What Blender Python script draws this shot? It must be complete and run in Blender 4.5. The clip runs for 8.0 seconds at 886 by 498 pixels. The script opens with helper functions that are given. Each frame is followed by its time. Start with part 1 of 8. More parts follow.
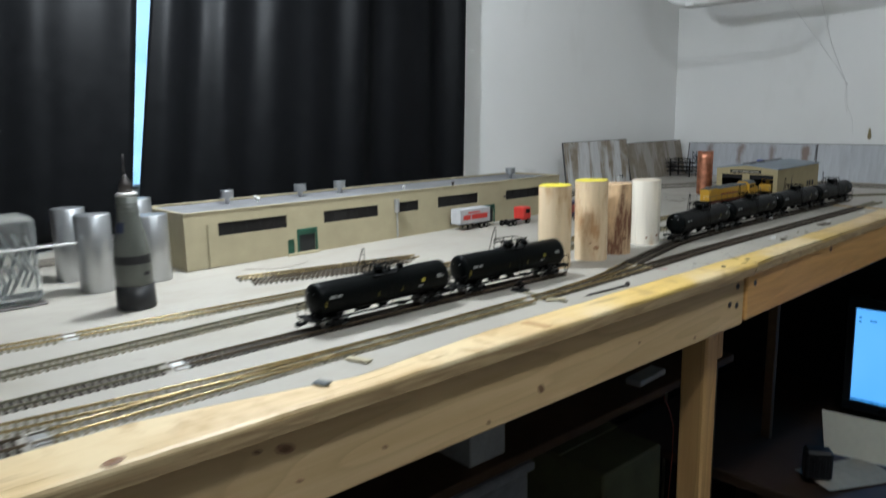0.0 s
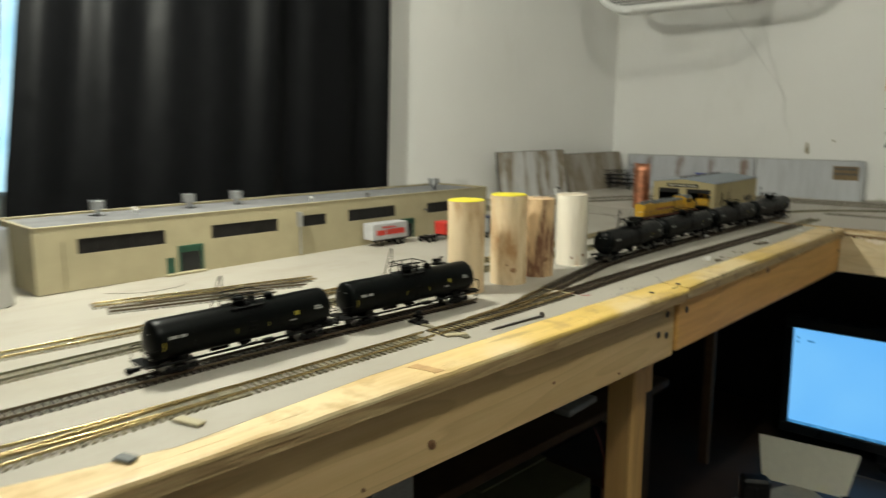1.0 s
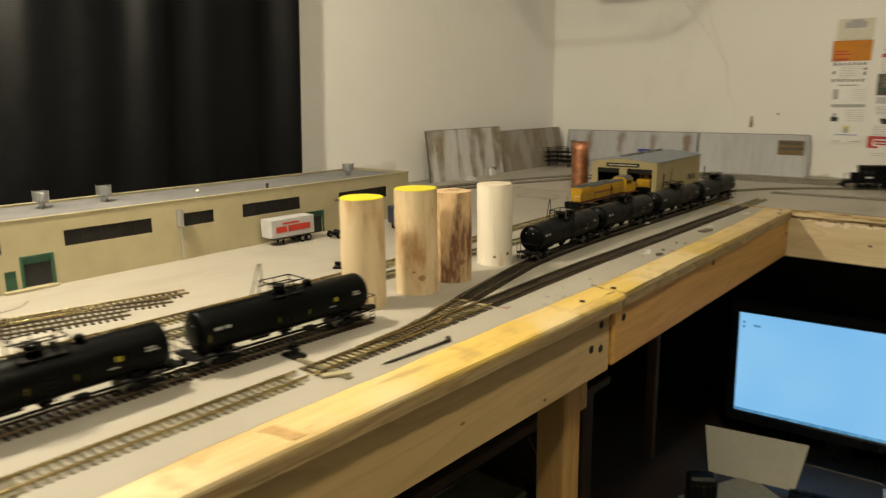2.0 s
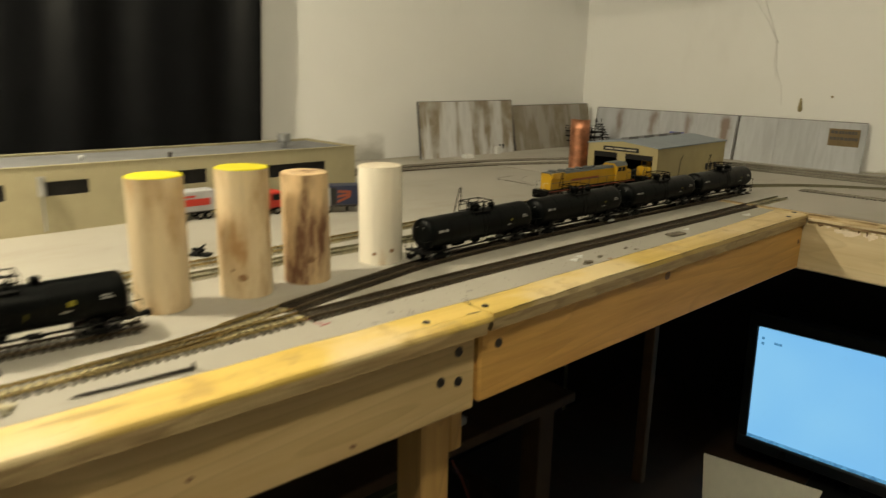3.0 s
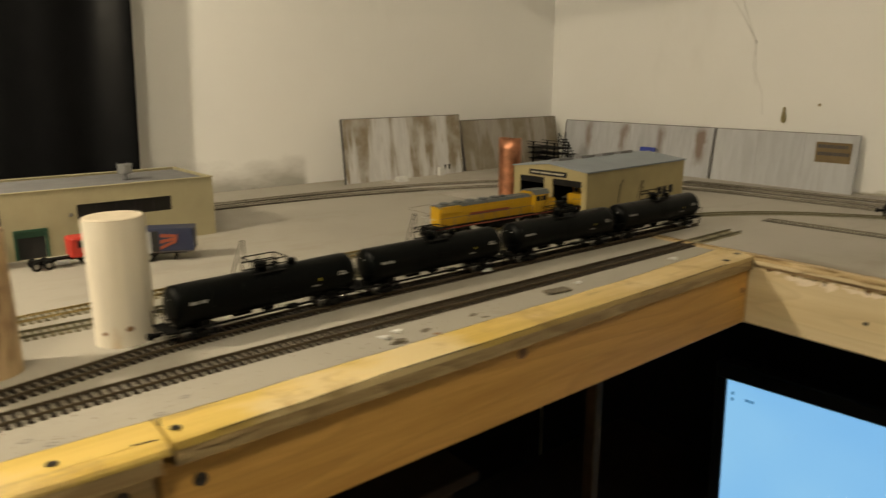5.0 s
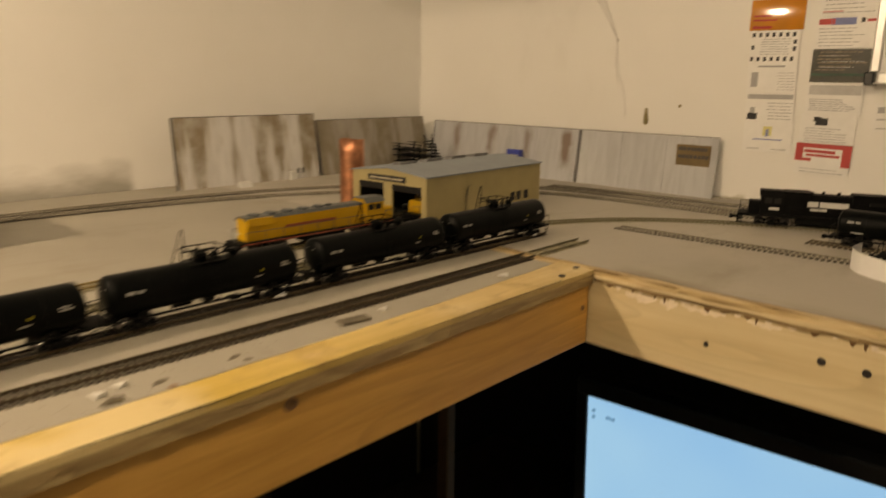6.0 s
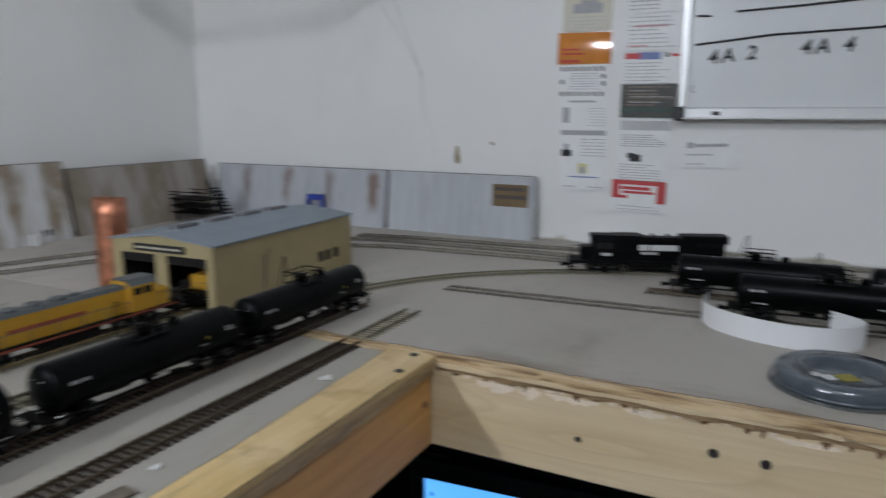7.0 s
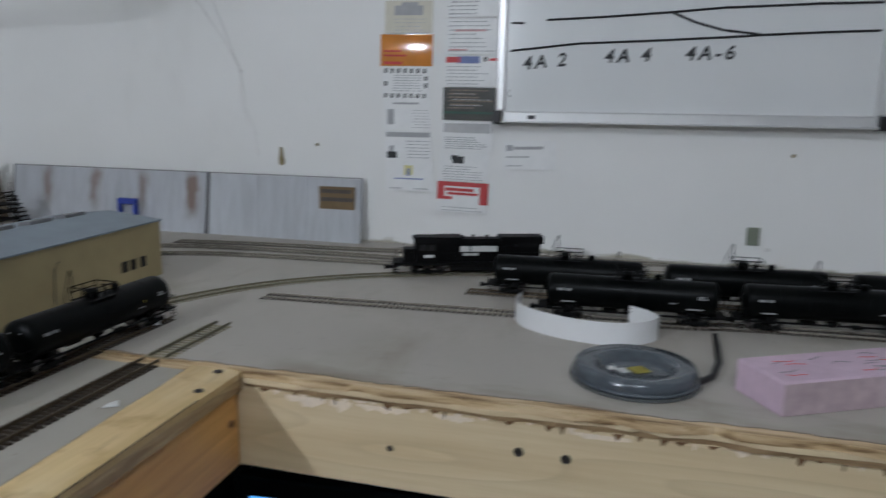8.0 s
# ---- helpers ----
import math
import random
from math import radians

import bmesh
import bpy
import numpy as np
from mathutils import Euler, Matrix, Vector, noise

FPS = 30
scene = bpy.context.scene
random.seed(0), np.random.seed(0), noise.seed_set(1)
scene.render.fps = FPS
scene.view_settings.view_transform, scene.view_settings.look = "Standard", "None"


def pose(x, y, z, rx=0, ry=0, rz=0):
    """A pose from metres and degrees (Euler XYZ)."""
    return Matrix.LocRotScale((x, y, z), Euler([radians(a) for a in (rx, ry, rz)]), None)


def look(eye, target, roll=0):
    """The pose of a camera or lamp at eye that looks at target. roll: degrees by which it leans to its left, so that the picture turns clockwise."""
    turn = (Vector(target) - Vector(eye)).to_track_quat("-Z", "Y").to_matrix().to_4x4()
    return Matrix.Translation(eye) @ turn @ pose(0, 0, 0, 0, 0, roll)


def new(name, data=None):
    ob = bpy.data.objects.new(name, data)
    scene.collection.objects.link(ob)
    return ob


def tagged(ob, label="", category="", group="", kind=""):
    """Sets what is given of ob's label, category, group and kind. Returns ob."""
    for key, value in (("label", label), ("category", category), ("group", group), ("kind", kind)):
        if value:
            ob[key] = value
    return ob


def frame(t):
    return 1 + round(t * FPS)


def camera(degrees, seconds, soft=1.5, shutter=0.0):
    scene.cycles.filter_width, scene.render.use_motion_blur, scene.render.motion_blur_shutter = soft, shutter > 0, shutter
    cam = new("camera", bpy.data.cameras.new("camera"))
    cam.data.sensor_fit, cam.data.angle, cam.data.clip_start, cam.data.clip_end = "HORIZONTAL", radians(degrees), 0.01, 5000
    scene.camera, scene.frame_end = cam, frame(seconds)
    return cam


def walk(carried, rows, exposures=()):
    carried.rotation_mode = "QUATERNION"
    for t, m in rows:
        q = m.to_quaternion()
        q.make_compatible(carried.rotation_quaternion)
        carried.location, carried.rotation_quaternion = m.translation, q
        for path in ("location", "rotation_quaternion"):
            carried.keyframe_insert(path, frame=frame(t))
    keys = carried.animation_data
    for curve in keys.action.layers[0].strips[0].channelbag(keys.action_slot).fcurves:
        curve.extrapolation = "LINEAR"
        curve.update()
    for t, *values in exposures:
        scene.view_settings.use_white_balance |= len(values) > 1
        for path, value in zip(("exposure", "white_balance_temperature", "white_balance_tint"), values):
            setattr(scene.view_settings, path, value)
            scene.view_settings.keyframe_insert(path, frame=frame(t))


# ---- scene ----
cam = camera(64.1, 8.0, 1.3, 0.75)
PATH = [
    (0, (0.49, 0.234, 1.471), (-0.998, 1.519, 1.105), -1.2),
    (0.5, (0.505, 0.317, 1.481), (-1.015, 1.583, 1.181), -0.7),
    (1, (0.443, 0.37, 1.466), (-0.955, 1.758, 1.12), -0.1),
    (1.5, (0.369, 0.424, 1.476), (-0.877, 1.93, 1.055), -2.2),
    (1.7, (0.364, 0.45, 1.476), (-0.86, 1.975, 1.059), -1.2),
    (2.8, (0.457, 0.779, 1.465), (-1.069, 1.991, 1.015), 0.3),
    (3, (0.441, 0.818, 1.464), (-1.007, 2.106, 0.972), 1.1),
    (3.5, (0.342, 0.906, 1.453), (-1.127, 2.193, 1.024), -0.3),
    (4, (0.275, 0.969, 1.452), (-1.082, 2.374, 1.022), 1.5),
    (4.2, (0.278, 1.012, 1.445), (-1.13, 2.361, 1.002), 1.4),
    (5.3, (0.468, 1.196, 1.476), (-1.063, 2.396, 1.009), -0.3),
    (5.5, (0.462, 1.238, 1.464), (-1.019, 2.497, 0.996), -0.2),
    (6, (0.422, 1.309, 1.46), (-0.937, 2.702, 0.999), 0.6),
    (6.5, (0.319, 1.4, 1.463), (-0.876, 2.96, 1.093), 0.6),
    (7, (0.295, 1.441, 1.474), (-0.618, 3.179, 1.094), -0.0),
    (7.5, (0.294, 1.47, 1.472), (-0.393, 3.306, 1.074), 0.5),
    (8, (0.322, 1.471, 1.478), (-0.197, 3.365, 1.098), 0.9),
]
EXPOSURES = [
    (0.0, 0.00, 5400, 5),
    (0.5, 0.08, 5500, 4),
    (1.0, 0.04, 6550, -2),
    (1.5, 0.05, 8600, 9),
    (1.7, 0.06, 8500, 7),
    (3.0, 0.10, 8200, 0),
    (4.0, -0.04, 8450, -5),
    (5.5, 0.16, 8800, 13),
    (6.0, 0.20, 11500, 16),
    (6.2, 0.15, 9500, 12),
    (6.5, 0.10, 6250, 4),
    (7.0, 0.08, 5350, 10),
    (8.0, 0.02, 5300, 9),
]
walk(cam, [(t, look(eye, target, roll)) for t, eye, target, roll in PATH], EXPOSURES)

# ---- light ----
world = bpy.data.worlds.new("sky_world")
scene.world = world
world.use_nodes = True
wn = world.node_tree.nodes
sky = wn.new("ShaderNodeTexSky")
sky.sky_type = 'NISHITA'
sky.sun_disc = False
sky.sun_elevation, sky.sun_rotation = radians(40), radians(200)
world.node_tree.links.new(sky.outputs[0], wn["Background"].inputs[0])
wn["Background"].inputs[1].default_value = 0.12


def lamp(name, at, watts, radius, colour):
    data = bpy.data.lights.new(name, 'POINT')
    data.shadow_soft_size = radius
    data.energy, data.color = watts, colour
    ob = new(name, data)
    ob.location = at
    return ob


lamp("bench_lamp_light", (-0.435, 0.70, 1.850), 24.5, 0.032, (1.0, 0.94, 0.86))
lamp("room_lamp_light", (0.56, 0.70, 2.355), 21.0, 0.05, (1.0, 0.95, 0.87))


# ---- materials ----
def material(name):
    m = bpy.data.materials.new(name)
    m.use_nodes = True
    return m, m.node_tree.nodes, m.node_tree.links, m.node_tree.nodes["Principled BSDF"]


def coords(n, l, scale=(1, 1, 1), kind="Object"):
    tc = n.new("ShaderNodeTexCoord")
    mp = n.new("ShaderNodeMapping")
    mp.inputs["Scale"].default_value = scale
    l.new(tc.outputs[kind], mp.inputs[0])
    return mp.outputs[0]


def noise_tex(n, l, vec, scale, detail=4.0, rough=0.55):
    t = n.new("ShaderNodeTexNoise")
    t.inputs["Scale"].default_value = scale
    t.inputs["Detail"].default_value = detail
    t.inputs["Roughness"].default_value = rough
    if vec is not None:
        l.new(vec, t.inputs["Vector"])
    return t.outputs["Fac"]


def ramp(n, l, fac, stops):
    r = n.new("ShaderNodeValToRGB")
    while len(r.color_ramp.elements) < len(stops):
        r.color_ramp.elements.new(0.5)
    for e, (p, c) in zip(r.color_ramp.elements, stops):
        e.position = p
        e.color = (*c, 1) if len(c) == 3 else c
    l.new(fac, r.inputs[0])
    return r.outputs[0]


def mix(n, l, fac, a, b, mode='MIX'):
    x = n.new("ShaderNodeMix")
    x.data_type, x.blend_type = 'RGBA', mode
    for s, v in ((x.inputs["Factor"], fac), (x.inputs[6], a), (x.inputs[7], b)):
        if isinstance(v, (int, float)):
            s.default_value = v
        elif isinstance(v, tuple):
            s.default_value = (*v, 1)
        else:
            l.new(v, s)
    return x.outputs[2]


def maths(n, l, op, a, b=0.0):
    x = n.new("ShaderNodeMath")
    x.operation = op
    for s, v in zip(x.inputs, (a, b)):
        if isinstance(v, (int, float)):
            s.default_value = v
        else:
            l.new(v, s)
    return x.outputs[0]


def bump(n, l, bsdf, height, strength=0.3, dist=0.002):
    b = n.new("ShaderNodeBump")
    b.inputs["Strength"].default_value, b.inputs["Distance"].default_value = strength, dist
    l.new(height, b.inputs["Height"])
    l.new(b.outputs[0], bsdf.inputs["Normal"])


def plain(name, colour, rough=0.5, metal=0.0, vary=0.18, scale=60.0, bumpy=0.15, spec=0.5, random_amount=0.0):
    """Painted or moulded surface: two sizes of mottling in tone and gloss, and a fine relief."""
    m, n, l, b = material(name)
    v = coords(n, l)
    f1 = noise_tex(n, l, v, scale, 5)
    f2 = noise_tex(n, l, v, scale * 0.13, 3)
    dark = tuple(c * (1 - vary) for c in colour)
    light = tuple(min(1, c * (1 + vary)) for c in colour)
    f = maths(n, l, 'ADD', maths(n, l, 'MULTIPLY', f1, 0.5), maths(n, l, 'MULTIPLY', f2, 0.5))
    if random_amount:
        oi = n.new("ShaderNodeObjectInfo")
        f = maths(n, l, 'ADD', f, maths(n, l, 'MULTIPLY', maths(n, l, 'SUBTRACT', oi.outputs["Random"], 0.5), random_amount))
    l.new(ramp(n, l, f, [(0.3, dark), (0.7, light)]), b.inputs["Base Color"])
    l.new(maths(n, l, 'ADD', maths(n, l, 'MULTIPLY', f2, 0.25), rough - 0.12), b.inputs["Roughness"])
    b.inputs["Metallic"].default_value = metal
    b.inputs["Specular IOR Level"].default_value = spec
    if bumpy:
        bump(n, l, b, f1, bumpy, 0.0006)
    return m


def wood(name, axis, light, dark, grain=1.0, ring=0.62, rough=0.55, knots=0.0, random_amount=0.0):
    """Sawn softwood: grain drawn out along one axis, growth bands and a few knots."""
    m, n, l, b = material(name)
    sc = [26.0 * grain] * 3
    sc[axis] = 1.3 * grain
    v = coords(n, l, tuple(sc))
    if random_amount:
        oi = n.new("ShaderNodeObjectInfo")
        add = n.new("ShaderNodeVectorMath")
        add.operation = 'ADD'
        l.new(v, add.inputs[0])
        l.new(maths(n, l, 'MULTIPLY', oi.outputs["Random"], 37.0), add.inputs[1])
        v = add.outputs[0]
    warp = noise_tex(n, l, v, 0.6, 3)
    bands = noise_tex(n, l, v, 1.4, 6, 0.6)
    fine = noise_tex(n, l, v, 7.0, 4, 0.6)
    f = maths(n, l, 'ADD', maths(n, l, 'MULTIPLY', bands, 0.6), maths(n, l, 'MULTIPLY', fine, 0.25))
    f = maths(n, l, 'ADD', f, maths(n, l, 'MULTIPLY', warp, 0.15))
    col = ramp(n, l, f, [(0.36, dark), (0.5, tuple(0.5 * (a + c) for a, c in zip(light, dark))), (0.62, light)])
    rings = noise_tex(n, l, coords(n, l, tuple((1.6 if k == axis else 15.0) for k in range(3))), 1.0, 1.5, 0.35)
    rings = maths(n, l, 'FRACT', maths(n, l, 'MULTIPLY', rings, 13.0))
    line = ramp(n, l, rings, [(0.0, (0, 0, 0)), (0.72, (0.4 * ring,) * 3), (0.93, (ring,) * 3), (1.0, (0, 0, 0))])
    col = mix(n, l, line, col, tuple(0.72 * c for c in dark))
    if knots:
        sk = [9.0] * 3
        sk[axis] = 4.0
        vk = coords(n, l, tuple(sk))
        vo = n.new("ShaderNodeTexVoronoi")
        vo.inputs["Scale"].default_value = 1.0
        l.new(vk, vo.inputs["Vector"])
        k = ramp(n, l, vo.outputs["Distance"], [(0.02, (1, 1, 1)), (knots, (0, 0, 0))])
        col = mix(n, l, k, col, (0.11, 0.05, 0.02))
    big = noise_tex(n, l, coords(n, l), 4.0, 3)
    col = mix(n, l, maths(n, l, 'MULTIPLY', big, 0.35), col, tuple(c * 0.6 for c in light))
    l.new(col, b.inputs["Base Color"])
    l.new(maths(n, l, 'ADD', maths(n, l, 'MULTIPLY', fine, 0.3), rough - 0.15), b.inputs["Roughness"])
    bump(n, l, b, f, 0.25, 0.001)
    return m


def deck_material(name, strip=False, coat=((0.325, 0.302, 0.257), (0.388, 0.364, 0.313))):
    """Off-white painted board with a raw edge along the return, or the bare yellow plywood of the front strip."""
    m, n, l, b = material(name)
    tc = n.new("ShaderNodeTexCoord")
    sep = n.new("ShaderNodeSeparateXYZ")
    l.new(tc.outputs["Object"], sep.inputs[0])
    v = coords(n, l)
    f1, f2, f3 = noise_tex(n, l, v, 3.5, 5), noise_tex(n, l, v, 45, 5), noise_tex(n, l, v, 260, 3)
    base = ramp(n, l, f1, [(0.3, coat[0]), (0.7, coat[1])])
    base = mix(n, l, ramp(n, l, noise_tex(n, l, v, 6.5, 4), [(0.56, (0, 0, 0)), (0.74, (0.5, 0.5, 0.5))]), base, (0.285, 0.258, 0.194))
    base = mix(n, l, ramp(n, l, noise_tex(n, l, coords(n, l, (14, 5, 1)), 1.0, 6, 0.65), [(0.52, (0, 0, 0)), (0.72, (0.42, 0.42, 0.42))]), base, (0.25, 0.215, 0.158))
    spots = ramp(n, l, f2, [(0.29, (1, 1, 1)), (0.35, (0, 0, 0))])
    base = mix(n, l, maths(n, l, 'MULTIPLY', spots, 0.25), base, (0.27, 0.235, 0.19))
    base = mix(n, l, maths(n, l, 'MULTIPLY', f3, 0.14), base, (0.30, 0.28, 0.25))
    if strip:
        vg = coords(n, l, (30, 2.2, 30))
        g = noise_tex(n, l, vg, 1.4, 6, 0.62)
        bigp = noise_tex(n, l, coords(n, l, (1, 0.6, 1)), 9, 4)
        pale = ramp(n, l, g, [(0.35, (0.52, 0.37, 0.17)), (0.62, (0.68, 0.52, 0.28))])
        gold = ramp(n, l, g, [(0.35, (0.58, 0.39, 0.07)), (0.62, (0.74, 0.53, 0.13))])
        sel = ramp(n, l, maths(n, l, 'MULTIPLY', sep.outputs[1], 0.5), [(0.38, (0, 0, 0)), (0.50, (0.8, 0.8, 0.8)), (0.76, (0.8, 0.8, 0.8)), (0.90, (0.12, 0.12, 0.12))])
        yel = mix(n, l, sel, pale, gold)
        yel = mix(n, l, ramp(n, l, bigp, [(0.48, (0, 0, 0)), (0.60, (0.75, 0.75, 0.75))]), yel, (0.74, 0.61, 0.37))
        yel = mix(n, l, ramp(n, l, noise_tex(n, l, coords(n, l), 26, 4), [(0.56, (0, 0, 0)), (0.70, (0.6, 0.6, 0.6))]), yel, (0.40, 0.25, 0.09))
        yel = mix(n, l, ramp(n, l, noise_tex(n, l, coords(n, l, (60, 9, 60)), 1.0, 5, 0.6), [(0.60, (0, 0, 0)), (0.70, (0.5, 0.5, 0.5))]), yel, (0.30, 0.20, 0.10))
        l.new(yel, b.inputs["Base Color"])
        b.inputs["Roughness"].default_value = 0.48
        bump(n, l, b, g, 0.12, 0.0008)
        return m
    wob2 = maths(n, l, 'MULTIPLY', maths(n, l, 'SUBTRACT', noise_tex(n, l, coords(n, l, (1, 1, 1)), 30, 4), 0.5), 0.014)
    ey = maths(n, l, 'LESS_THAN', maths(n, l, 'ADD', sep.outputs[1], wob2), 2.006)
    ey = maths(n, l, 'MULTIPLY', ey, maths(n, l, 'GREATER_THAN', sep.outputs[1], 1.985))
    ey = maths(n, l, 'MULTIPLY', ey, maths(n, l, 'GREATER_THAN', sep.outputs[0], -0.17))
    raw = ramp(n, l, noise_tex(n, l, coords(n, l, (9, 90, 90)), 1.6, 5), [(0.36, (0.20, 0.12, 0.05)), (0.5, (0.50, 0.36, 0.19)), (0.64, (0.64, 0.50, 0.30))])
    grime = ramp(n, l, maths(n, l, 'ADD', maths(n, l, 'MULTIPLY', maths(n, l, 'SUBTRACT', sep.outputs[1], 1.995), 4.6), noise_tex(n, l, coords(n, l, (7, 18, 1)), 1.0, 4)), [(0.42, (0.75, 0.75, 0.75)), (0.74, (0, 0, 0))])
    grime = mix(n, l, 1.0, grime, ramp(n, l, sep.outputs[0], [(0.0, (0, 0, 0)), (0.05, (1, 1, 1))]), 'MULTIPLY')
    grime = mix(n, l, 1.0, grime, ramp(n, l, maths(n, l, 'SUBTRACT', sep.outputs[1], 1.5), [(0.46, (0, 0, 0)), (0.48, (1, 1, 1))]), 'MULTIPLY')
    base = mix(n, l, grime, base, (0.19, 0.155, 0.095))
    lip = ramp(n, l, maths(n, l, 'MULTIPLY', maths(n, l, 'SUBTRACT', maths(n, l, 'ADD', sep.outputs[1], wob2), 2.0), 50.0), [(0.28, (0, 0, 0)), (0.31, (0.8, 0.8, 0.8)), (0.36, (0.8, 0.8, 0.8)), (0.44, (0, 0, 0))])
    lip = mix(n, l, 1.0, lip, maths(n, l, 'GREATER_THAN', sep.outputs[0], -0.17), 'MULTIPLY')
    base = mix(n, l, lip, base, (0.11, 0.07, 0.035))
    l.new(mix(n, l, ey, base, raw), b.inputs["Base Color"])
    b.inputs["Roughness"].default_value = 0.66
    bump(n, l, b, maths(n, l, 'ADD', f3, maths(n, l, 'MULTIPLY', f2, 2.0)), 0.12, 0.0008)
    return m


def wall_material(name):
    """White wall paint with a few scuffs, and dust and chipped dirt along the foot where the bench meets it."""
    m, n, l, b = material(name)
    v = coords(n, l)
    f1, f2, f3 = noise_tex(n, l, v, 1.7, 5), noise_tex(n, l, v, 22, 5), noise_tex(n, l, v, 220, 3)
    base = ramp(n, l, f1, [(0.3, (0.83, 0.825, 0.80)), (0.7, (0.89, 0.885, 0.865))])
    marks = ramp(n, l, f2, [(0.24, (1, 1, 1)), (0.29, (0, 0, 0))])
    base = mix(n, l, maths(n, l, 'MULTIPLY', marks, 0.35), base, (0.50, 0.47, 0.42))
    smear = ramp(n, l, noise_tex(n, l, coords(n, l, (5, 5, 2.2)), 1.0, 4), [(0.60, (0, 0, 0)), (0.74, (0.22, 0.22, 0.22))])
    base = mix(n, l, smear, base, (0.60, 0.58, 0.53))
    tc = n.new("ShaderNodeTexCoord")
    sep = n.new("ShaderNodeSeparateXYZ")
    l.new(tc.outputs["Object"], sep.inputs[0])
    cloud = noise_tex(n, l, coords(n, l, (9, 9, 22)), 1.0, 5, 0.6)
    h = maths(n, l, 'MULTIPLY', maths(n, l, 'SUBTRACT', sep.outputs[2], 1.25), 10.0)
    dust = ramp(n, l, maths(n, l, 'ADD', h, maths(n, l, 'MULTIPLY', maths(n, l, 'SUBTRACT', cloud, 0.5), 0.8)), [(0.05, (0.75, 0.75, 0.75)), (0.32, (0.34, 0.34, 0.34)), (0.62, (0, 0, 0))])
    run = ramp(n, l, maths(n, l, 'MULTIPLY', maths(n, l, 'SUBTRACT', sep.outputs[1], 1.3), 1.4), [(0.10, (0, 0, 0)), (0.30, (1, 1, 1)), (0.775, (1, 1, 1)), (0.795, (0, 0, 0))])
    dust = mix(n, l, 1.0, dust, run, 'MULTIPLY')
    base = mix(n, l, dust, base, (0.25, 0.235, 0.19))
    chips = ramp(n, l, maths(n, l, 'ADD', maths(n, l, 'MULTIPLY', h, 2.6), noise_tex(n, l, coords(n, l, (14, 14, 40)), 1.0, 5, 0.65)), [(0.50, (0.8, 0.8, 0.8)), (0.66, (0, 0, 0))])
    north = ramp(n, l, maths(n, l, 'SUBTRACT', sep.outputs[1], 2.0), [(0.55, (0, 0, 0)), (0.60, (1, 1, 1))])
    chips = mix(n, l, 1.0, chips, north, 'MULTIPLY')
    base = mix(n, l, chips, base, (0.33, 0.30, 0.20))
    l.new(base, b.inputs["Base Color"])
    b.inputs["Roughness"].default_value = 0.62
    bump(n, l, b, f3, 0.12, 0.0008)
    return m


def streaked(name, pale, stain, amount, rust=(0.22, 0.095, 0.065), rusty=()):
    """Weathered sheet siding: broad run-down stains, thin streaks and patches of rust in the upper half."""
    m, n, l, b = material(name)
    broad = noise_tex(n, l, coords(n, l, (24, 24, 1.6)), 1.0, 3, 0.5)
    thin = noise_tex(n, l, coords(n, l, (90, 90, 3.0)), 1.0, 5, 0.6)
    fine = noise_tex(n, l, coords(n, l), 240, 3)
    cloud = noise_tex(n, l, coords(n, l), 28, 4)
    col = ramp(n, l, thin, [(0.36, tuple(0.84 * c for c in pale)), (0.6, pale)])
    s = ramp(n, l, maths(n, l, 'ADD', broad, maths(n, l, 'MULTIPLY', maths(n, l, 'SUBTRACT', thin, 0.5), 0.25)), [(0.56 - amount, (0, 0, 0)), (0.66 - amount, (0.9, 0.9, 0.9))])
    s = mix(n, l, 1.0, s, ramp(n, l, cloud, [(0.25, (0.45, 0.45, 0.45)), (0.6, (1, 1, 1))]), 'MULTIPLY')
    col = mix(n, l, s, col, stain)
    if rusty:
        sep = n.new("ShaderNodeSeparateXYZ")
        tc = n.new("ShaderNodeTexCoord")
        l.new(tc.outputs["Object"], sep.inputs[0])
        warp = maths(n, l, 'MULTIPLY', maths(n, l, 'SUBTRACT', noise_tex(n, l, coords(n, l, (40, 40, 22)), 1.0, 4, 0.6), 0.5), 0.034)
        xx = maths(n, l, 'ADD', sep.outputs[0], warp)
        r = None
        for c in rusty:
            d = maths(n, l, 'ABSOLUTE', maths(n, l, 'SUBTRACT', xx, c))
            one = ramp(n, l, maths(n, l, 'MULTIPLY', d, 40.0), [(0.08, (0.85, 0.85, 0.85)), (0.66, (0, 0, 0))])
            r = one if r is None else mix(n, l, 1.0, r, one, 'ADD')
        band = ramp(n, l, maths(n, l, 'MULTIPLY', maths(n, l, 'ADD', maths(n, l, 'SUBTRACT', sep.outputs[2], 1.25), warp), 8.0), [(0.18, (0, 0, 0)), (0.48, (1, 1, 1)), (0.78, (1, 1, 1)), (0.90, (0.25, 0.25, 0.25))])
        r = mix(n, l, 1.0, r, band, 'MULTIPLY')
        col = mix(n, l, r, col, rust)
    col = mix(n, l, maths(n, l, 'MULTIPLY', fine, 0.2), col, (0.35, 0.33, 0.32))
    oi = n.new("ShaderNodeObjectInfo")
    col = mix(n, l, maths(n, l, 'MULTIPLY', oi.outputs["Random"], 0.30), col, tuple(0.66 * c for c in pale))
    l.new(col, b.inputs["Base Color"])
    b.inputs["Roughness"].default_value = 0.7
    bump(n, l, b, thin, 0.15, 0.001)
    return m


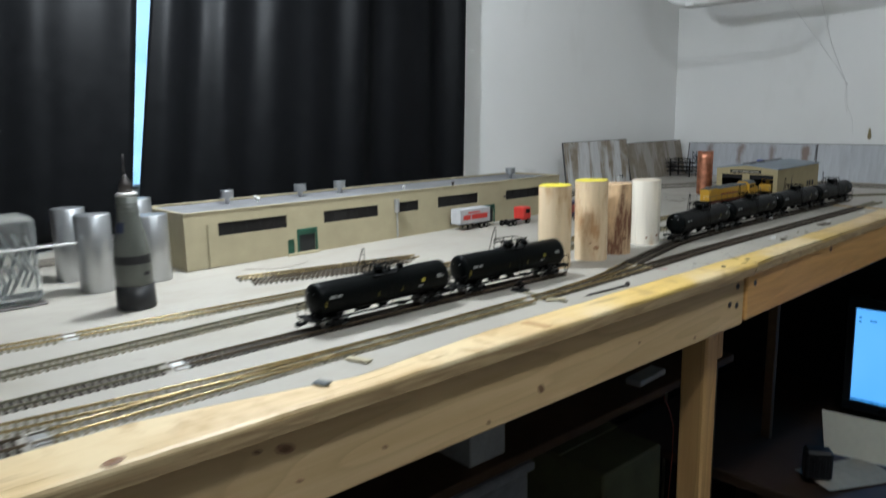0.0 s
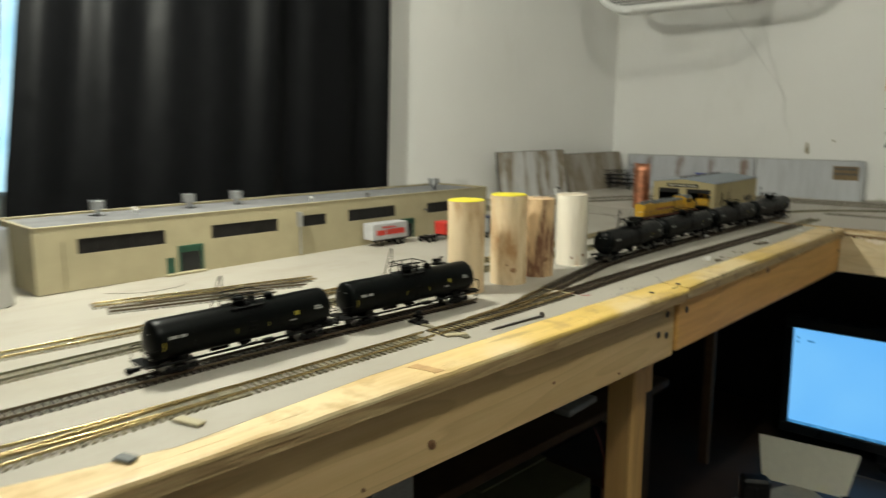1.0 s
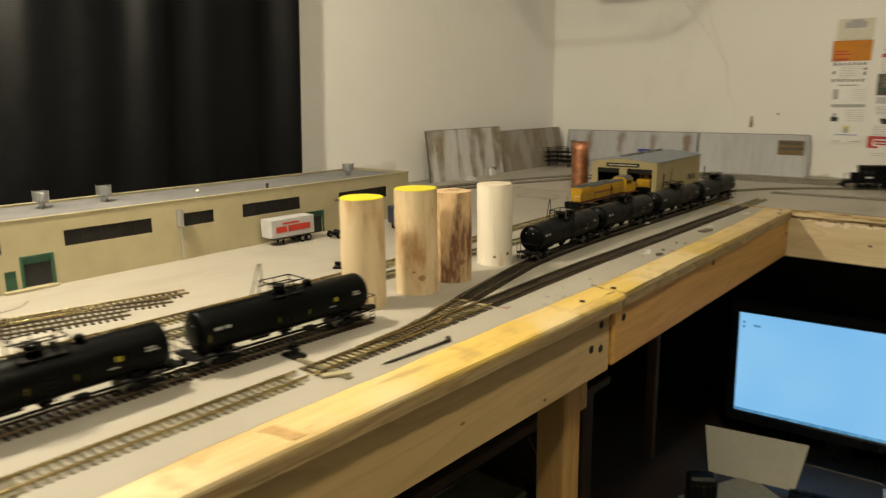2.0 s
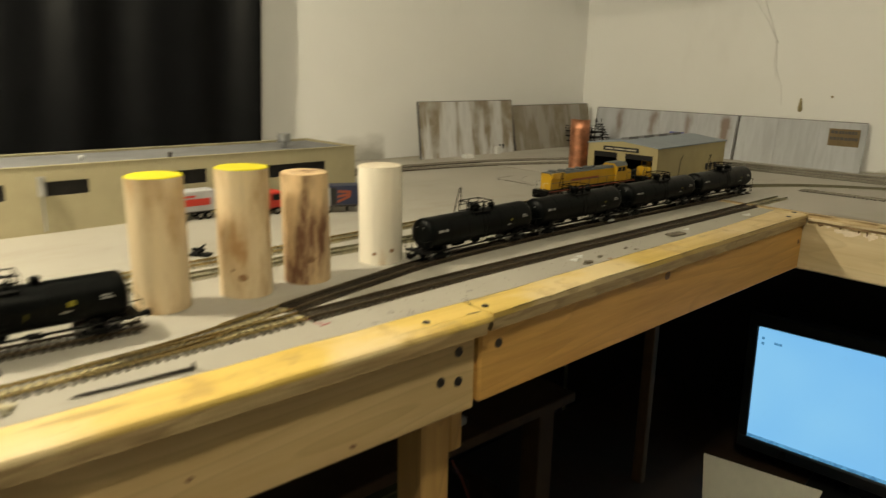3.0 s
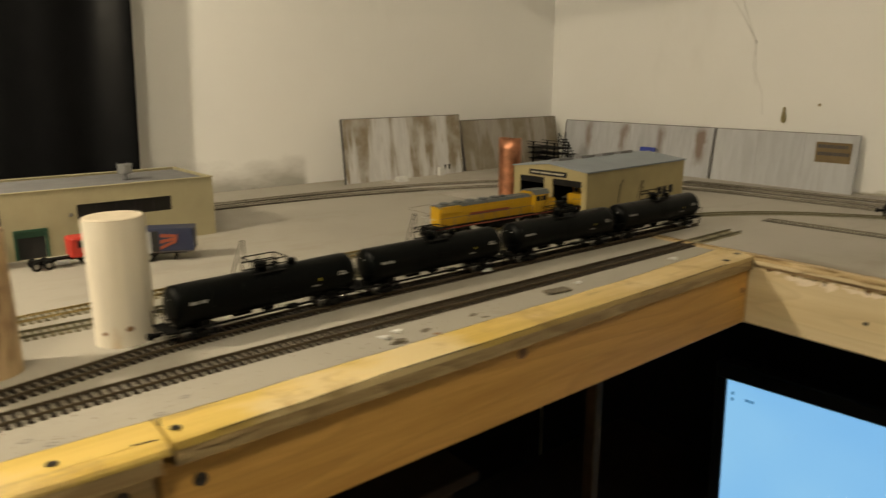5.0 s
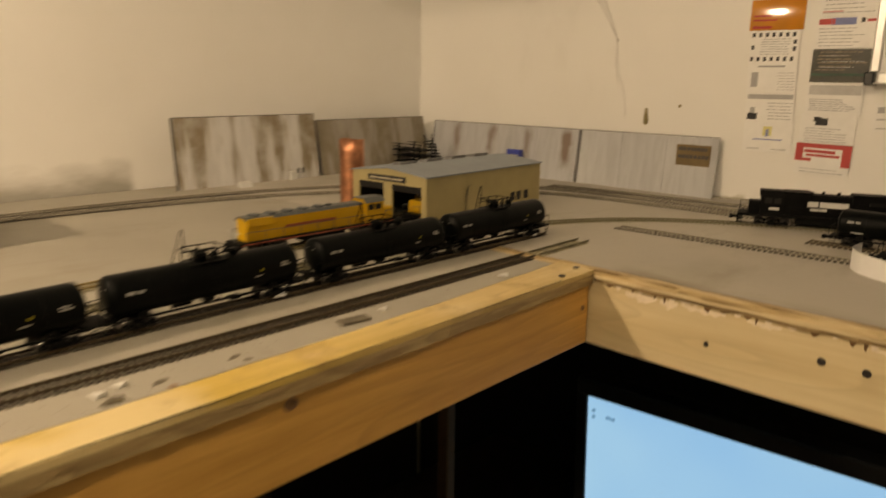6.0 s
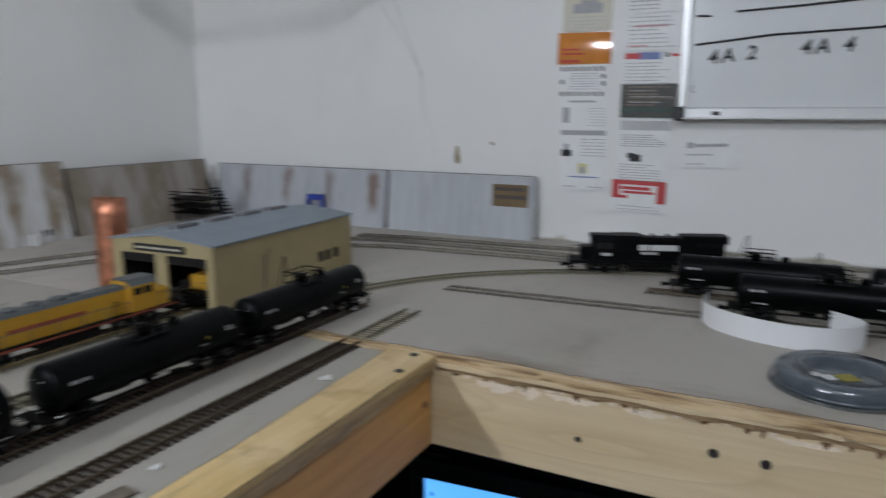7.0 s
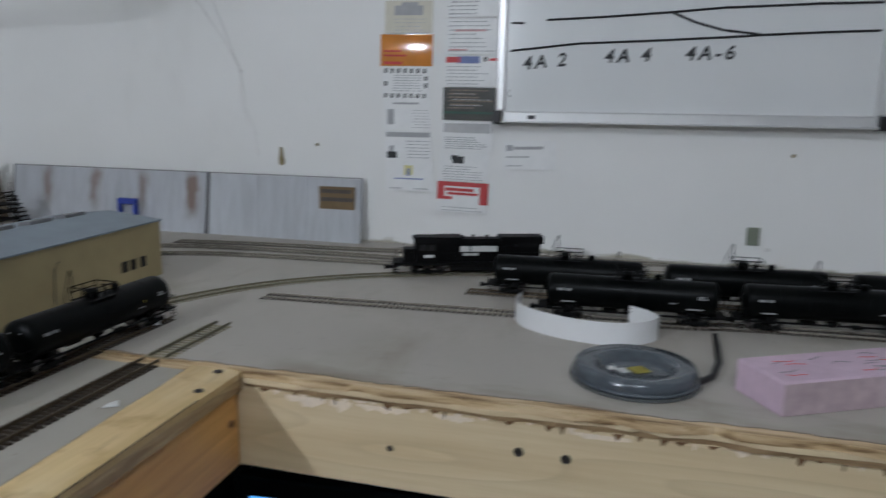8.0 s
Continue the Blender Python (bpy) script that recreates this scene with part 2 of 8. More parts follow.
def log_material(name, pale, dark, amount, blotch=(34, 34, 10)):
    """Peeled log: faint upright grain, blotches of stain running down and fine checks."""
    m, n, l, b = material(name)
    oi = n.new("ShaderNodeObjectInfo")
    vv = []
    for q in (coords(n, l, (60, 60, 4.0)), coords(n, l, blotch), coords(n, l, (170, 170, 8))):
        add = n.new("ShaderNodeVectorMath")
        add.operation = 'ADD'
        l.new(q, add.inputs[0])
        l.new(maths(n, l, 'MULTIPLY', oi.outputs["Random"], 23.0), add.inputs[1])
        vv.append(add.outputs[0])
    g, s, c = noise_tex(n, l, vv[0], 1.0, 6, 0.6), noise_tex(n, l, vv[1], 1.0, 6, 0.62), noise_tex(n, l, vv[2], 1.0, 3)
    col = ramp(n, l, g, [(0.34, tuple(0.86 * q for q in pale)), (0.62, pale)])
    col = mix(n, l, ramp(n, l, c, [(0.28, (0.35, 0.35, 0.35)), (0.38, (0, 0, 0))]), col, tuple(0.6 * q for q in pale))
    st = ramp(n, l, s, [(0.57 - amount, (0, 0, 0)), (0.63 - amount * 0.6, (0.45, 0.45, 0.45)), (0.70 - amount * 0.6, (0.92, 0.92, 0.92))])
    col = mix(n, l, st, col, dark)
    l.new(col, b.inputs["Base Color"])
    b.inputs["Roughness"].default_value = 0.62
    bump(n, l, b, g, 0.25, 0.001)
    return m


M_WALL = wall_material("white_wall_paint")
M_CEIL = plain("ceiling_paint", (0.72, 0.71, 0.69), 0.75, scale=30, vary=0.06)
M_FLOOR = plain("dark_floor", (0.085, 0.068, 0.054), 0.5, scale=14)
M_DECK = deck_material("painted_bench_board")
# lit copy of the deck paint: extra light on the return is in its colour
M_DECK_RETURN = deck_material("brightened_return_board", coat=((0.400, 0.372, 0.328), (0.455, 0.427, 0.378)))
M_STRIP = deck_material("bare_plywood_strip", True)
M_PINE_Y = wood("pine_board_along_bench", 1, (0.72, 0.53, 0.28), (0.60, 0.41, 0.19), grain=1.8, ring=0.45)
M_PINE_F = wood("orange_pine_board", 1, (0.80, 0.46, 0.145), (0.60, 0.315, 0.08), grain=3.4, ring=0.36)
M_PLYF = wood("pale_laminated_edge", 1, (0.66, 0.50, 0.27), (0.34, 0.21, 0.09), grain=5.0, ring=0.6)
M_PINE_X = wood("pine_board_return", 0, (0.78, 0.655, 0.425), (0.60, 0.455, 0.25), ring=0.32)
M_PINE_Z = wood("pine_stud", 2, (0.70, 0.44, 0.17), (0.51, 0.28, 0.09), knots=0.08, ring=0.5)
M_PLYX = wood("rough_plywood_edge", 0, (0.50, 0.36, 0.19), (0.22, 0.13, 0.06), grain=3.5)
M_UNDERDARK = plain("under_bench_black", (0.018, 0.017, 0.017), 0.85, scale=400, vary=0.3, bumpy=0.3, spec=0.25)
M_CURTAIN = plain("black_curtain_satin", (0.0050, 0.0053, 0.0060), 0.42, scale=300, vary=0.25, bumpy=0.2, spec=0.085)
M_BEIGE = plain("tan_model_plastic", (0.37, 0.325, 0.205), 0.6, scale=35, vary=0.12)
M_SHED = plain("yellow_tan_model_plastic", (0.36, 0.295, 0.150), 0.6, scale=35, vary=0.14)
M_ROOF = plain("grey_model_roof", (0.17, 0.17, 0.175), 0.8, scale=40, vary=0.28)
M_BLUEROOF = plain("blue_grey_roof_sheet", (0.23, 0.265, 0.30), 0.6, scale=35, vary=0.12)
M_TRIM = plain("weathered_tan_trim", (0.44, 0.40, 0.31), 0.7, scale=50, vary=0.15)
M_DARKGLASS = plain("dark_window_film", (0.012, 0.011, 0.011), 0.42, scale=90, vary=0.5, spec=0.2)
M_GREEN = plain("dark_green_paint", (0.016, 0.075, 0.045), 0.5, vary=0.2)
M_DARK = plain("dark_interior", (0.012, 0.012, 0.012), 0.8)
M_TANK = plain("black_tank_plastic", (0.0016, 0.0021, 0.0021), 0.34, scale=80, vary=0.1, bumpy=0.03, spec=0.09)
M_TRUCK = plain("black_bogie_plastic", (0.0026, 0.0025, 0.0024), 0.6, spec=0.12, scale=120, vary=0.4)
M_WHEEL = plain("worn_steel_wheel", (0.30, 0.29, 0.27), 0.35, metal=1.0)
M_WHITE = plain("white_marking", (0.62, 0.62, 0.60), 0.6, vary=0.08)
M_FADED = plain("faded_grey_marking", (0.30, 0.30, 0.29), 0.6, vary=0.2, scale=200)
M_YELLOWMARK = plain("yellow_marking", (0.27, 0.23, 0.02), 0.6, vary=0.1)


def worn_rail(name, top, side, rough):
    """Rail with a bare polished head and dull, dirty sides."""
    m, n, l, b = material(name)
    v = coords(n, l)
    f = noise_tex(n, l, v, 150, 4)
    g = n.new("ShaderNodeNewGeometry")
    sep = n.new("ShaderNodeSeparateXYZ")
    l.new(g.outputs["True Normal"], sep.inputs[0])
    head = ramp(n, l, sep.outputs[2], [(0.75, (0, 0, 0)), (0.92, (1, 1, 1))])
    dull = ramp(n, l, f, [(0.3, tuple(0.6 * c for c in side)), (0.7, tuple(1.4 * c for c in side))])
    bare = ramp(n, l, noise_tex(n, l, v, 22, 3), [(0.35, tuple(0.7 * c for c in top)), (0.65, top)])
    l.new(mix(n, l, head, dull, bare), b.inputs["Base Color"])
    l.new(maths(n, l, 'MULTIPLY', head, 0.55), b.inputs["Metallic"])
    l.new(maths(n, l, 'SUBTRACT', 0.75, maths(n, l, 'MULTIPLY', head, 0.75 - rough)), b.inputs["Roughness"])
    return m


M_NICKEL = worn_rail("nickel_silver_rail", (0.80, 0.77, 0.70), (0.23, 0.205, 0.165), 0.30)
M_BRASS = plain("brass_rail", (0.52, 0.41, 0.22), 0.24, metal=1.0, scale=150)
M_DARKRAIL = plain("weathered_rail", (0.105, 0.080, 0.050), 0.42, metal=0.6, scale=150)
M_TANRAIL = plain("tan_painted_rail", (0.155, 0.142, 0.092), 0.55, metal=0.2, scale=150)
M_TIE = plain("brown_tie_plastic", (0.036, 0.027, 0.015), 0.6, scale=200, vary=0.35, random_amount=0.4)
M_TIEDARK = plain("black_tie_plastic", (0.024, 0.016, 0.0085), 0.65, spec=0.3, scale=200, vary=0.35, random_amount=0.4)
M_TIETAN = plain("weathered_tie_plastic", (0.158, 0.137, 0.080), 0.65, scale=200, vary=0.35, random_amount=0.5)
M_LOG = log_material("pale_pine_log", (0.75, 0.60, 0.39), (0.40, 0.22, 0.09), 0.10)
M_LOGSTAIN = log_material("stained_pine_log", (0.70, 0.50, 0.29), (0.115, 0.034, 0.013), 0.125, (58, 58, 13))
M_LOGWHITE = log_material("white_pine_log", (0.82, 0.76, 0.64), (0.62, 0.47, 0.30), 0.0)
M_YELLOWTOP = plain("yellow_painted_end", (0.64, 0.55, 0.03), 0.6, vary=0.12)
M_ENDGRAIN = plain("pale_end_grain", (0.62, 0.54, 0.42), 0.7, scale=90)
M_COPPER = plain("tarnished_copper", (0.56, 0.25, 0.15), 0.46, metal=1.0, scale=55, vary=0.7)
M_SILVER = plain("brushed_aluminium", (0.50, 0.51, 0.52), 0.40, metal=0.95, scale=30, vary=0.08)
M_STEEL = plain("dark_steel", (0.10, 0.09, 0.085), 0.4, metal=0.8)
M_LOCOYELLOW = plain("locomotive_yellow", (0.50, 0.28, 0.015), 0.45, vary=0.10)
M_LOCOGREY = plain("locomotive_grey", (0.085, 0.093, 0.095), 0.5, vary=0.2)
M_RED = plain("signal_red", (0.50, 0.035, 0.025), 0.5, vary=0.12)
M_LOCOBLACK = plain("locomotive_black", (0.0020, 0.0020, 0.0022), 0.5, vary=0.3, spec=0.12)
M_FENCE_A = streaked("pale_stained_siding", (0.70, 0.70, 0.70), (0.20, 0.135, 0.052), 0.085)
M_FENCE_B = streaked("brown_stained_siding", (0.42, 0.38, 0.34), (0.19, 0.15, 0.085), 0.15)
M_FENCE_C = streaked("blue_grey_siding", (0.56, 0.58, 0.615), (0.42, 0.43, 0.455), -0.01, rust=(0.19, 0.105, 0.06), rusty=(-0.476, -0.468, -0.580, -0.688, -0.800))
M_FENCE_D = streaked("pale_blue_grey_siding", (0.59, 0.61, 0.64), (0.45, 0.465, 0.49), 0.0)
M_FENCEEDGE = plain("dark_siding_edge", (0.085, 0.078, 0.075), 0.7)
M_BROWNSIGN = plain("rusty_brown_sign", (0.19, 0.13, 0.065), 0.7, vary=0.3)
M_BOARDWHITE = plain("whiteboard_enamel", (0.76, 0.77, 0.77), 0.22, scale=8, vary=0.03, bumpy=0)
M_ALU = plain("satin_aluminium_frame", (0.72, 0.72, 0.72), 0.35, metal=0.6, vary=0.05)
M_INK = plain("black_marker_ink", (0.012, 0.012, 0.014), 0.5)
M_PRINT = plain("grey_print", (0.22, 0.22, 0.22), 0.7)
M_SMALLPRINT = plain("small_grey_print", (0.42, 0.42, 0.43), 0.7)
M_PALEPRINT = plain("pale_grey_print", (0.52, 0.52, 0.52), 0.7)
M_PALEYELLOW = plain("pale_yellow_print", (0.70, 0.66, 0.30), 0.6)
M_PALEBLUE = plain("soft_blue_print", (0.20, 0.24, 0.48), 0.6)
M_HOOK = plain("tan_hook_plastic", (0.26, 0.21, 0.10), 0.5)
M_CARD = plain("white_card", (0.88, 0.88, 0.87), 0.5, vary=0.05)
M_CREAM = plain("cream_card", (0.68, 0.65, 0.54), 0.55, vary=0.06)
M_ORANGE = plain("glossy_orange_card", (0.62, 0.24, 0.04), 0.07, vary=0.2, scale=25, bumpy=0)
M_OLIVE = plain("dark_photo_card", (0.035, 0.034, 0.024), 0.4, vary=0.8, scale=260)
M_PINKPRINT = plain("pale_red_print", (0.66, 0.36, 0.36), 0.6)
M_BROWNPRINT = plain("dim_brown_print", (0.22, 0.17, 0.12), 0.6, vary=0.5, scale=300)
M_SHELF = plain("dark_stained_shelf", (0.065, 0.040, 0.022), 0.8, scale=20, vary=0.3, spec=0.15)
M_STRIPE = plain("dull_red_stripe", (0.27, 0.06, 0.03), 0.55)
M_CARDRED = plain("red_card_print", (0.55, 0.06, 0.06), 0.5, vary=0.06)
M_BLUE = plain("blue_print", (0.035, 0.06, 0.35), 0.5)
M_NAVY = plain("dark_navy_paint", (0.018, 0.025, 0.06), 0.45)
# post brown with the under-bench shade mixed into its colour
M_SHADE = plain("shade_darkened_post", (0.10, 0.060, 0.032), 0.8, spec=0.15)
M_KNOT = plain("dark_pine_knot", (0.27, 0.145, 0.07), 0.6, vary=0.6, scale=160)
M_TORN = plain("pale_torn_wood", (0.78, 0.67, 0.53), 0.85, vary=0.2, scale=150, bumpy=0.6)
M_SPLINTER = plain("dark_wood_splinter", (0.16, 0.085, 0.035), 0.8, vary=0.4, scale=150)
M_PENRED = plain("red_pen", (0.42, 0.10, 0.12), 0.7)
M_STAIN = plain("brown_wood_stain", (0.46, 0.29, 0.13), 0.6, vary=0.35, scale=120)
M_PINKFOAM = plain("pink_foam_block", (0.56, 0.43, 0.52), 0.85, scale=120, vary=0.1, bumpy=0.5)
M_PINKSIDE = plain("dirty_foam_side", (0.44, 0.35, 0.37), 0.9, scale=90, vary=0.25, bumpy=0.5)
M_REEL = plain("grey_reel_plastic", (0.058, 0.070, 0.084), 0.17, vary=0.25, scale=90, bumpy=0.5, spec=0.9)
M_CABLE = plain("black_cable", (0.015, 0.015, 0.015), 0.45)
M_PAPER = plain("white_paper", (0.76, 0.76, 0.76), 0.7, vary=0.03)
M_BEZEL = plain("black_bezel", (0.010, 0.010, 0.011), 0.3, vary=0.2)
M_DESK = plain("worn_brown_desk", (0.050, 0.029, 0.017), 0.55, scale=20, vary=0.3)
M_WHITEMETAL = plain("white_enamelled_metal", (0.72, 0.72, 0.70), 0.4, vary=0.05)
M_WIRE = plain("dusty_grille_wire", (0.34, 0.34, 0.34), 0.45, metal=0.6)
M_BOTTLE = plain("translucent_grey_bottle", (0.105, 0.110, 0.095), 0.35, vary=0.2, scale=30)
M_BOTTLEBLACK = plain("black_liquid", (0.012, 0.012, 0.013), 0.5)
M_TWINE = plain("grey_cord", (0.74, 0.73, 0.71), 0.8)
M_CRATE = plain("dull_olive_board", (0.10, 0.10, 0.045), 0.7, scale=20, vary=0.3)
M_BED = plain("brass_reflection_yellow", (0.40, 0.335, 0.175), 0.6, scale=120, vary=0.3)
M_DIRT = plain("dirt_and_dried_glue", (0.13, 0.11, 0.08), 0.9, scale=200, vary=0.5)

m_screen, n_, l_, b_ = material("lit_monitor_screen")
b_.inputs["Base Color"].default_value = (0.01, 0.01, 0.01, 1)
scr = ramp(n_, l_, noise_tex(n_, l_, coords(n_, l_), 2.5, 2), [(0.3, (0.13, 0.43, 0.97)), (0.7, (0.22, 0.55, 1.0))])
l_.new(scr, b_.inputs["Emission Color"])
b_.inputs["Emission Strength"].default_value = 1.0
M_SCREEN = m_screen

m_out, n_, l_, b_ = material("bright_sky_outside")
b_.inputs["Base Color"].default_value = (0, 0, 0, 1)
l_.new(ramp(n_, l_, noise_tex(n_, l_, coords(n_, l_), 5, 3), [(0.3, (0.26, 0.56, 0.95)), (0.6, (0.55, 0.80, 1.0))]), b_.inputs["Emission Color"])
b_.inputs["Emission Strength"].default_value = 1.7
M_OUT = m_out

m_glass, n_, l_, b_ = material("clear_plastic")
b_.inputs["Base Color"].default_value = (0.9, 0.93, 0.92, 1)
b_.inputs["Transmission Weight"].default_value = 0.9
b_.inputs["Roughness"].default_value = 0.12
b_.inputs["IOR"].default_value = 1.3
M_CLEAR = m_glass


# ---- mesh building ----
class Mesh:
    """Vertices and faces gathered for one mesh."""

    def __init__(self, m=None):
        self.v, self.f, self.m = [], [], m or Matrix()

    def put(self, verts, faces, m=None):
        k = len(self.v)
        q = self.m @ m if m is not None else self.m
        self.v += [tuple(q @ Vector(p)) for p in verts]
        self.f += [tuple(k + i for i in f) for f in faces]
        return self

    def box(self, lo, hi, bev=0.0, m=None):
        (x0, y0, z0), (x1, y1, z1) = lo, hi
        if bev <= 0:
            v = [(x, y, z) for x in (x0, x1) for y in (y0, y1) for z in (z0, z1)]
            f = [(0, 1, 3, 2), (4, 6, 7, 5), (0, 4, 5, 1), (2, 3, 7, 6), (0, 2, 6, 4), (1, 5, 7, 3)]
            return self.put(v, f, m)
        b = min(bev, 0.49 * min(x1 - x0, y1 - y0, z1 - z0))
        bm = bmesh.new()
        bmesh.ops.create_cube(bm, size=1.0, matrix=Matrix.Translation(((x0 + x1) / 2, (y0 + y1) / 2, (z0 + z1) / 2)) @ Matrix.Diagonal((x1 - x0, y1 - y0, z1 - z0, 1)))
        bmesh.ops.bevel(bm, geom=bm.edges[:], offset=b, segments=1, affect='EDGES')
        bm.verts.index_update()
        self.put([v.co[:] for v in bm.verts], [[v.index for v in f.verts] for f in bm.faces], m)
        bm.free()
        return self

    def rod(self, p0, p1, r0, r1=None, seg=10, caps=True):
        return self.tube([p0, p1], r0, seg, caps, None if r1 is None else [r0, r1])

    def tube(self, pts, r, seg=8, caps=True, radii=None):
        pts = [Vector(p) for p in pts]
        v, f, n = [], [], len(pts)
        for i, p in enumerate(pts):
            d = (pts[min(i + 1, n - 1)] - pts[max(i - 1, 0)]).normalized()
            up = Vector((0, 0, 1)) if abs(d.z) < 0.9 else Vector((0, 1, 0))
            a = d.cross(up).normalized()
            b = a.cross(d)
            rr = radii[i] if radii else r
            v += [p + rr * (math.cos(2 * math.pi * k / seg) * a + math.sin(2 * math.pi * k / seg) * b) for k in range(seg)]
        for i in range(n - 1):
            for k in range(seg):
                k2 = (k + 1) % seg
                f.append((i * seg + k, i * seg + k2, (i + 1) * seg + k2, (i + 1) * seg + k))
        if caps:
            f.append(tuple(range(seg - 1, -1, -1)))
            f.append(tuple((n - 1) * seg + k for k in range(seg)))
        return self.put(v, f)

    def lathe(self, profile, seg=24, m=None):
        """Turned about the z axis; the profile is a list of (radius, height)."""
        v, f = [], []
        for r, z in profile:
            v += [(r * math.cos(2 * math.pi * k / seg), r * math.sin(2 * math.pi * k / seg), z) for k in range(seg)]
        for i in range(len(profile) - 1):
            for k in range(seg):
                k2 = (k + 1) % seg
                f.append((i * seg + k, i * seg + k2, (i + 1) * seg + k2, (i + 1) * seg + k))
        f.append(tuple(range(seg - 1, -1, -1)))
        f.append(tuple((len(profile) - 1) * seg + k for k in range(seg)))
        return self.put(v, f, m)

    def prism(self, outline, y0, y1, m=None):
        """An outline in x and z, drawn out along y."""
        k = len(outline)
        v = [(x, y0, z) for x, z in outline] + [(x, y1, z) for x, z in outline]
        f = [tuple(range(k)), tuple(range(2 * k - 1, k - 1, -1))]
        f += [(i, k + i, k + (i + 1) % k, (i + 1) % k) for i in range(k)]
        return self.put(v, f, m)

    def data(self, name, mat, smooth=False):
        me = bpy.data.meshes.new(name)
        me.from_pydata(self.v, [], self.f)
        bm = bmesh.new()
        bm.from_mesh(me)
        bmesh.ops.recalc_face_normals(bm, faces=bm.faces)
        bm.to_mesh(me)
        bm.free()
        me.materials.append(mat)
        if smooth:
            for p in me.polygons:
                p.use_smooth = len(p.vertices) <= 4
        return me


def part(name, mesh, mat, parent=None, label="", smooth=False, m=None):
    """Links a mesh as one object, under a thing or under a part."""
    ob = new(name, mesh.data(name, mat, smooth) if isinstance(mesh, Mesh) else mesh)
    if m is not None:
        ob.matrix_basis = m
    if parent is not None:
        ob.parent = parent
    if label:
        ob["label"] = label
    return ob


def thing(name, label, category, m=None, group="", kind=""):
    ob = new(name)
    ob.empty_display_size = 0.02
    if m is not None:
        ob.matrix_basis = m
    return tagged(ob, label, category, group, kind)


def structure(name, mesh, mat, label, category):
    return tagged(part(name, mesh, mat), label, category, kind="structure")


Z = 1.25  # height of the bench top

# ---- the room ----
WX, WY, EX, SY, FL, CE = -0.955, 2.63, 2.6, -2.4, -0.12, 2.45
structure("floor", Mesh().box((WX - 0.2, SY - 0.2, FL - 0.1), (EX + 0.2, WY + 0.2, FL)), M_FLOOR, "dark floor in the shade under the bench", "floor")
structure("ceiling", Mesh().box((WX - 0.2, SY - 0.2, CE), (EX + 0.2, WY + 0.2, CE + 0.1)), M_CEIL, "plain white ceiling over the room", "ceiling")
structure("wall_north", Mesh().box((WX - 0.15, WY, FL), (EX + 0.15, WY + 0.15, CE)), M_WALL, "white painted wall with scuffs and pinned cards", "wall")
structure("wall_east", Mesh().box((EX, SY, FL), (EX + 0.15, WY, CE)), M_WALL, "plain white painted wall", "wall")
structure("wall_south", Mesh().box((WX - 0.15, SY - 0.15, FL), (EX + 0.15, SY, CE)), M_WALL, "plain white painted wall", "wall")
W0, W1, WZ0, WZ1 = -0.75, 1.38, 1.30, 2.22
wm = Mesh()
wm.box((WX - 0.15, SY, FL), (WX, W0, CE)).box((WX - 0.15, W1, FL), (WX, WY, CE))
wm.box((WX - 0.15, W0, FL), (WX, W1, WZ0)).box((WX - 0.15, W0, WZ1), (WX, W1, CE))
structure("wall_west", wm, M_WALL, "white painted wall with a curtained window", "wall")
win = thing("window_1", "white window behind the black curtains, bright outside", "window", kind="structure")
fr = Mesh()
for a, b in (((W0, WZ0), (W1, WZ0 + 0.05)), ((W0, WZ1 - 0.05), (W1, WZ1)), ((W0, WZ0 + 0.05), (W0 + 0.05, WZ1 - 0.05)), ((W1 - 0.05, WZ0 + 0.05), (W1, WZ1 - 0.05)), ((0.29, WZ0 + 0.05), (0.34, WZ1 - 0.05))):
    fr.box((WX - 0.09, a[0] + 0.002, a[1] + 0.002), (WX - 0.05, b[0] - 0.002, b[1] - 0.002), 0.004)
part("window_frame", fr, M_WHITEMETAL, win)
for a, b in ((W0 + 0.05, 0.29), (0.34, W1 - 0.05)):
    pane = part("pane", Mesh().box((WX - 0.073, a, WZ0 + 0.05), (WX - 0.069, b, WZ1 - 0.05)), M_CLEAR, win)
    pane.visible_shadow = False
tagged(part("backdrop", Mesh().box((WX - 0.9, W0 - 1.2, WZ0 - 0.8), (WX - 0.88, W1 + 1.2, WZ1 + 1.0)), M_OUT), "bright pale blue sky outside the window", "backdrop", kind="structure")


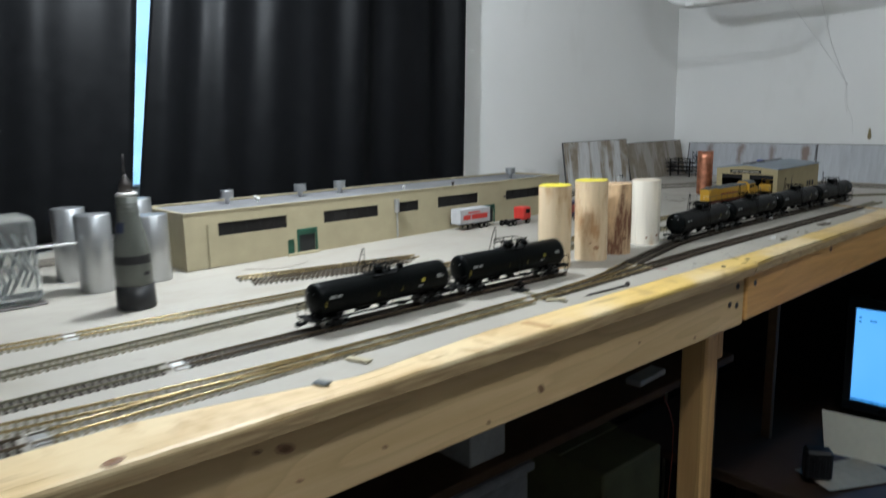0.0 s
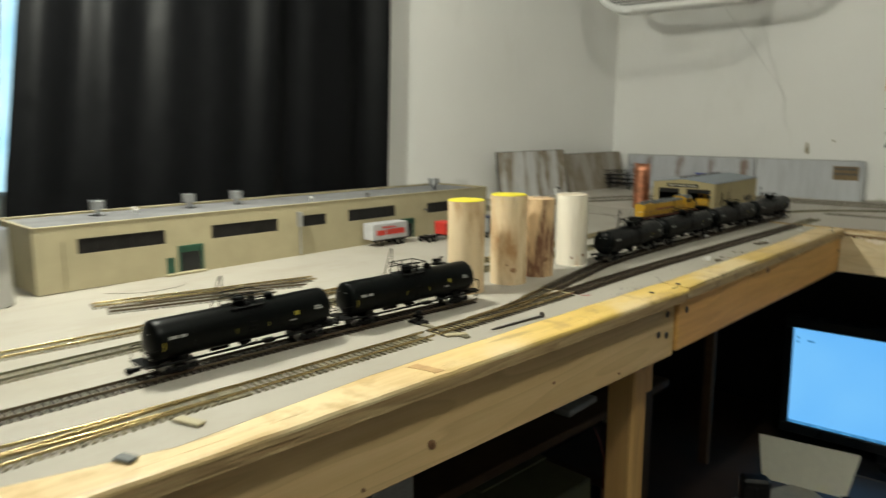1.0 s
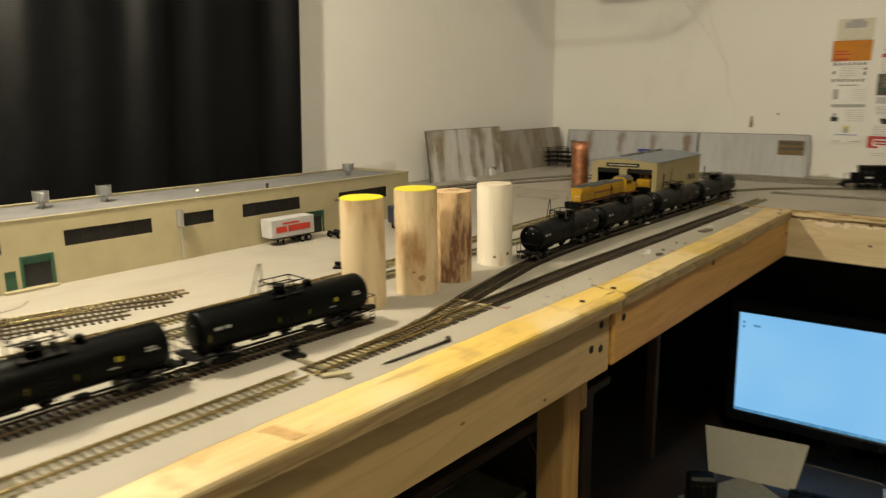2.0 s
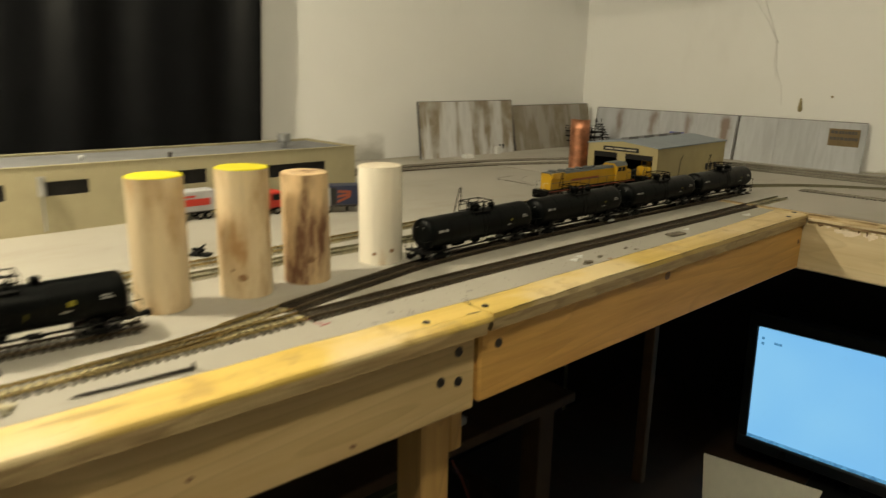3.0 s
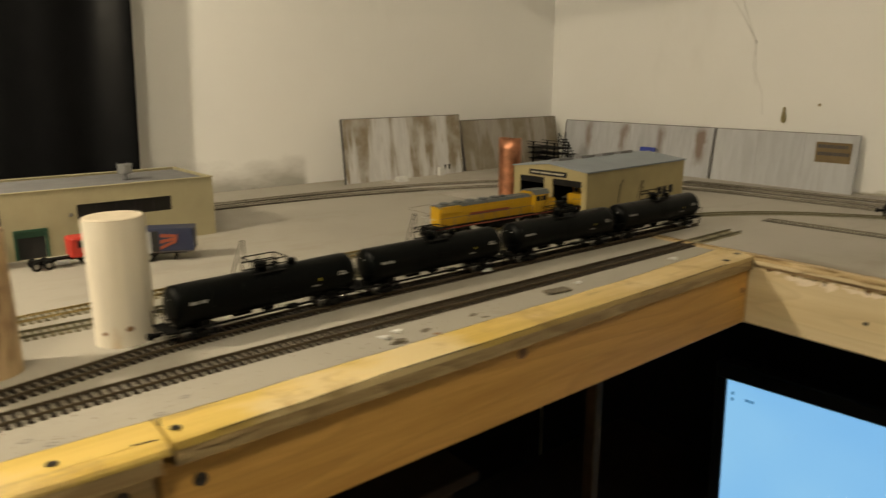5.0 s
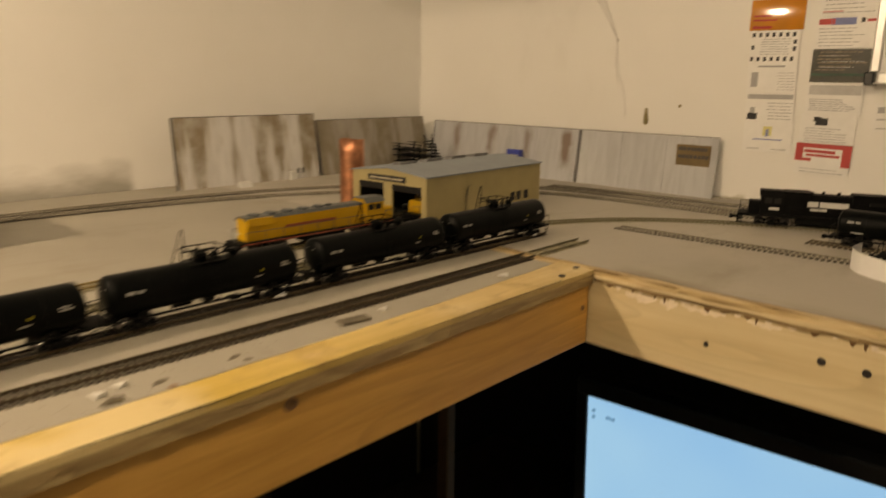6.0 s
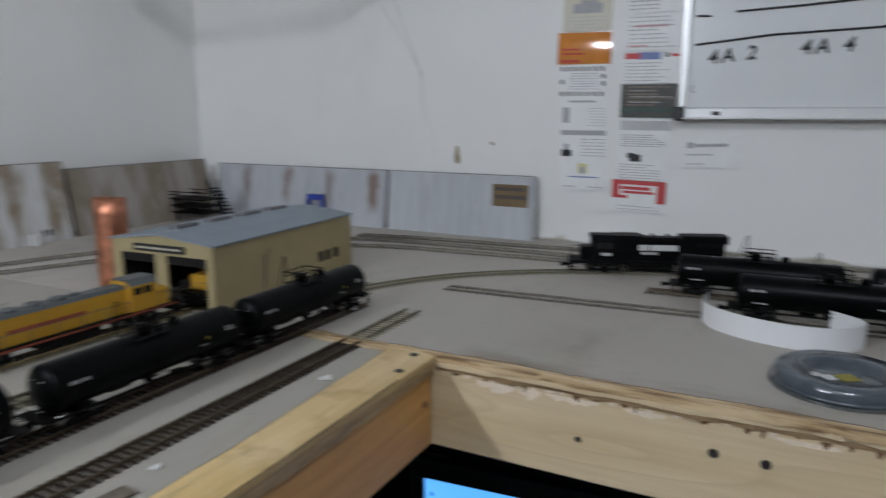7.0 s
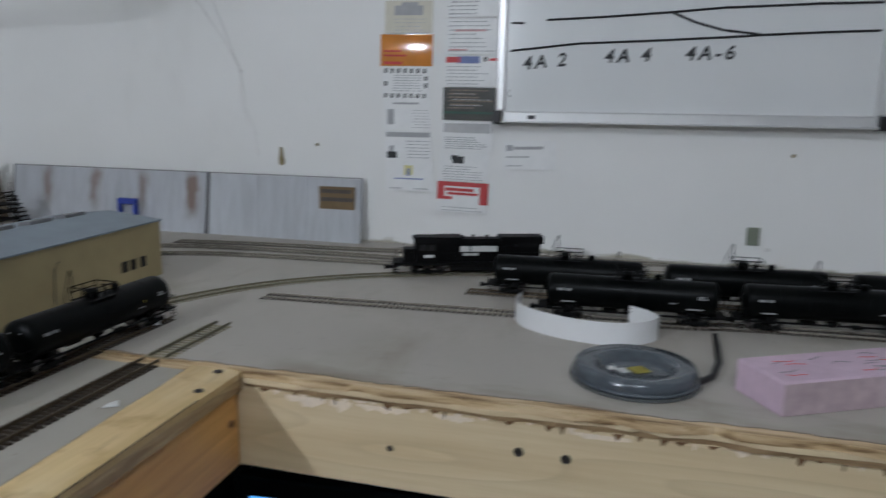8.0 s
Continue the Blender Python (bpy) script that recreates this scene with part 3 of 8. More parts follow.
def curtain(y0, y1, z0, z1, x, lean, seed, label, flare=0.0):
    """A hanging cloth with deep irregular folds; lean shifts the gathered edge near the top."""
    rnd = random.Random(seed)
    waves = [(rnd.uniform(9, 60), rnd.uniform(0, 6.3), rnd.uniform(0.003, 0.009)) for _ in range(6)]
    ny, nz = 150, 26
    v, f = [], []
    for j in range(nz + 1):
        h = j / nz
        for i in range(ny + 1):
            s = i / ny
            y = y0 + (y1 - y0) * s + lean(s, h) + flare * s * h
            d = sum(a * math.sin(w * (y0 + (y1 - y0) * s) + p + 0.5 * math.sin(2.2 * h + p)) for w, p, a in waves)
            v.append((x + max(-0.021, 0.85 * d * (0.75 + 0.35 * h)), y, z0 + (z1 - z0) * h + 0.006 * math.sin(5 * s + seed)))
    k = ny + 1
    for j in range(nz):
        for i in range(ny):
            f.append((j * k + i, j * k + i + 1, (j + 1) * k + i + 1, (j + 1) * k + i))
    n0 = len(v)
    v += [(p[0] - 0.003, p[1], p[2]) for p in v]
    f += [tuple(n0 + q for q in reversed(face)) for face in f[:ny * nz]]
    for i in range(ny):
        f += [(i + 1, i, n0 + i, n0 + i + 1), (nz * k + i, nz * k + i + 1, n0 + nz * k + i + 1, n0 + nz * k + i)]
    for j in range(nz):
        f += [(j * k, (j + 1) * k, n0 + (j + 1) * k, n0 + j * k), ((j + 1) * k + ny, j * k + ny, n0 + j * k + ny, n0 + (j + 1) * k + ny)]
    ob = part("curtain", Mesh().put(v, f), M_CURTAIN, smooth=True)
    return tagged(ob, label, "curtain", "window curtains")


curtain(0.6765, 1.498, 1.262, 2.35, -0.900, lambda s, h: (1 - s) * 0.082 * min(1, max(0, h - 0.06) / 0.5), 5, "black floor-length curtain hanging in folds beside a gap of daylight", 0.045)
curtain(-1.05, 0.6557, 1.262, 2.35, -0.903, lambda s, h: s * 0.132 * h, 9, "black curtain drawn across most of the window")
rod = thing("curtain_rod", "dark metal curtain rod above the window", "curtain rod")
part("rod", Mesh().rod((-0.895, -1.15, 2.34), (-0.895, 1.56, 2.34), 0.008), M_STEEL, rod, smooth=True)
for y in (-1.1, 0.4, 1.53):
    part("bracket", Mesh().box((WX, y - 0.008, 2.325), (-0.885, y + 0.008, 2.345), 0.002), M_STEEL, rod)

pl = thing("pendant_lamp", "bare bulb socket on a black cord over the bench, switched on", "pendant lamp", pose(-0.435, 0.70, CE))
part("cord", Mesh().rod((0, 0, -0.492), (0, 0, -0.0003), 0.003, seg=8), M_CABLE, pl)
part("socket", Mesh().lathe([(0.006, -0.490), (0.017, -0.500), (0.018, -0.545), (0.015, -0.550)], 20), M_BEZEL, pl, smooth=True)
# ceiling fitting that carries the other lamp
for at, r, lab in (((0.56, 0.70), 0.12, "white ceiling lamp in the middle of the room, switched on"),):
    cl = thing("ceiling_light", lab, "ceiling light", pose(at[0], at[1], CE))
    part("canopy", Mesh().lathe([(r * 0.6, -0.0003), (r * 0.6, -0.014), (r * 0.45, -0.022), (0.012, -0.024)], 32), M_WHITEMETAL, cl, smooth=True)
    part("socket", Mesh().lathe([(0.02, -0.0245), (0.021, -0.06), (0.018, -0.07)], 20), M_WHITEMETAL, cl, smooth=True)

# ---- the bench ----
def sheet(outline, z0, z1):
    k = len(outline)
    v = [(x, y, z1) for x, y in outline] + [(x, y, z0) for x, y in outline]
    f = [tuple(range(k)), tuple(range(2 * k - 1, k - 1, -1))] + [(i, (i + 1) % k, k + (i + 1) % k, k + i) for i in range(k)]
    return Mesh().put(v, f)


bench = thing("bench_top", "off-white painted plywood bench top with a bare yellow front edge", "bench top", kind="structure")
rnd = random.Random(14)
seam = []
for (x0, y0), (x1, y1) in zip(*(lambda q: (q, q[1:]))([(-0.046, -1.3), (-0.044, 0.38), (-0.026, 0.47), (-0.006, 0.56), (-0.0215, 0.74), (-0.0245, 1.2), (-0.0245, 1.30), (-0.034, 1.60), (-0.042, 1.80), (-0.051, 1.94), (-0.056, 1.9985)])):
    k = max(2, int((y1 - y0) / 0.03))
    seam += [(x0 + (x1 - x0) * i / k + (rnd.uniform(-0.0009, 0.0009) if i else 0), y0 + (y1 - y0) * i / k) for i in range(k)]
seam.append((-0.056, 1.9985))
part("sheet", sheet([(-0.95, -1.3)] + seam + [(-0.95, 1.9985)], Z - 0.006, Z), M_DECK, bench)
near = [p for p in seam if p[1] < 1.2575]
rnd = random.Random(31)
wear = [(-1.3 + 2.5560 * i / 130, rnd.uniform(-0.0009, 0.0006)) for i in range(131)]
ev, ef = [], []
for y, d in wear:
    ev += [(x + (d if x > 0 else 0), y, z) for x, z in ((0.0060, Z - 0.0002), (0.0155, Z - 0.0005), (0.0188, Z - 0.0015), (0.0200, Z - 0.0038), (0.0200, Z - 0.0061), (0.0060, Z - 0.0061))]
for i in range(130):
    ef += [(6 * i + k, 6 * i + (k + 1) % 6, 6 * i + 6 + (k + 1) % 6, 6 * i + 6 + k) for k in range(6)]
ef += [tuple(range(6)), tuple(range(785, 779, -1))]
part("edge_strip", sheet([(0.0059, -1.3), (0.0059, 1.2565), (-0.0243, 1.2575)] + near[::-1], Z - 0.006, Z - 0.0002), M_STRIP, bench, "bare yellow plywood strip")
part("worn_edge", Mesh().put(ev, ef), M_STRIP, bench, "rounded worn edge of the yellow strip")
far = [p for p in seam if p[1] > 1.2600]
part("edge_strip", sheet([(-0.0243, 1.2590), (0.0165, 1.2590), (0.001, 1.75), (-0.0055, 1.9985)] + far[::-1], Z - 0.006, Z - 0.0004), M_STRIP, bench, "bare yellow plywood strip")
rnd = random.Random(3)
ragged = [(-0.95, 1.9992)]
x = -0.94
while x < 1.9:
    ragged.append((x, 1.9992 if x < -0.17 else (2.001 if x < -0.004 else 1.9945) + 0.0022 * math.sin(23 * x) * math.sin(61 * x + 1) + rnd.uniform(-0.0020, 0.0026) + (0.005 if 0.362 < x < 0.392 else 0)))
    x += rnd.uniform(0.008, 0.03)
part("sheet", sheet([(-0.95, WY - 0.002)] + ragged + [(1.9, 1.995), (1.9, WY - 0.002)], Z - 0.006, Z + 0.0008), M_DECK_RETURN, bench)


def ply(y0, y1, xf0, xf1, n, seed, mat, slope, rough=0.0014):
    """The laminated, slightly rough front edge under the painted face."""
    r = random.Random(seed)
    for k in range(3):
        z1 = Z - 0.0062 - 0.004 * k
        front = []
        for i in range(n + 1):
            y = y0 + (y1 - y0) * i / n
            front.append((xf0 + (xf1 - xf0) * i / n - r.uniform(0, rough) - slope * k, y))
        out = [(xf0 - 0.04, y0)] + front + [(xf1 - 0.04, y1)]
        m = sheet(out, z1 - 0.0039, z1)
        part("ply_layer", m, mat, bench, "bare plywood layer")


ply(-1.3, 1.2500, 0.0199, 0.0199, 120, 1, M_PLYF, 0.0007, 0.0007)
ply(1.2595, 1.75, 0.0168, 0.0013, 34, 2, M_PLYF, 0.0006)
ply(1.7502, 1.9985, 0.0013, -0.0052, 18, 4, M_PLYF, 0.0006)
r = random.Random(8)
for k in range(2):
    z1 = Z - 0.0054 - 0.0045 * k
    front, x = [], -0.004
    while x < 1.9:
        front.append((x, 1.9940 + 0.0016 * math.sin(23 * x) * math.sin(61 * x + 1) + r.uniform(0, 0.0048) + (0.0015 if k % 2 else 0) + (0.004 if 0.362 < x < 0.392 else 0)))
        x += r.uniform(0.006, 0.03)
    part("ply_layer", sheet([(-0.004, 2.04)] + front + [(1.9, 2.04)], z1 - 0.0044, z1), (M_PINE_X, M_PLYX)[k], bench, "splintered brown plywood layer")


def board(name, lo, hi, mat, label, category="board"):
    t = thing(name, label, category)
    part("board", Mesh().box(lo, hi, 0.0025), mat, t)
    return t


def screw(parent, at, normal, r=0.0036):
    """A countersunk screw head in its hole."""
    q = Vector(normal).to_track_quat('Z', 'Y').to_matrix().to_4x4()
    me = Mesh(Matrix.Translation(at) @ q)
    me.lathe([(r * 1.35, 0.0), (r * 1.30, 0.0006), (r, 0.0005), (r * 0.9, 0.0002)], 14)
    me.box((-r * 0.7, -r * 0.12, 0.0002), (r * 0.7, r * 0.12, 0.0009)).box((-r * 0.12, -r * 0.7, 0.0002), (r * 0.12, r * 0.7, 0.0009))
    return part("screw", me, M_STEEL, parent, "dark countersunk screw")


FZ0, FZ1 = 1.150, 1.2318
f1 = board("fascia_board", (-0.034, -1.3, FZ0 + 0.003), (0.0040, 1.2500, FZ1), M_PINE_Y, "knotty pine board along the bench front with dark screws")
for y, z in ((1.2280, 1.216), (1.2065, 1.192), (1.2280, 1.187)):
    screw(f1, (0.0042, y, z), (1, 0, 0))
f2 = thing("fascia_board", "yellow pine board along the bench front, set back a little", "board")
part("board", Mesh().box((-0.034, 0.0, FZ0 + 0.009), (0.0, 0.7465, FZ1), 0.0025, pose(0.0080, 1.2515, 0, 0, 0, 1.37)), M_PINE_F, f2)
screw(f2, (0.0077, 1.276, 1.214), (1, 0, 0))
f3 = board("fascia_board", (-0.040, 2.0000, FZ0 + 0.007), (1.9, 2.0370, FZ1 + 0.0040), M_PINE_X, "pale pine board of the bench return with splintered top edge")
for xx, zz in ((0.243, 1.209), (0.281, 1.2085), (0.133, 1.196)):
    screw(f3, (xx, 1.9996, zz), (0, -1, 0), 0.0030 if xx > 0.2 else 0.0020)
for y in (1.266, 1.194):
    screw(bench, (-0.002, y, Z + 0.0004), (0, 0, 1), 0.0026)
for xx, yy in ((-0.024, 1.989), (-0.014, 1.946)):
    screw(bench, (xx, yy, Z + 0.0004), (0, 0, 1), 0.003)


def knot(parent, at, normal, r, stretch=1.6, turn=0):
    """A dark knot, barely proud of the board's face."""
    q = Vector(normal).to_track_quat('Z', 'Y').to_matrix().to_4x4()
    rr = random.Random(int(1000 * (at[1] + at[0])))
    v, n = [], 18
    for s, z in ((1.0, 0.0), (0.8, 0.0005), (0.35, 0.0006)):
        for k in range(n):
            a = 2 * math.pi * k / n
            w = r * s * (1 + 0.15 * math.sin(2 * a + at[1] * 9) + rr.uniform(-0.05, 0.05))
            v.append((w * math.cos(a), w * math.sin(a) * stretch, z))
    f = [(j * n + k, j * n + (k + 1) % n, (j + 1) * n + (k + 1) % n, (j + 1) * n + k) for j in range(2) for k in range(n)] + [tuple(range(2 * n, 3 * n))]
    me = Mesh(Matrix.Translation(at) @ q @ Matrix.Rotation(math.radians(90 - turn), 4, 'Z'))
    kn = part("knot", me.put(v, f), M_KNOT, parent, "dark wood knot")
    if r > 0.003:
        w = Mesh(Matrix.Translation(at) @ q @ Matrix.Rotation(math.radians(90 - turn), 4, 'Z'))
        part("heart", w.put([(0.42 * a, 0.42 * b, 0.0008) for a, b, c in v[:n]], [tuple(range(n))]), M_SPLINTER, kn, "darker heart")
    return kn


for y, z, r in ((0.791, 1.177, 0.0042), (0.580, 1.180, 0.0018), (0.711, 1.163, 0.0018), (0.977, 1.187, 0.0018), (1.112, 1.163, 0.0020), (0.482, 1.212, 0.0050), (0.458, 1.217, 0.0022), (0.493, 1.180, 0.0018), (0.300, 1.190, 0.0045)):
    knot(f1, (0.0041, y, z), (1, 0, 0), r, turn=25)
knot(bench, (-0.0345, 1.507, Z - 0.0003), (0, 0, 1), 0.0030, 1.4, 90)
knot(bench, (0.012, 0.352, Z - 0.0002), (0, 0, 1), 0.0052, 1.5, 90)
knot(f2, (0.0003, 1.580, 1.2235), (1, 0, 0), 0.0045)
knot(f2, (-0.0086, 1.983, 1.206), (1, 0, 0), 0.0040, 0.9)
# torn fibres and dark drips below the broken top edge of the return
rr = random.Random(77)
x = 0.010
while x < 0.95:
    w, h = rr.uniform(0.002, 0.012), rr.uniform(0.0015, 0.0075)
    top = FZ1 + 0.0037
    dark = rr.random() < 0.65
    out = [(x, top), (x + w, top), (x + w * rr.uniform(0.6, 0.95), top - h * rr.uniform(0.3, 0.7)), (x + w * rr.uniform(0.3, 0.6), top - h), (x + w * rr.uniform(0.05, 0.25), top - h * rr.uniform(0.3, 0.8))]
    part("splinter", Mesh().prism(out, 1.9994, 1.99985), M_SPLINTER if dark else M_TORN, f3, "torn wood fibres")
    x += w + rr.uniform(0.001, 0.014)
# broad shallow patches where the face of the return has torn away
rr = random.Random(5)
for x0, x1, d in ((0.036, 0.074, 0.010), (0.078, 0.098, 0.013), (0.103, 0.150, 0.008), (0.172, 0.205, 0.006), (0.285, 0.330, 0.007)):
    n = 9
    low = [(x0 + (x1 - x0) * k / n, FZ1 + 0.0006 - d * (0.45 + 0.55 * rr.random()) * math.sin(math.pi * (0.12 + 0.76 * k / n))) for k in range(n, -1, -1)]
    part("torn_patch", Mesh().prism([(x0, FZ1 + 0.0008), (x1, FZ1 + 0.0008)] + low, 1.99955, 1.99990), M_TORN, f3, "pale torn wood face")
# cracks along the bare strip
for pts in ([(0.0165, 1.285), (0.0145, 1.33), (0.0150, 1.345), (0.0100, 1.42), (0.0085, 1.52), (0.0035, 1.66), (0.0010, 1.78), (-0.0040, 1.93)], [(-0.0235, 1.262), (-0.012, 1.2588)], [(0.004, 1.237), (0.006, 1.252)]):
    me = Mesh()
    for (x0, y0), (x1, y1) in zip(pts, pts[1:]):
        d = Vector((x1 - x0, y1 - y0, 0))
        s = Vector((d.y, -d.x, 0)).normalized() * (0.00015 + 0.0006 * (0.5 + 0.5 * math.sin(37 * y0)))
        a, b = Vector((x0, y0, Z - 0.0001)), Vector((x1, y1, Z - 0.0001))
        me.put([a - s, a + s, b + s, b - s, a - s + Vector((0, 0, 0.0002)), a + s + Vector((0, 0, 0.0002)), b + s + Vector((0, 0, 0.0002)), b - s + Vector((0, 0, 0.0002))], [(0, 1, 2, 3), (4, 5, 6, 7), (0, 1, 5, 4), (1, 2, 6, 5), (2, 3, 7, 6), (3, 0, 4, 7)])
    part("crack", me, M_DARK, bench, "dark crack in the plywood")
part("stain", sheet([(-0.015, 0.778), (-0.006, 0.781), (0.004, 0.784), (0.0150, 0.786), (0.0150, 0.797), (0.006, 0.795), (-0.004, 0.793), (-0.015, 0.791)], Z - 0.0003, Z + 0.0001), M_STAIN, bench, "faint brown stain across the strip")
for x, y in ((-0.029, 1.159), (-0.043, 1.187), (-0.029, 1.199), (-0.0285, 1.265), (-0.045, 1.287)):
    rr = random.Random(int(y * 1000))
    q = [(x + 0.0026 * math.cos(a) * rr.uniform(0.6, 1.1), y + 0.0042 * math.sin(a) * rr.uniform(0.6, 1.1), Z + 0.0001) for a in [k * 0.8 for k in range(9)]]
    part("pencil_mark", Mesh().tube(q, 0.00024, 4), M_PRINT, bench, "faint pencil scribble")


def leg(x, y, label, w=0.046):
    t = thing("support_post", label, "post", group="bench posts")
    part("post", Mesh().box((x - w, y - 0.019, FL), (x, y + 0.019, FZ1 - 0.001), 0.003), M_PINE_Z, t)
    return t


pt = thing("support_post", "pine two-by-four post under the bench front", "post", group="bench posts")
part("post", Mesh().box((-0.078, 1.2200, FL), (-0.0345, 1.2560, FZ1 - 0.001), 0.003), M_PINE_Z, pt)
leg(-0.0345, -0.30, "pine two-by-four post under the bench front")
ur = thing("support_post", "thin wooden upright at the back of the bench, darkened for shade", "post")
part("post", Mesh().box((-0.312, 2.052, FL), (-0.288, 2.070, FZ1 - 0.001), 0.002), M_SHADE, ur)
leg(-0.75, 1.0, "dim pine post at the back of the bench")
st = thing("cleat", "short pine cleat beside the bench post", "cleat")
part("board", Mesh().box((-0.056, 1.2563, 1.085), (-0.036, 1.2740, FZ1 - 0.002), 0.002), M_PINE_Z, st)
for y in (0.35, 0.95, 1.75):
    j = thing("joist", "rough pine joist under the bench top", "joist", group="joists")
    part("beam", Mesh().box((-0.94, y - 0.019, FZ0 + 0.01), (-0.03, y + 0.019, FZ1 - 0.0005), 0.002), M_PINE_X, j)

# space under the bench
# added black panels over the walls stand in for the deep shade here
und = thing("under_dark_panels", "black panels added against the walls for the shade below the bench", "cloth")
part("panel", Mesh().box((WX + 0.004, -1.3, FL + 0.002), (WX + 0.02, WY - 0.03, FZ0)), M_UNDERDARK, und)
part("panel", Mesh().box((WX + 0.03, WY - 0.025, FL + 0.002), (1.9, WY - 0.008, FZ0)), M_UNDERDARK, und)
sh = thing("storage_shelf", "dim wooden shelf under the bench holding odds and ends", "shelf")
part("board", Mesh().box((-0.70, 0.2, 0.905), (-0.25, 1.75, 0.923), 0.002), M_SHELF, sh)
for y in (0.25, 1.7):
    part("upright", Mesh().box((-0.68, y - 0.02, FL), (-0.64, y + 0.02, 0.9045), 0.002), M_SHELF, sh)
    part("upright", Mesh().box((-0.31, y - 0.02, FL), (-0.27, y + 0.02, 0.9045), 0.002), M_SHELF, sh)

# ---- railway track ----
RT = 0.0038  # rail top above the bench


def smooth_line(pts, step=0.004):
    """Points at even steps along a curve through pts."""
    p = [Vector((*q, 0)) for q in pts]
    p = [2 * p[0] - p[1]] + p + [2 * p[-1] - p[-2]]
    out = []
    for i in range(1, len(p) - 2):
        n = max(2, int((p[i + 1] - p[i]).length / 0.004))
        for k in range(n):
            t = k / n
            out.append(0.5 * (2 * p[i] + (p[i + 1] - p[i - 1]) * t + (2 * p[i - 1] - 5 * p[i] + 4 * p[i + 1] - p[i + 2]) * t * t + (3 * p[i] - p[i - 1] - 3 * p[i + 1] + p[i + 2]) * t ** 3))
    out.append(p[-2])
    res, left = [out[0]], step
    for a, b in zip(out, out[1:]):
        d = (b - a).length
        while d > 0 and left <= d:
            res.append(a + (b - a) * (left / d))
            left += step
        left -= d
    return res


def rail_mesh(line, off, top=RT, z0=0.0016):
    """One rail: a foot, a thin web and a head, swept along the line."""
    sec = [(-0.0009, z0), (0.0009, z0), (0.0004, z0 + 0.0005), (0.0005, top - 0.0007), (0.0005, top), (-0.0005, top), (-0.0005, top - 0.0007), (-0.0004, z0 + 0.0005)]
    v, f, k = [], [], len(sec)
    for i, p in enumerate(line):
        d = (line[min(i + 1, len(line) - 1)] - line[max(i - 1, 0)]).normalized()
        s = Vector((d.y, -d.x, 0))
        v += [p + s * (off + a) + Vector((0, 0, Z + b)) for a, b in sec]
    for i in range(len(line) - 1):
        for j in range(k):
            f.append((i * k + j, i * k + (j + 1) % k, (i + 1) * k + (j + 1) % k, (i + 1) * k + j))
    f += [tuple(range(k)), tuple((len(line) - 1) * k + j for j in range(k - 1, -1, -1))]
    return Mesh().put(v, f)


TIE_DATA = {}


def tie_data(mat, length):
    key = (mat.name, round(length, 4))
    if key not in TIE_DATA:
        me = Mesh()
        w = 0.0020 if mat == M_TIEDARK else 0.0016
        u, q = w - 0.0003, length / 2
        me.put([(-q, -w, 0), (q, -w, 0), (q, w, 0), (-q, w, 0), (-q + 0.0004, -u, 0.0016), (q - 0.0004, -u, 0.0016), (q - 0.0004, u, 0.0016), (-q + 0.0004, u, 0.0016)],
               [(0, 3, 2, 1), (4, 5, 6, 7), (0, 1, 5, 4), (1, 2, 6, 5), (2, 3, 7, 6), (3, 0, 4, 7)])
        for s in (-1, 1):
            for q in (-0.0018, 0.0018):
                me.box((s * 0.00825 + q - 0.0006, -0.0008, 0.0016), (s * 0.00825 + q + 0.0006, 0.0008, 0.0021))
        TIE_DATA[key] = me.data("tie", mat)
    return TIE_DATA[key]


def track(pts, label, rails, ties, single=True, spacing=0.0068, tie_length=0.0295):
    t = thing("model_track", label, "model railway track", group="model tracks")
    line = smooth_line(pts)
    for s in (-1, 1):
        rm = rail_mesh(line, s * 0.00825)
        part("rail", rm, rails, t, "", True)
    tl = smooth_line(pts, spacing)
    rnd = random.Random(len(tl))
    if single:
        data = tie_data(ties, tie_length)
    joined = Mesh()
    for i, p in enumerate(tl[:-1]):
        d = (tl[i + 1] - p).normalized()
        m = Matrix.Translation(p + Vector((0, 0, Z + 0.0001))) @ Matrix.Rotation(math.atan2(d.y, d.x) - math.pi / 2 + rnd.uniform(-0.02, 0.02), 4, 'Z')
        if single and i < 300:
            part("tie", data, ties, t, m=m)
        else:
            q = tie_length / 2
            joined.put([(-q, -0.0014, 0), (q, -0.0014, 0), (q, 0.0014, 0), (-q, 0.0014, 0), (-q, -0.0012, 0.0016), (q, -0.0012, 0.0016), (q, 0.0012, 0.0016), (-q, 0.0012, 0.0016)],
                       [(4, 5, 6, 7), (0, 1, 5, 4), (1, 2, 6, 5), (2, 3, 7, 6), (3, 0, 4, 7)], m)
    if joined.f:
        tagged(part("tie_run", joined, ties, t), kind="stuff")
    return t


T_NEAR = [(-0.050, -0.25), (-0.055, 0.0), (-0.0593, 0.316)]
T_FRONT = [(-0.0597, 0.331), (-0.062, 0.45), (-0.067, 0.62), (-0.070, 0.86)]
T_A = [(-0.0783, 1.1205), (-0.079, 1.14), (-0.087, 1.31), (-0.090, 1.51), (-0.093, 1.80), (-0.096, 1.995)]
T_B = [(-0.1076, 1.1205), (-0.113, 1.14), (-0.135, 1.236), (-0.153, 1.33), (-0.164, 1.50), (-0.168, 1.75), (-0.169, 2.118)]
T_2N = [(-0.138, -0.25), (-0.140, 0.1), (-0.143, 0.36), (-0.1432, 0.447)]
T_2 = [(-0.1434, 0.463), (-0.148, 0.70), (-0.147, 0.86), (-0.142, 1.005)]
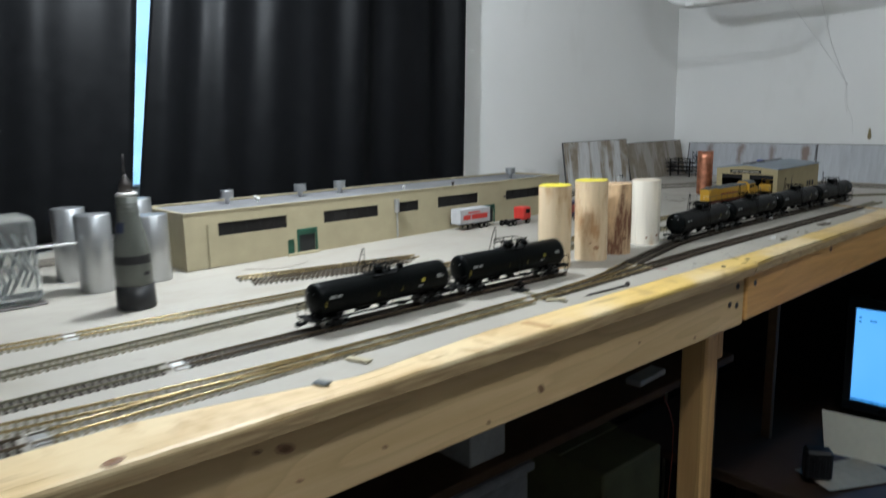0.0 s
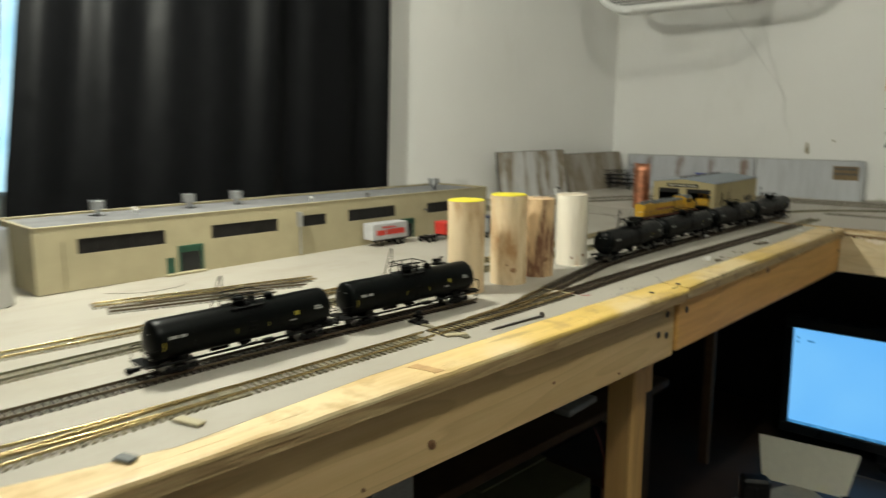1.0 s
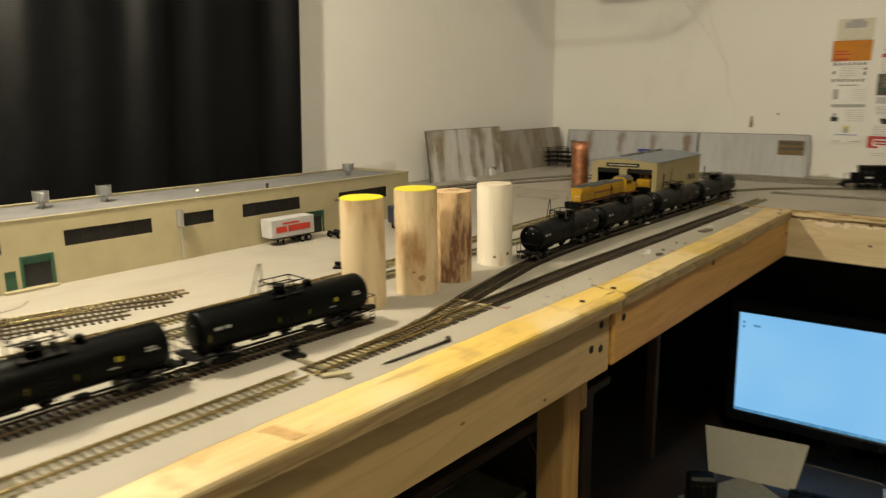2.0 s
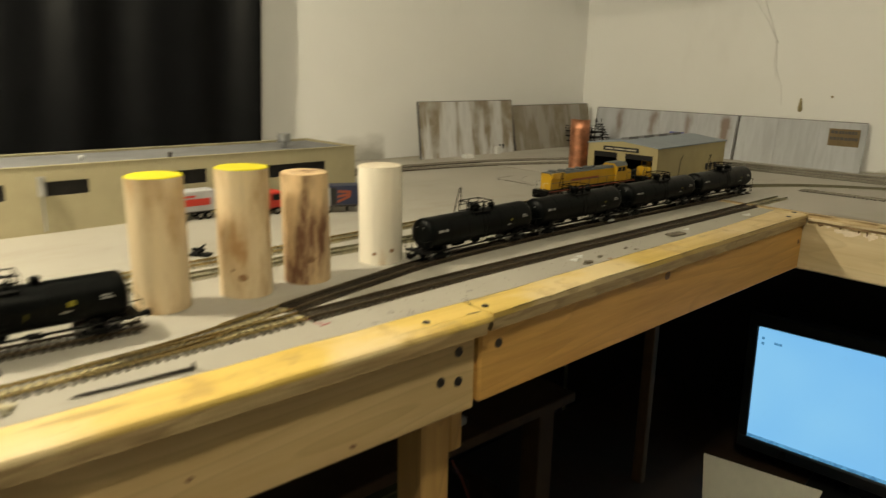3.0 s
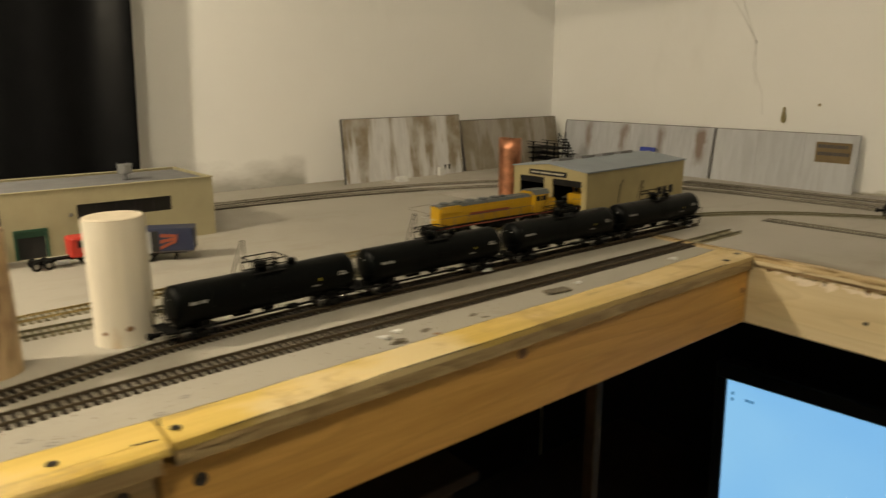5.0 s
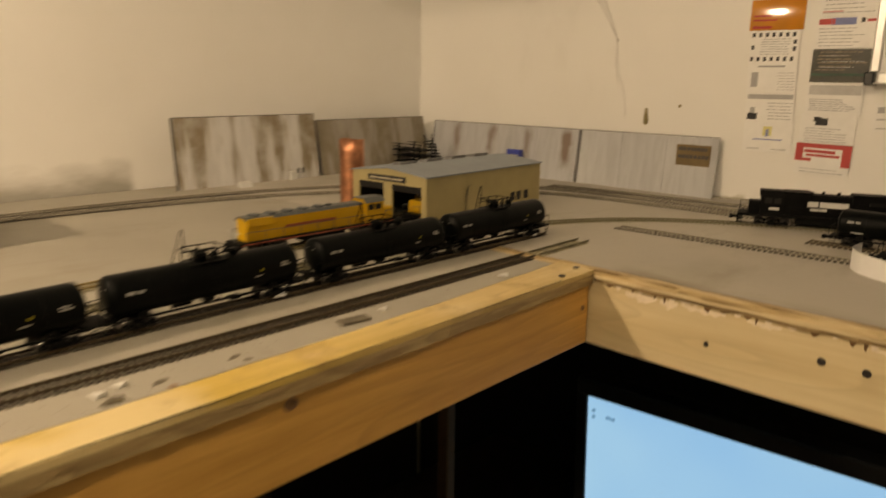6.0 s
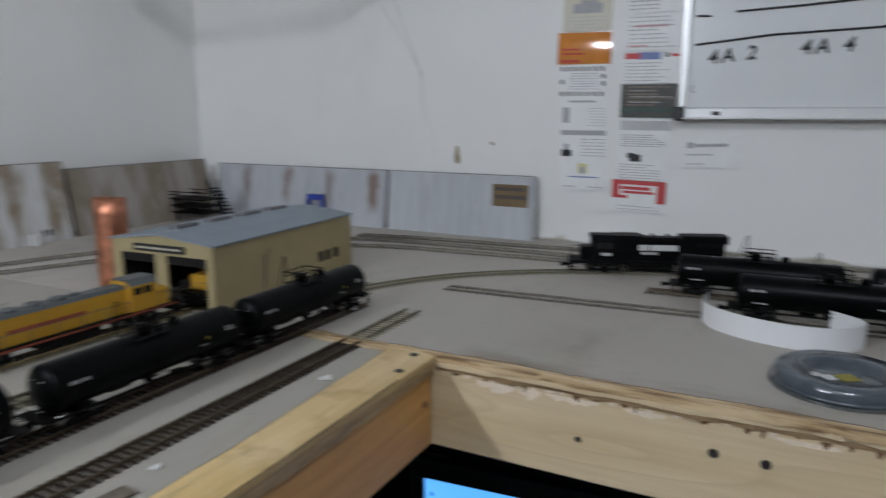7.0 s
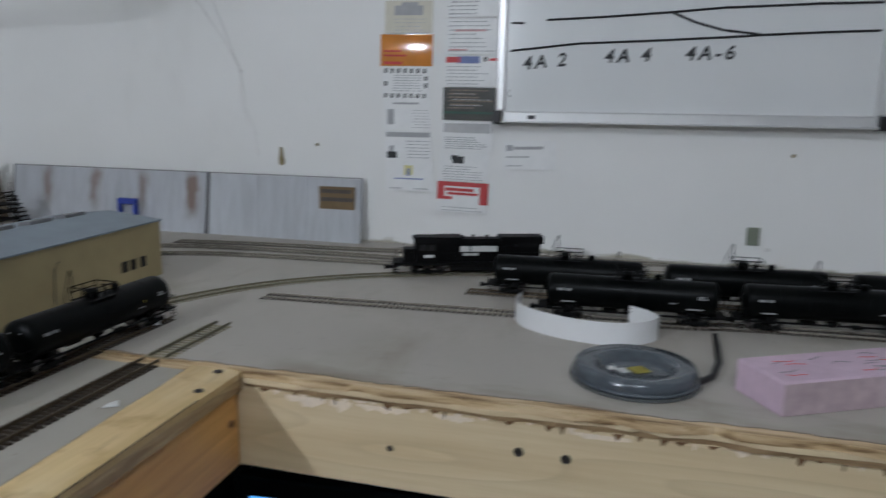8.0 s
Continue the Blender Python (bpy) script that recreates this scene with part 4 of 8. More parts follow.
T_3 = [(-0.205, -0.25), (-0.215, 0.1), (-0.231, 0.41), (-0.243, 0.58), (-0.252, 0.80), (-0.256, 1.1), (-0.254, 1.3), (-0.245, 1.6), (-0.240, 1.9), (-0.232, 2.06), (-0.205, 2.175), (-0.137, 2.288), (-0.030, 2.375), (0.11, 2.440), (0.30, 2.492), (0.55, 2.515)]
T_4N = [(-0.345, -0.25), (-0.330, 0.1), (-0.3135, 0.398)]
T_4 = [(-0.3123, 0.412), (-0.303, 0.60), (-0.300, 0.80), (-0.298, 1.0), (-0.302, 1.2), (-0.318, 1.45), (-0.330, 1.65), (-0.334, 1.85), (-0.331, 2.02), (-0.342, 2.255)]
track(T_NEAR, "dark-railed length of track along the bench front", M_DARKRAIL, M_TIEDARK)
track(T_FRONT, "brass-railed track along the bench front", M_BRASS, M_TIETAN, True)
track(T_A, "dull track with dark ties along the bench front", M_DARKRAIL, M_TIEDARK, True)
track(T_B, "dark siding track curving off under the tank cars", M_DARKRAIL, M_TIEDARK, True)
track(T_2N, "olive weathered track meeting the tank car siding", M_TANRAIL, M_TIEDARK)
track(T_2, "dull nickel track under two tank cars", M_DARKRAIL, M_TIEDARK, True)
track(T_3, "tan-painted track curving past the engine house", M_TANRAIL, M_TIETAN)
track(T_4N, "near length of brass-railed track", M_BRASS, M_TIETAN)
track(T_4, "brass-railed track leading into the engine house", M_BRASS, M_TIETAN)
track([(-0.402, 1.975), (-0.418, 2.26)], "short track inside the engine house", M_DARKRAIL, M_TIEDARK)
track([(-0.096, 2.003), (-0.098, 2.115)], "loose end of grey-brown weathered track", M_TANRAIL, M_TIETAN, True, spacing=0.0072)
track([(-0.0675, 0.640), (-0.0720, 0.52), (-0.0830, 0.40), (-0.100, 0.25), (-0.128, 0.0)], "brass-railed branch meeting the front track", M_BRASS, M_TIETAN)
# pale plastic joint pads where the lengths of track meet
for x, y, mat in ((-0.0595, 0.3235, M_FADED), (-0.1433, 0.455, M_CARD), (-0.3129, 0.405, M_CARD)):
    jp = thing("track_joint", "small pale plastic pad bridging two track ends", "track joint", pose(x, y, Z + 0.0002), "track joints")
    part("pad", Mesh().box((-0.0125, -0.0062, 0), (0.0125, 0.0062, 0.0014), 0.0004), mat, jp)
    for q in (-0.00825, 0.00825):
        part("joiner", Mesh().box((q - 0.0012, -0.0068, 0.0015), (q + 0.0012, 0.0068, 0.0034), 0.0004), M_NICKEL, jp, "silver rail joiner")
# turnout by the logs: closure and guard rails
to = thing("turnout", "dull track turnout with a switch stand", "track switch")
main = smooth_line([(-0.070, 0.8665), (-0.074, 1.0), (-0.0780, 1.1190)])
branch = smooth_line([(-0.0735, 0.93), (-0.079, 1.00), (-0.094, 1.07), (-0.1068, 1.1185)])
for line, off in ((main, 0.00825), (main, -0.00825), (branch, -0.00825), (branch, 0.00825)):
    part("rail", rail_mesh(line, off), M_BRASS, to, "tarnished brass rail", True)
for pts in ([(-0.0660, 1.035), (-0.0675, 1.060), (-0.0690, 1.085)], [(-0.1005, 1.050), (-0.1060, 1.073), (-0.1110, 1.092)], [(-0.0835, 1.062), (-0.0865, 1.080), (-0.0855, 1.098)]):
    part("guard_rail", rail_mesh(smooth_line(pts), 0.0), M_BRASS, to, "", True)
part("frog", Mesh().put([(x, y, Z + q) for x, y in ((-0.0850, 1.070), (-0.0915, 1.106), (-0.0868, 1.1065)) for q in (0.0016, 0.0037)], [(0, 2, 4), (1, 5, 3), (0, 1, 3, 2), (2, 3, 5, 4), (4, 5, 1, 0)]), M_NICKEL, to, "bright wedge-shaped crossing")
# added yellow sheets: the brass rails' reflection on the bench, put in as colour
for line in (main, [p for p in branch if p.y > 0.965]):
    v = []
    for p in line:
        v += [(p.x + q * 0.0066, p.y, Z + h) for h in (0.0001, 0.0006) for q in (-1, 1)]
    k = len(line) - 1
    f = [(4 * i + a, 4 * i + b, 4 * i + 4 + b, 4 * i + 4 + a) for i in range(k) for a, b in ((0, 1), (1, 3), (3, 2), (2, 0))] + [(0, 1, 3, 2), (4 * k, 4 * k + 1, 4 * k + 3, 4 * k + 2)]
    part("bed", Mesh().put(v, f), M_BED, to, "yellow sheet painting brass reflections between the rails")
k = 0
y = 0.8695
while y < 1.1085:
    mx = min(main, key=lambda p: abs(p.y - y)).x
    bx = min(branch, key=lambda p: abs(p.y - y)).x if y > 0.96 else mx
    w = 0.0300 + (mx - bx)
    part("tie", tie_data(M_TIE, round(w, 3)), M_TIE, to, m=Matrix.Translation(((mx + bx) / 2, y, Z + 0.0001)) @ Matrix.Rotation(0.03 * math.sin(9 * k), 4, 'Z'))
    k += 1
    y += 0.0072
part("throw_bar", Mesh().box((-0.112, 0.878, Z + 0.0002), (-0.035, 0.884, Z + 0.0018), 0.0004), M_TIETAN, to)
for x, y, a in ((-0.107, 1.117, 60), (-0.091, 1.121, 20), (-0.070, 1.121, 75), (-0.057, 1.120, 30), (-0.052, 1.1235, 100)):
    part("pen_mark", Mesh().box((-0.005, -0.0005, 0.0), (0.005, 0.0005, 0.0004), m=pose(x, y, Z + 0.0002, 0, 0, a)), M_PENRED, to, "short red pen stroke")
sw = thing("switch_machine", "small black switch stand beside the turnout", "switch stand", pose(-0.113, 0.884, Z))
part("base", Mesh().box((-0.010, -0.007, 0), (0.010, 0.007, 0.003), 0.0008), M_TRUCK, sw)
part("lever", Mesh().rod((0, 0, 0.003), (0.003, 0.002, 0.012), 0.0012).lathe([(0.003, 0.010), (0.0034, 0.012), (0.002, 0.014)], 10), M_TRUCK, sw)
part("handle", Mesh().box((-0.008, -0.002, 0.006), (0.006, 0.002, 0.009), 0.0005), M_TRUCK, sw)
sw2 = thing("switch_machine", "small black switch stand on the open bench", "switch stand", pose(-0.336, 1.134, Z, 0, 0, 40))
part("base", Mesh().box((-0.012, -0.007, 0), (0.012, 0.007, 0.003), 0.0008), M_TRUCK, sw2)
part("lever", Mesh().rod((-0.006, 0, 0.003), (0.005, 0.002, 0.013), 0.0013), M_TRUCK, sw2)
part("handle", Mesh().box((-0.010, -0.002, 0.005), (0.004, 0.002, 0.009), 0.0005).box((-0.002, -0.009, 0.004), (0.002, 0.009, 0.0065), 0.0004), M_TRUCK, sw2)
# loops along the walls
track([(-0.800, -0.25), (-0.805, 0.6), (-0.806, 1.50), (-0.806, 1.75), (-0.785, 1.95), (-0.735, 2.13), (-0.655, 2.30), (-0.54, 2.42), (-0.40, 2.478), (-0.20, 2.500), (0.10, 2.507), (0.50, 2.53), (1.85, 2.54)], "nickel loop track along the walls", M_NICKEL, M_TIEDARK, tie_length=0.031)
track([(-0.770, -0.25), (-0.772, 0.6), (-0.770, 1.45), (-0.764, 1.72), (-0.735, 1.92), (-0.682, 2.08), (-0.60, 2.24), (-0.48, 2.365), (-0.35, 2.43), (-0.20, 2.452), (-0.02, 2.463), (0.10, 2.470)], "second loop track along the walls", M_NICKEL, M_TIEDARK, tie_length=0.031)
track([(-0.44, 2.512), (-0.30, 2.535), (-0.10, 2.552), (0.20, 2.585), (0.60, 2.598), (1.85, 2.60)], "dark track close to the wall", M_NICKEL, M_TIEDARK, tie_length=0.031)
track([(-0.112, 2.232), (0.04, 2.241), (0.19, 2.251), (0.37, 2.262), (0.60, 2.285), (1.85, 2.33)], "silver track on the bench return ending short", M_NICKEL, M_TIEDARK)
track([(0.12, 2.335), (0.30, 2.345), (0.60, 2.365), (1.85, 2.41)], "dark storage track on the bench return", M_DARKRAIL, M_TIEDARK)

# loose track lengths and cut pieces by the long building
for pts, rm in (([(-0.442, 0.655), (-0.384, 0.935)], M_BRASS), ([(-0.418, 0.70), (-0.402, 0.80), (-0.362, 0.905)], M_DARKRAIL), ([(-0.405, 0.66), (-0.352, 0.85)], M_DARKRAIL)):
    track(pts, "loose length of track lying on the bench", rm, M_TIE, spacing=0.0072)


# ---- rolling stock ----
def bogie(parent, y, wheelbase=0.0225, axles=2, mat=None):
    """A wheel truck: two side frames with a bolster, and its wheel sets as sub-parts."""
    mat = mat or M_TRUCK
    b = Mesh()
    half = wheelbase / 2 * (axles - 1)
    for s in (-1, 1):
        b.box((s * 0.0118 - 0.0012, y - half - 0.004, 0.0028), (s * 0.0118 + 0.0012, y + half + 0.004, 0.0058), 0.0006)
        b.box((s * 0.0118 - 0.0016, y - 0.006, 0.0012), (s * 0.0118 + 0.0016, y + 0.006, 0.0072), 0.0008)
        for k in range(axles):
            yy = y + wheelbase * (k - (axles - 1) / 2)
            b.box((s * 0.0126 - 0.0012, yy - 0.0026, 0.0028), (s * 0.0126 + 0.0012, yy + 0.0026, 0.0078), 0.0008)
    b.box((-0.011, y - 0.004, 0.004), (0.011, y + 0.004, 0.0085), 0.0008)
    t = part("bogie", b, mat, parent)
    for k in range(axles):
        yy = y + wheelbase * (k - (axles - 1) / 2)
        w = Mesh(Matrix.Translation((0, yy, 0.0055)) @ Matrix.Rotation(math.pi / 2, 4, 'Y'))
        w.lathe([(0.0012, -0.0105), (0.0012, -0.0100), (0.0056, -0.0096), (0.0056, -0.0078), (0.0064, -0.0076), (0.0064, -0.0070), (0.001, -0.0066), (0.001, 0.0066), (0.0064, 0.0070), (0.0064, 0.0076), (0.0056, 0.0078), (0.0056, 0.0096), (0.0012, 0.0100), (0.0012, 0.0105)], 16)
        part("wheel_set", w, M_WHEEL, t, "steel wheels on an axle", True)
    return t


def coupler(parent, y, sgn):
    c = Mesh().box((-0.0018, min(y, y + sgn * 0.010), 0.0065), (0.0018, max(y, y + sgn * 0.010), 0.0098), 0.0006)
    c.box((-0.0034, min(y + sgn * 0.007, y + sgn * 0.012), 0.0055), (0.0034, max(y + sgn * 0.007, y + sgn * 0.012), 0.0108), 0.001)
    return part("coupler", c, M_TRUCK, parent)


def tank_car(m, label, yellow=True, row=False):
    """A tank car along its own y axis, standing on the rails."""
    t = thing("tank_car", label, "tank car", m, "tank cars")
    R, H, L = 0.0180, 0.0302, 0.0865
    prof = [(0.0008, -L - 0.0062)]
    for k in range(1, 8):
        a = math.pi / 2 * k / 7
        prof.append((R * math.sin(a), -L - 0.0062 * math.cos(a)))
    prof += [(R, -L + 0.006), (R, 0.0)]
    prof += [(r, -q) for r, q in reversed(prof[:9])]
    q = Matrix.Translation((0, 0, H)) @ Matrix.Rotation(-math.pi / 2, 4, 'X')
    tank = part("tank", Mesh(q).lathe(prof, 36), M_TANK, t, "black cylindrical tank with domed ends", True)
    for yy in (-0.058, -0.029, 0.029, 0.058):
        part("seam", Mesh(q).lathe([(R + 0.00002, yy - 0.0003), (R + 0.00018, yy - 0.0002), (R + 0.00018, yy + 0.0002), (R + 0.00002, yy + 0.0003)], 36), M_TANK, tank)
    # underframe
    for s in (-1, 1):
        part("side_sill", Mesh().box((s * 0.0135 - 0.0010, -0.092, 0.0098), (s * 0.0135 + 0.0010, 0.092, 0.0118), 0.0004), M_TRUCK, t)
        e = Mesh().box((-0.0160, s * 0.0945 - 0.006, 0.0112), (0.0160, s * 0.0945 + 0.006, 0.0126), 0.0004)
        e.box((-0.005, s * 0.084 - 0.014, 0.0085), (0.005, s * 0.084 + 0.014, 0.0118), 0.0008)
        part("end_platform", e, M_TRUCK, t)
        sd = Mesh().box((-0.012, s * 0.064 - 0.005, 0.0085), (0.012, s * 0.064 + 0.005, 0.0165), 0.0012)
        part("saddle", sd, M_TRUCK, t)
        rail = Mesh()
        for u in (-1, 1):
            rail.rod((u * 0.0152, s * 0.0995, 0.0125), (u * 0.0152, s * 0.0995, 0.0250), 0.00045, seg=5)
            rail.rod((u * 0.0152, s * 0.0895, 0.0125), (u * 0.0152, s * 0.0895, 0.0250), 0.00045, seg=5)
            rail.rod((u * 0.0152, s * 0.0995, 0.0250), (u * 0.0152, s * 0.0895, 0.0250), 0.00045, seg=5)
            for z in (0.003, 0.0065, 0.0095):
                rail.rod((u * 0.0158, s * 0.0915, z), (u * 0.0158, s * 0.0975, z), 0.00045, seg=5)
            rail.rod((u * 0.0158, s * 0.0915, 0.0028), (u * 0.0158, s * 0.0915, 0.0118), 0.0004, seg=5)
            rail.rod((u * 0.0158, s * 0.0975, 0.0028), (u * 0.0158, s * 0.0975, 0.0118), 0.0004, seg=5)
        rail.rod((-0.0152, s * 0.0995, 0.0250), (0.0152, s * 0.0995, 0.0250), 0.00045, seg=5)
        part("end_railing", rail, M_TRUCK, t)
        bogie(t, s * 0.068)
        coupler(t, s * 0.0985, s)
    part("drain_valve", Mesh().rod((0, 0, 0.006), (0, 0, 0.0135), 0.0035, seg=12).box((-0.004, -0.006, 0.009), (0.004, 0.006, 0.0125), 0.001), M_TRUCK, t)
    part("brake_cylinder", Mesh().rod((-0.009, -0.030, 0.0085), (-0.009, -0.012, 0.0085), 0.0032, seg=10), M_TRUCK, t)
    part("brake_valve", Mesh().box((0.004, 0.016, 0.007), (0.011, 0.028, 0.0105), 0.0008), M_TRUCK, t)
    # loading platform on top
    top = H + R
    pf = Mesh().box((-0.0125, -0.017, top - 0.0022), (0.0125, 0.017, top - 0.0013), 0.0003)
    for s in (-1, 1):
        pf.rod((s * 0.0115, -0.012, top - 0.0018), (s * 0.0160, -0.012, H + 0.006), 0.0005, seg=5)
        pf.rod((s * 0.0115, 0.012, top - 0.0018), (s * 0.0160, 0.012, H + 0.006), 0.0005, seg=5)
    plat = part("platform", pf, M_TRUCK, t, "black walkway grating")
    for u in (-1, 1):
        x = u * 0.012
        part("railing", Mesh().tube([(x, -0.0165, top - 0.0018), (x, -0.0165, top + 0.0100), (x, -0.0160, top + 0.0105), (x, 0.0160, top + 0.0105), (x, 0.0165, top + 0.0100), (x, 0.0165, top - 0.0018)], 0.0006, 5), M_TRUCK, plat, "thin wire railing")
        part("rail", Mesh().rod((x, -0.0165, top + 0.0055), (x, 0.0165, top + 0.0055), 0.0006, seg=5), M_TRUCK, plat)
        part("post", Mesh().rod((x, 0.0, top - 0.0018), (x, 0.0, top + 0.0105), 0.0006, seg=5), M_TRUCK, plat)
        part("rail", Mesh().rod((-0.012, u * 0.0165, top + 0.0105), (0.012, u * 0.0165, top + 0.0105), 0.0006, seg=5), M_TRUCK, plat)
    part("manway", Mesh(Matrix.Translation((0.001, -0.004, 0))).lathe([(0.0058, top - 0.002), (0.0058, top + 0.0045), (0.0066, top + 0.0048), (0.0066, top + 0.0062), (0.0050, top + 0.0075), (0.0012, top + 0.0080)], 18), M_TANK, t, "", True)
    part("valve_bonnet", Mesh(Matrix.Translation((0.0, 0.028, 0))).lathe([(0.0042, top - 0.002), (0.0042, top + 0.0030), (0.0048, top + 0.0034), (0.0030, top + 0.0052), (0.0008, top + 0.0056)], 16), M_TANK, t, "", True)
    part("valve", Mesh().rod((0.004, 0.010, top - 0.002), (0.004, 0.010, top + 0.006), 0.0016, seg=8).rod((-0.004, 0.010, top - 0.002), (-0.004, 0.010, top + 0.004), 0.0014, seg=8), M_TANK, t)
    part("pipe", Mesh().tube([(-0.003, -0.012, top - 0.002), (-0.003, -0.012, top + 0.0075), (-0.003, -0.006, top + 0.0085)], 0.0011, 6), M_TANK, t)
    part("valve_handle", Mesh().rod((0.004, 0.010, top + 0.0062), (0.004, 0.010, top + 0.0085), 0.0007, seg=6).rod((0.0005, 0.010, top + 0.0086), (0.0075, 0.010, top + 0.0086), 0.0008, seg=6), M_TRUCK, t)
    for s in (-1, 1):
        lad = Mesh()
        for yy in (-0.0035, 0.0035):
            lad.tube([(s * 0.0142, yy, 0.0115), (s * 0.0186, yy, 0.020), (s * 0.0193, yy, H), (s * 0.0172, yy, H + 0.010), (s * 0.0125, yy, top - 0.0018)], 0.0004, 5)
        for z in (0.014, 0.018, 0.022, 0.026, 0.030, 0.034):
            xx = s * (0.0186 if z < 0.022 else 0.0193)
            lad.rod((xx, -0.0035, z), (xx, 0.0035, z), 0.00035, seg=5)
        part("ladder", lad, M_TRUCK, t)
    wr = Mesh().tube([(-0.011, -0.026, top - 0.0025), (-0.0125, -0.020, top + 0.012), (-0.013, -0.0145, top + 0.026), (-0.0125, -0.0135, top + 0.026), (-0.012, -0.013, top + 0.004)], 0.00055, 5)
    part("safety_rail", wr, M_TRUCK, plat, "bent wire rail")
    # lettering reduced to plain bars, and yellow conspicuity patches
    marks, yell = M_FADED, M_YELLOWMARK

    def patch(mat, s, y0, y1, a0, a1):
        me = Mesh()
        rr = R + 0.0002
        v = []
        for yy in (y0, y1):
            for k in range(5):
                a = a0 + (a1 - a0) * k / 4
                v.append((s * rr * math.cos(a), yy, H + rr * math.sin(a)))
        me.put(v, [(k, k + 1, 6 + k, 5 + k) for k in range(4)])
        part("reflector" if mat == M_YELLOWMARK else "marking", me, mat, tank, "yellow patch" if mat == M_YELLOWMARK else "small pale bar of lettering")

    for s in (-1, 1):
        patch(marks, s, -0.0790, -0.0715, 0.16, 0.30)
        patch(marks, s, -0.0695, -0.0640, 0.16, 0.30)
        patch(marks, s, 0.069, 0.0785, 0.10, 0.18)
        patch(marks, s, 0.069, 0.0765, 0.22, 0.30)
        patch(marks, s, 0.040, 0.0475, -0.25, -0.17)
        if not yellow:
            patch(M_WHITE, s, -0.075, -0.060, -0.62, -0.52)
            patch(M_WHITE, s, 0.058, 0.075, -0.62, -0.52)
            continue
        if row:
            patch(yell, s, 0.0465, 0.0490, 0.02, 0.16)
            continue
        patch(yell, s, 0.0455, 0.0505, 0.02, 0.24)
        patch(yell, s, -0.0845, -0.0835, -0.35, 0.05)
        patch(yell, s, -0.0165, -0.0158, -0.28, 0.0)
        patch(yell, s, 0.0165, 0.0172, -0.28, 0.0)
    for s in (-1, 1):
        part("end_marking", Mesh().box((-0.006, s * (L + 0.0051) - 0.0002, H + 0.0060), (0.006, s * (L + 0.0051) + 0.0002, H + 0.0082)), M_WHITE, t)
    return t


def on_line(pts, y):
    """Place and heading on a track where it passes y."""
    l = smooth_line(pts)
    k = min(range(1, len(l) - 1), key=lambda i: abs(l[i].y - y))
    d = l[k + 1] - l[k - 1]
    return pose(l[k].x, l[k].y, Z + RT, 0, 0, math.degrees(math.atan2(d.y, d.x)) - 90)


for y in (0.692, 0.898):
    tank_car(on_line(T_2, y), "black tank car with yellow patches standing on a siding")
for y in (1.405, 1.604, 1.810, 2.011):
    tank_car(on_line(T_B, y), "black tank car in a coupled row beside the engine house", row=True)
for x, y, a in ((0.322, 2.260, -87), (0.530, 2.280, -84.5), (0.738, 2.301, -85)):
    tank_car(pose(x, y, Z + RT, 0, 0, a), "black tank car at the front of the storage tracks", False)
for x, y, a in ((0.245, 2.343, -87), (0.452, 2.357, -86), (0.66, 2.368, -86)):
    tank_car(pose(x, y, Z + RT, 0, 0, a), "black tank car in the back row of the storage tracks", False)


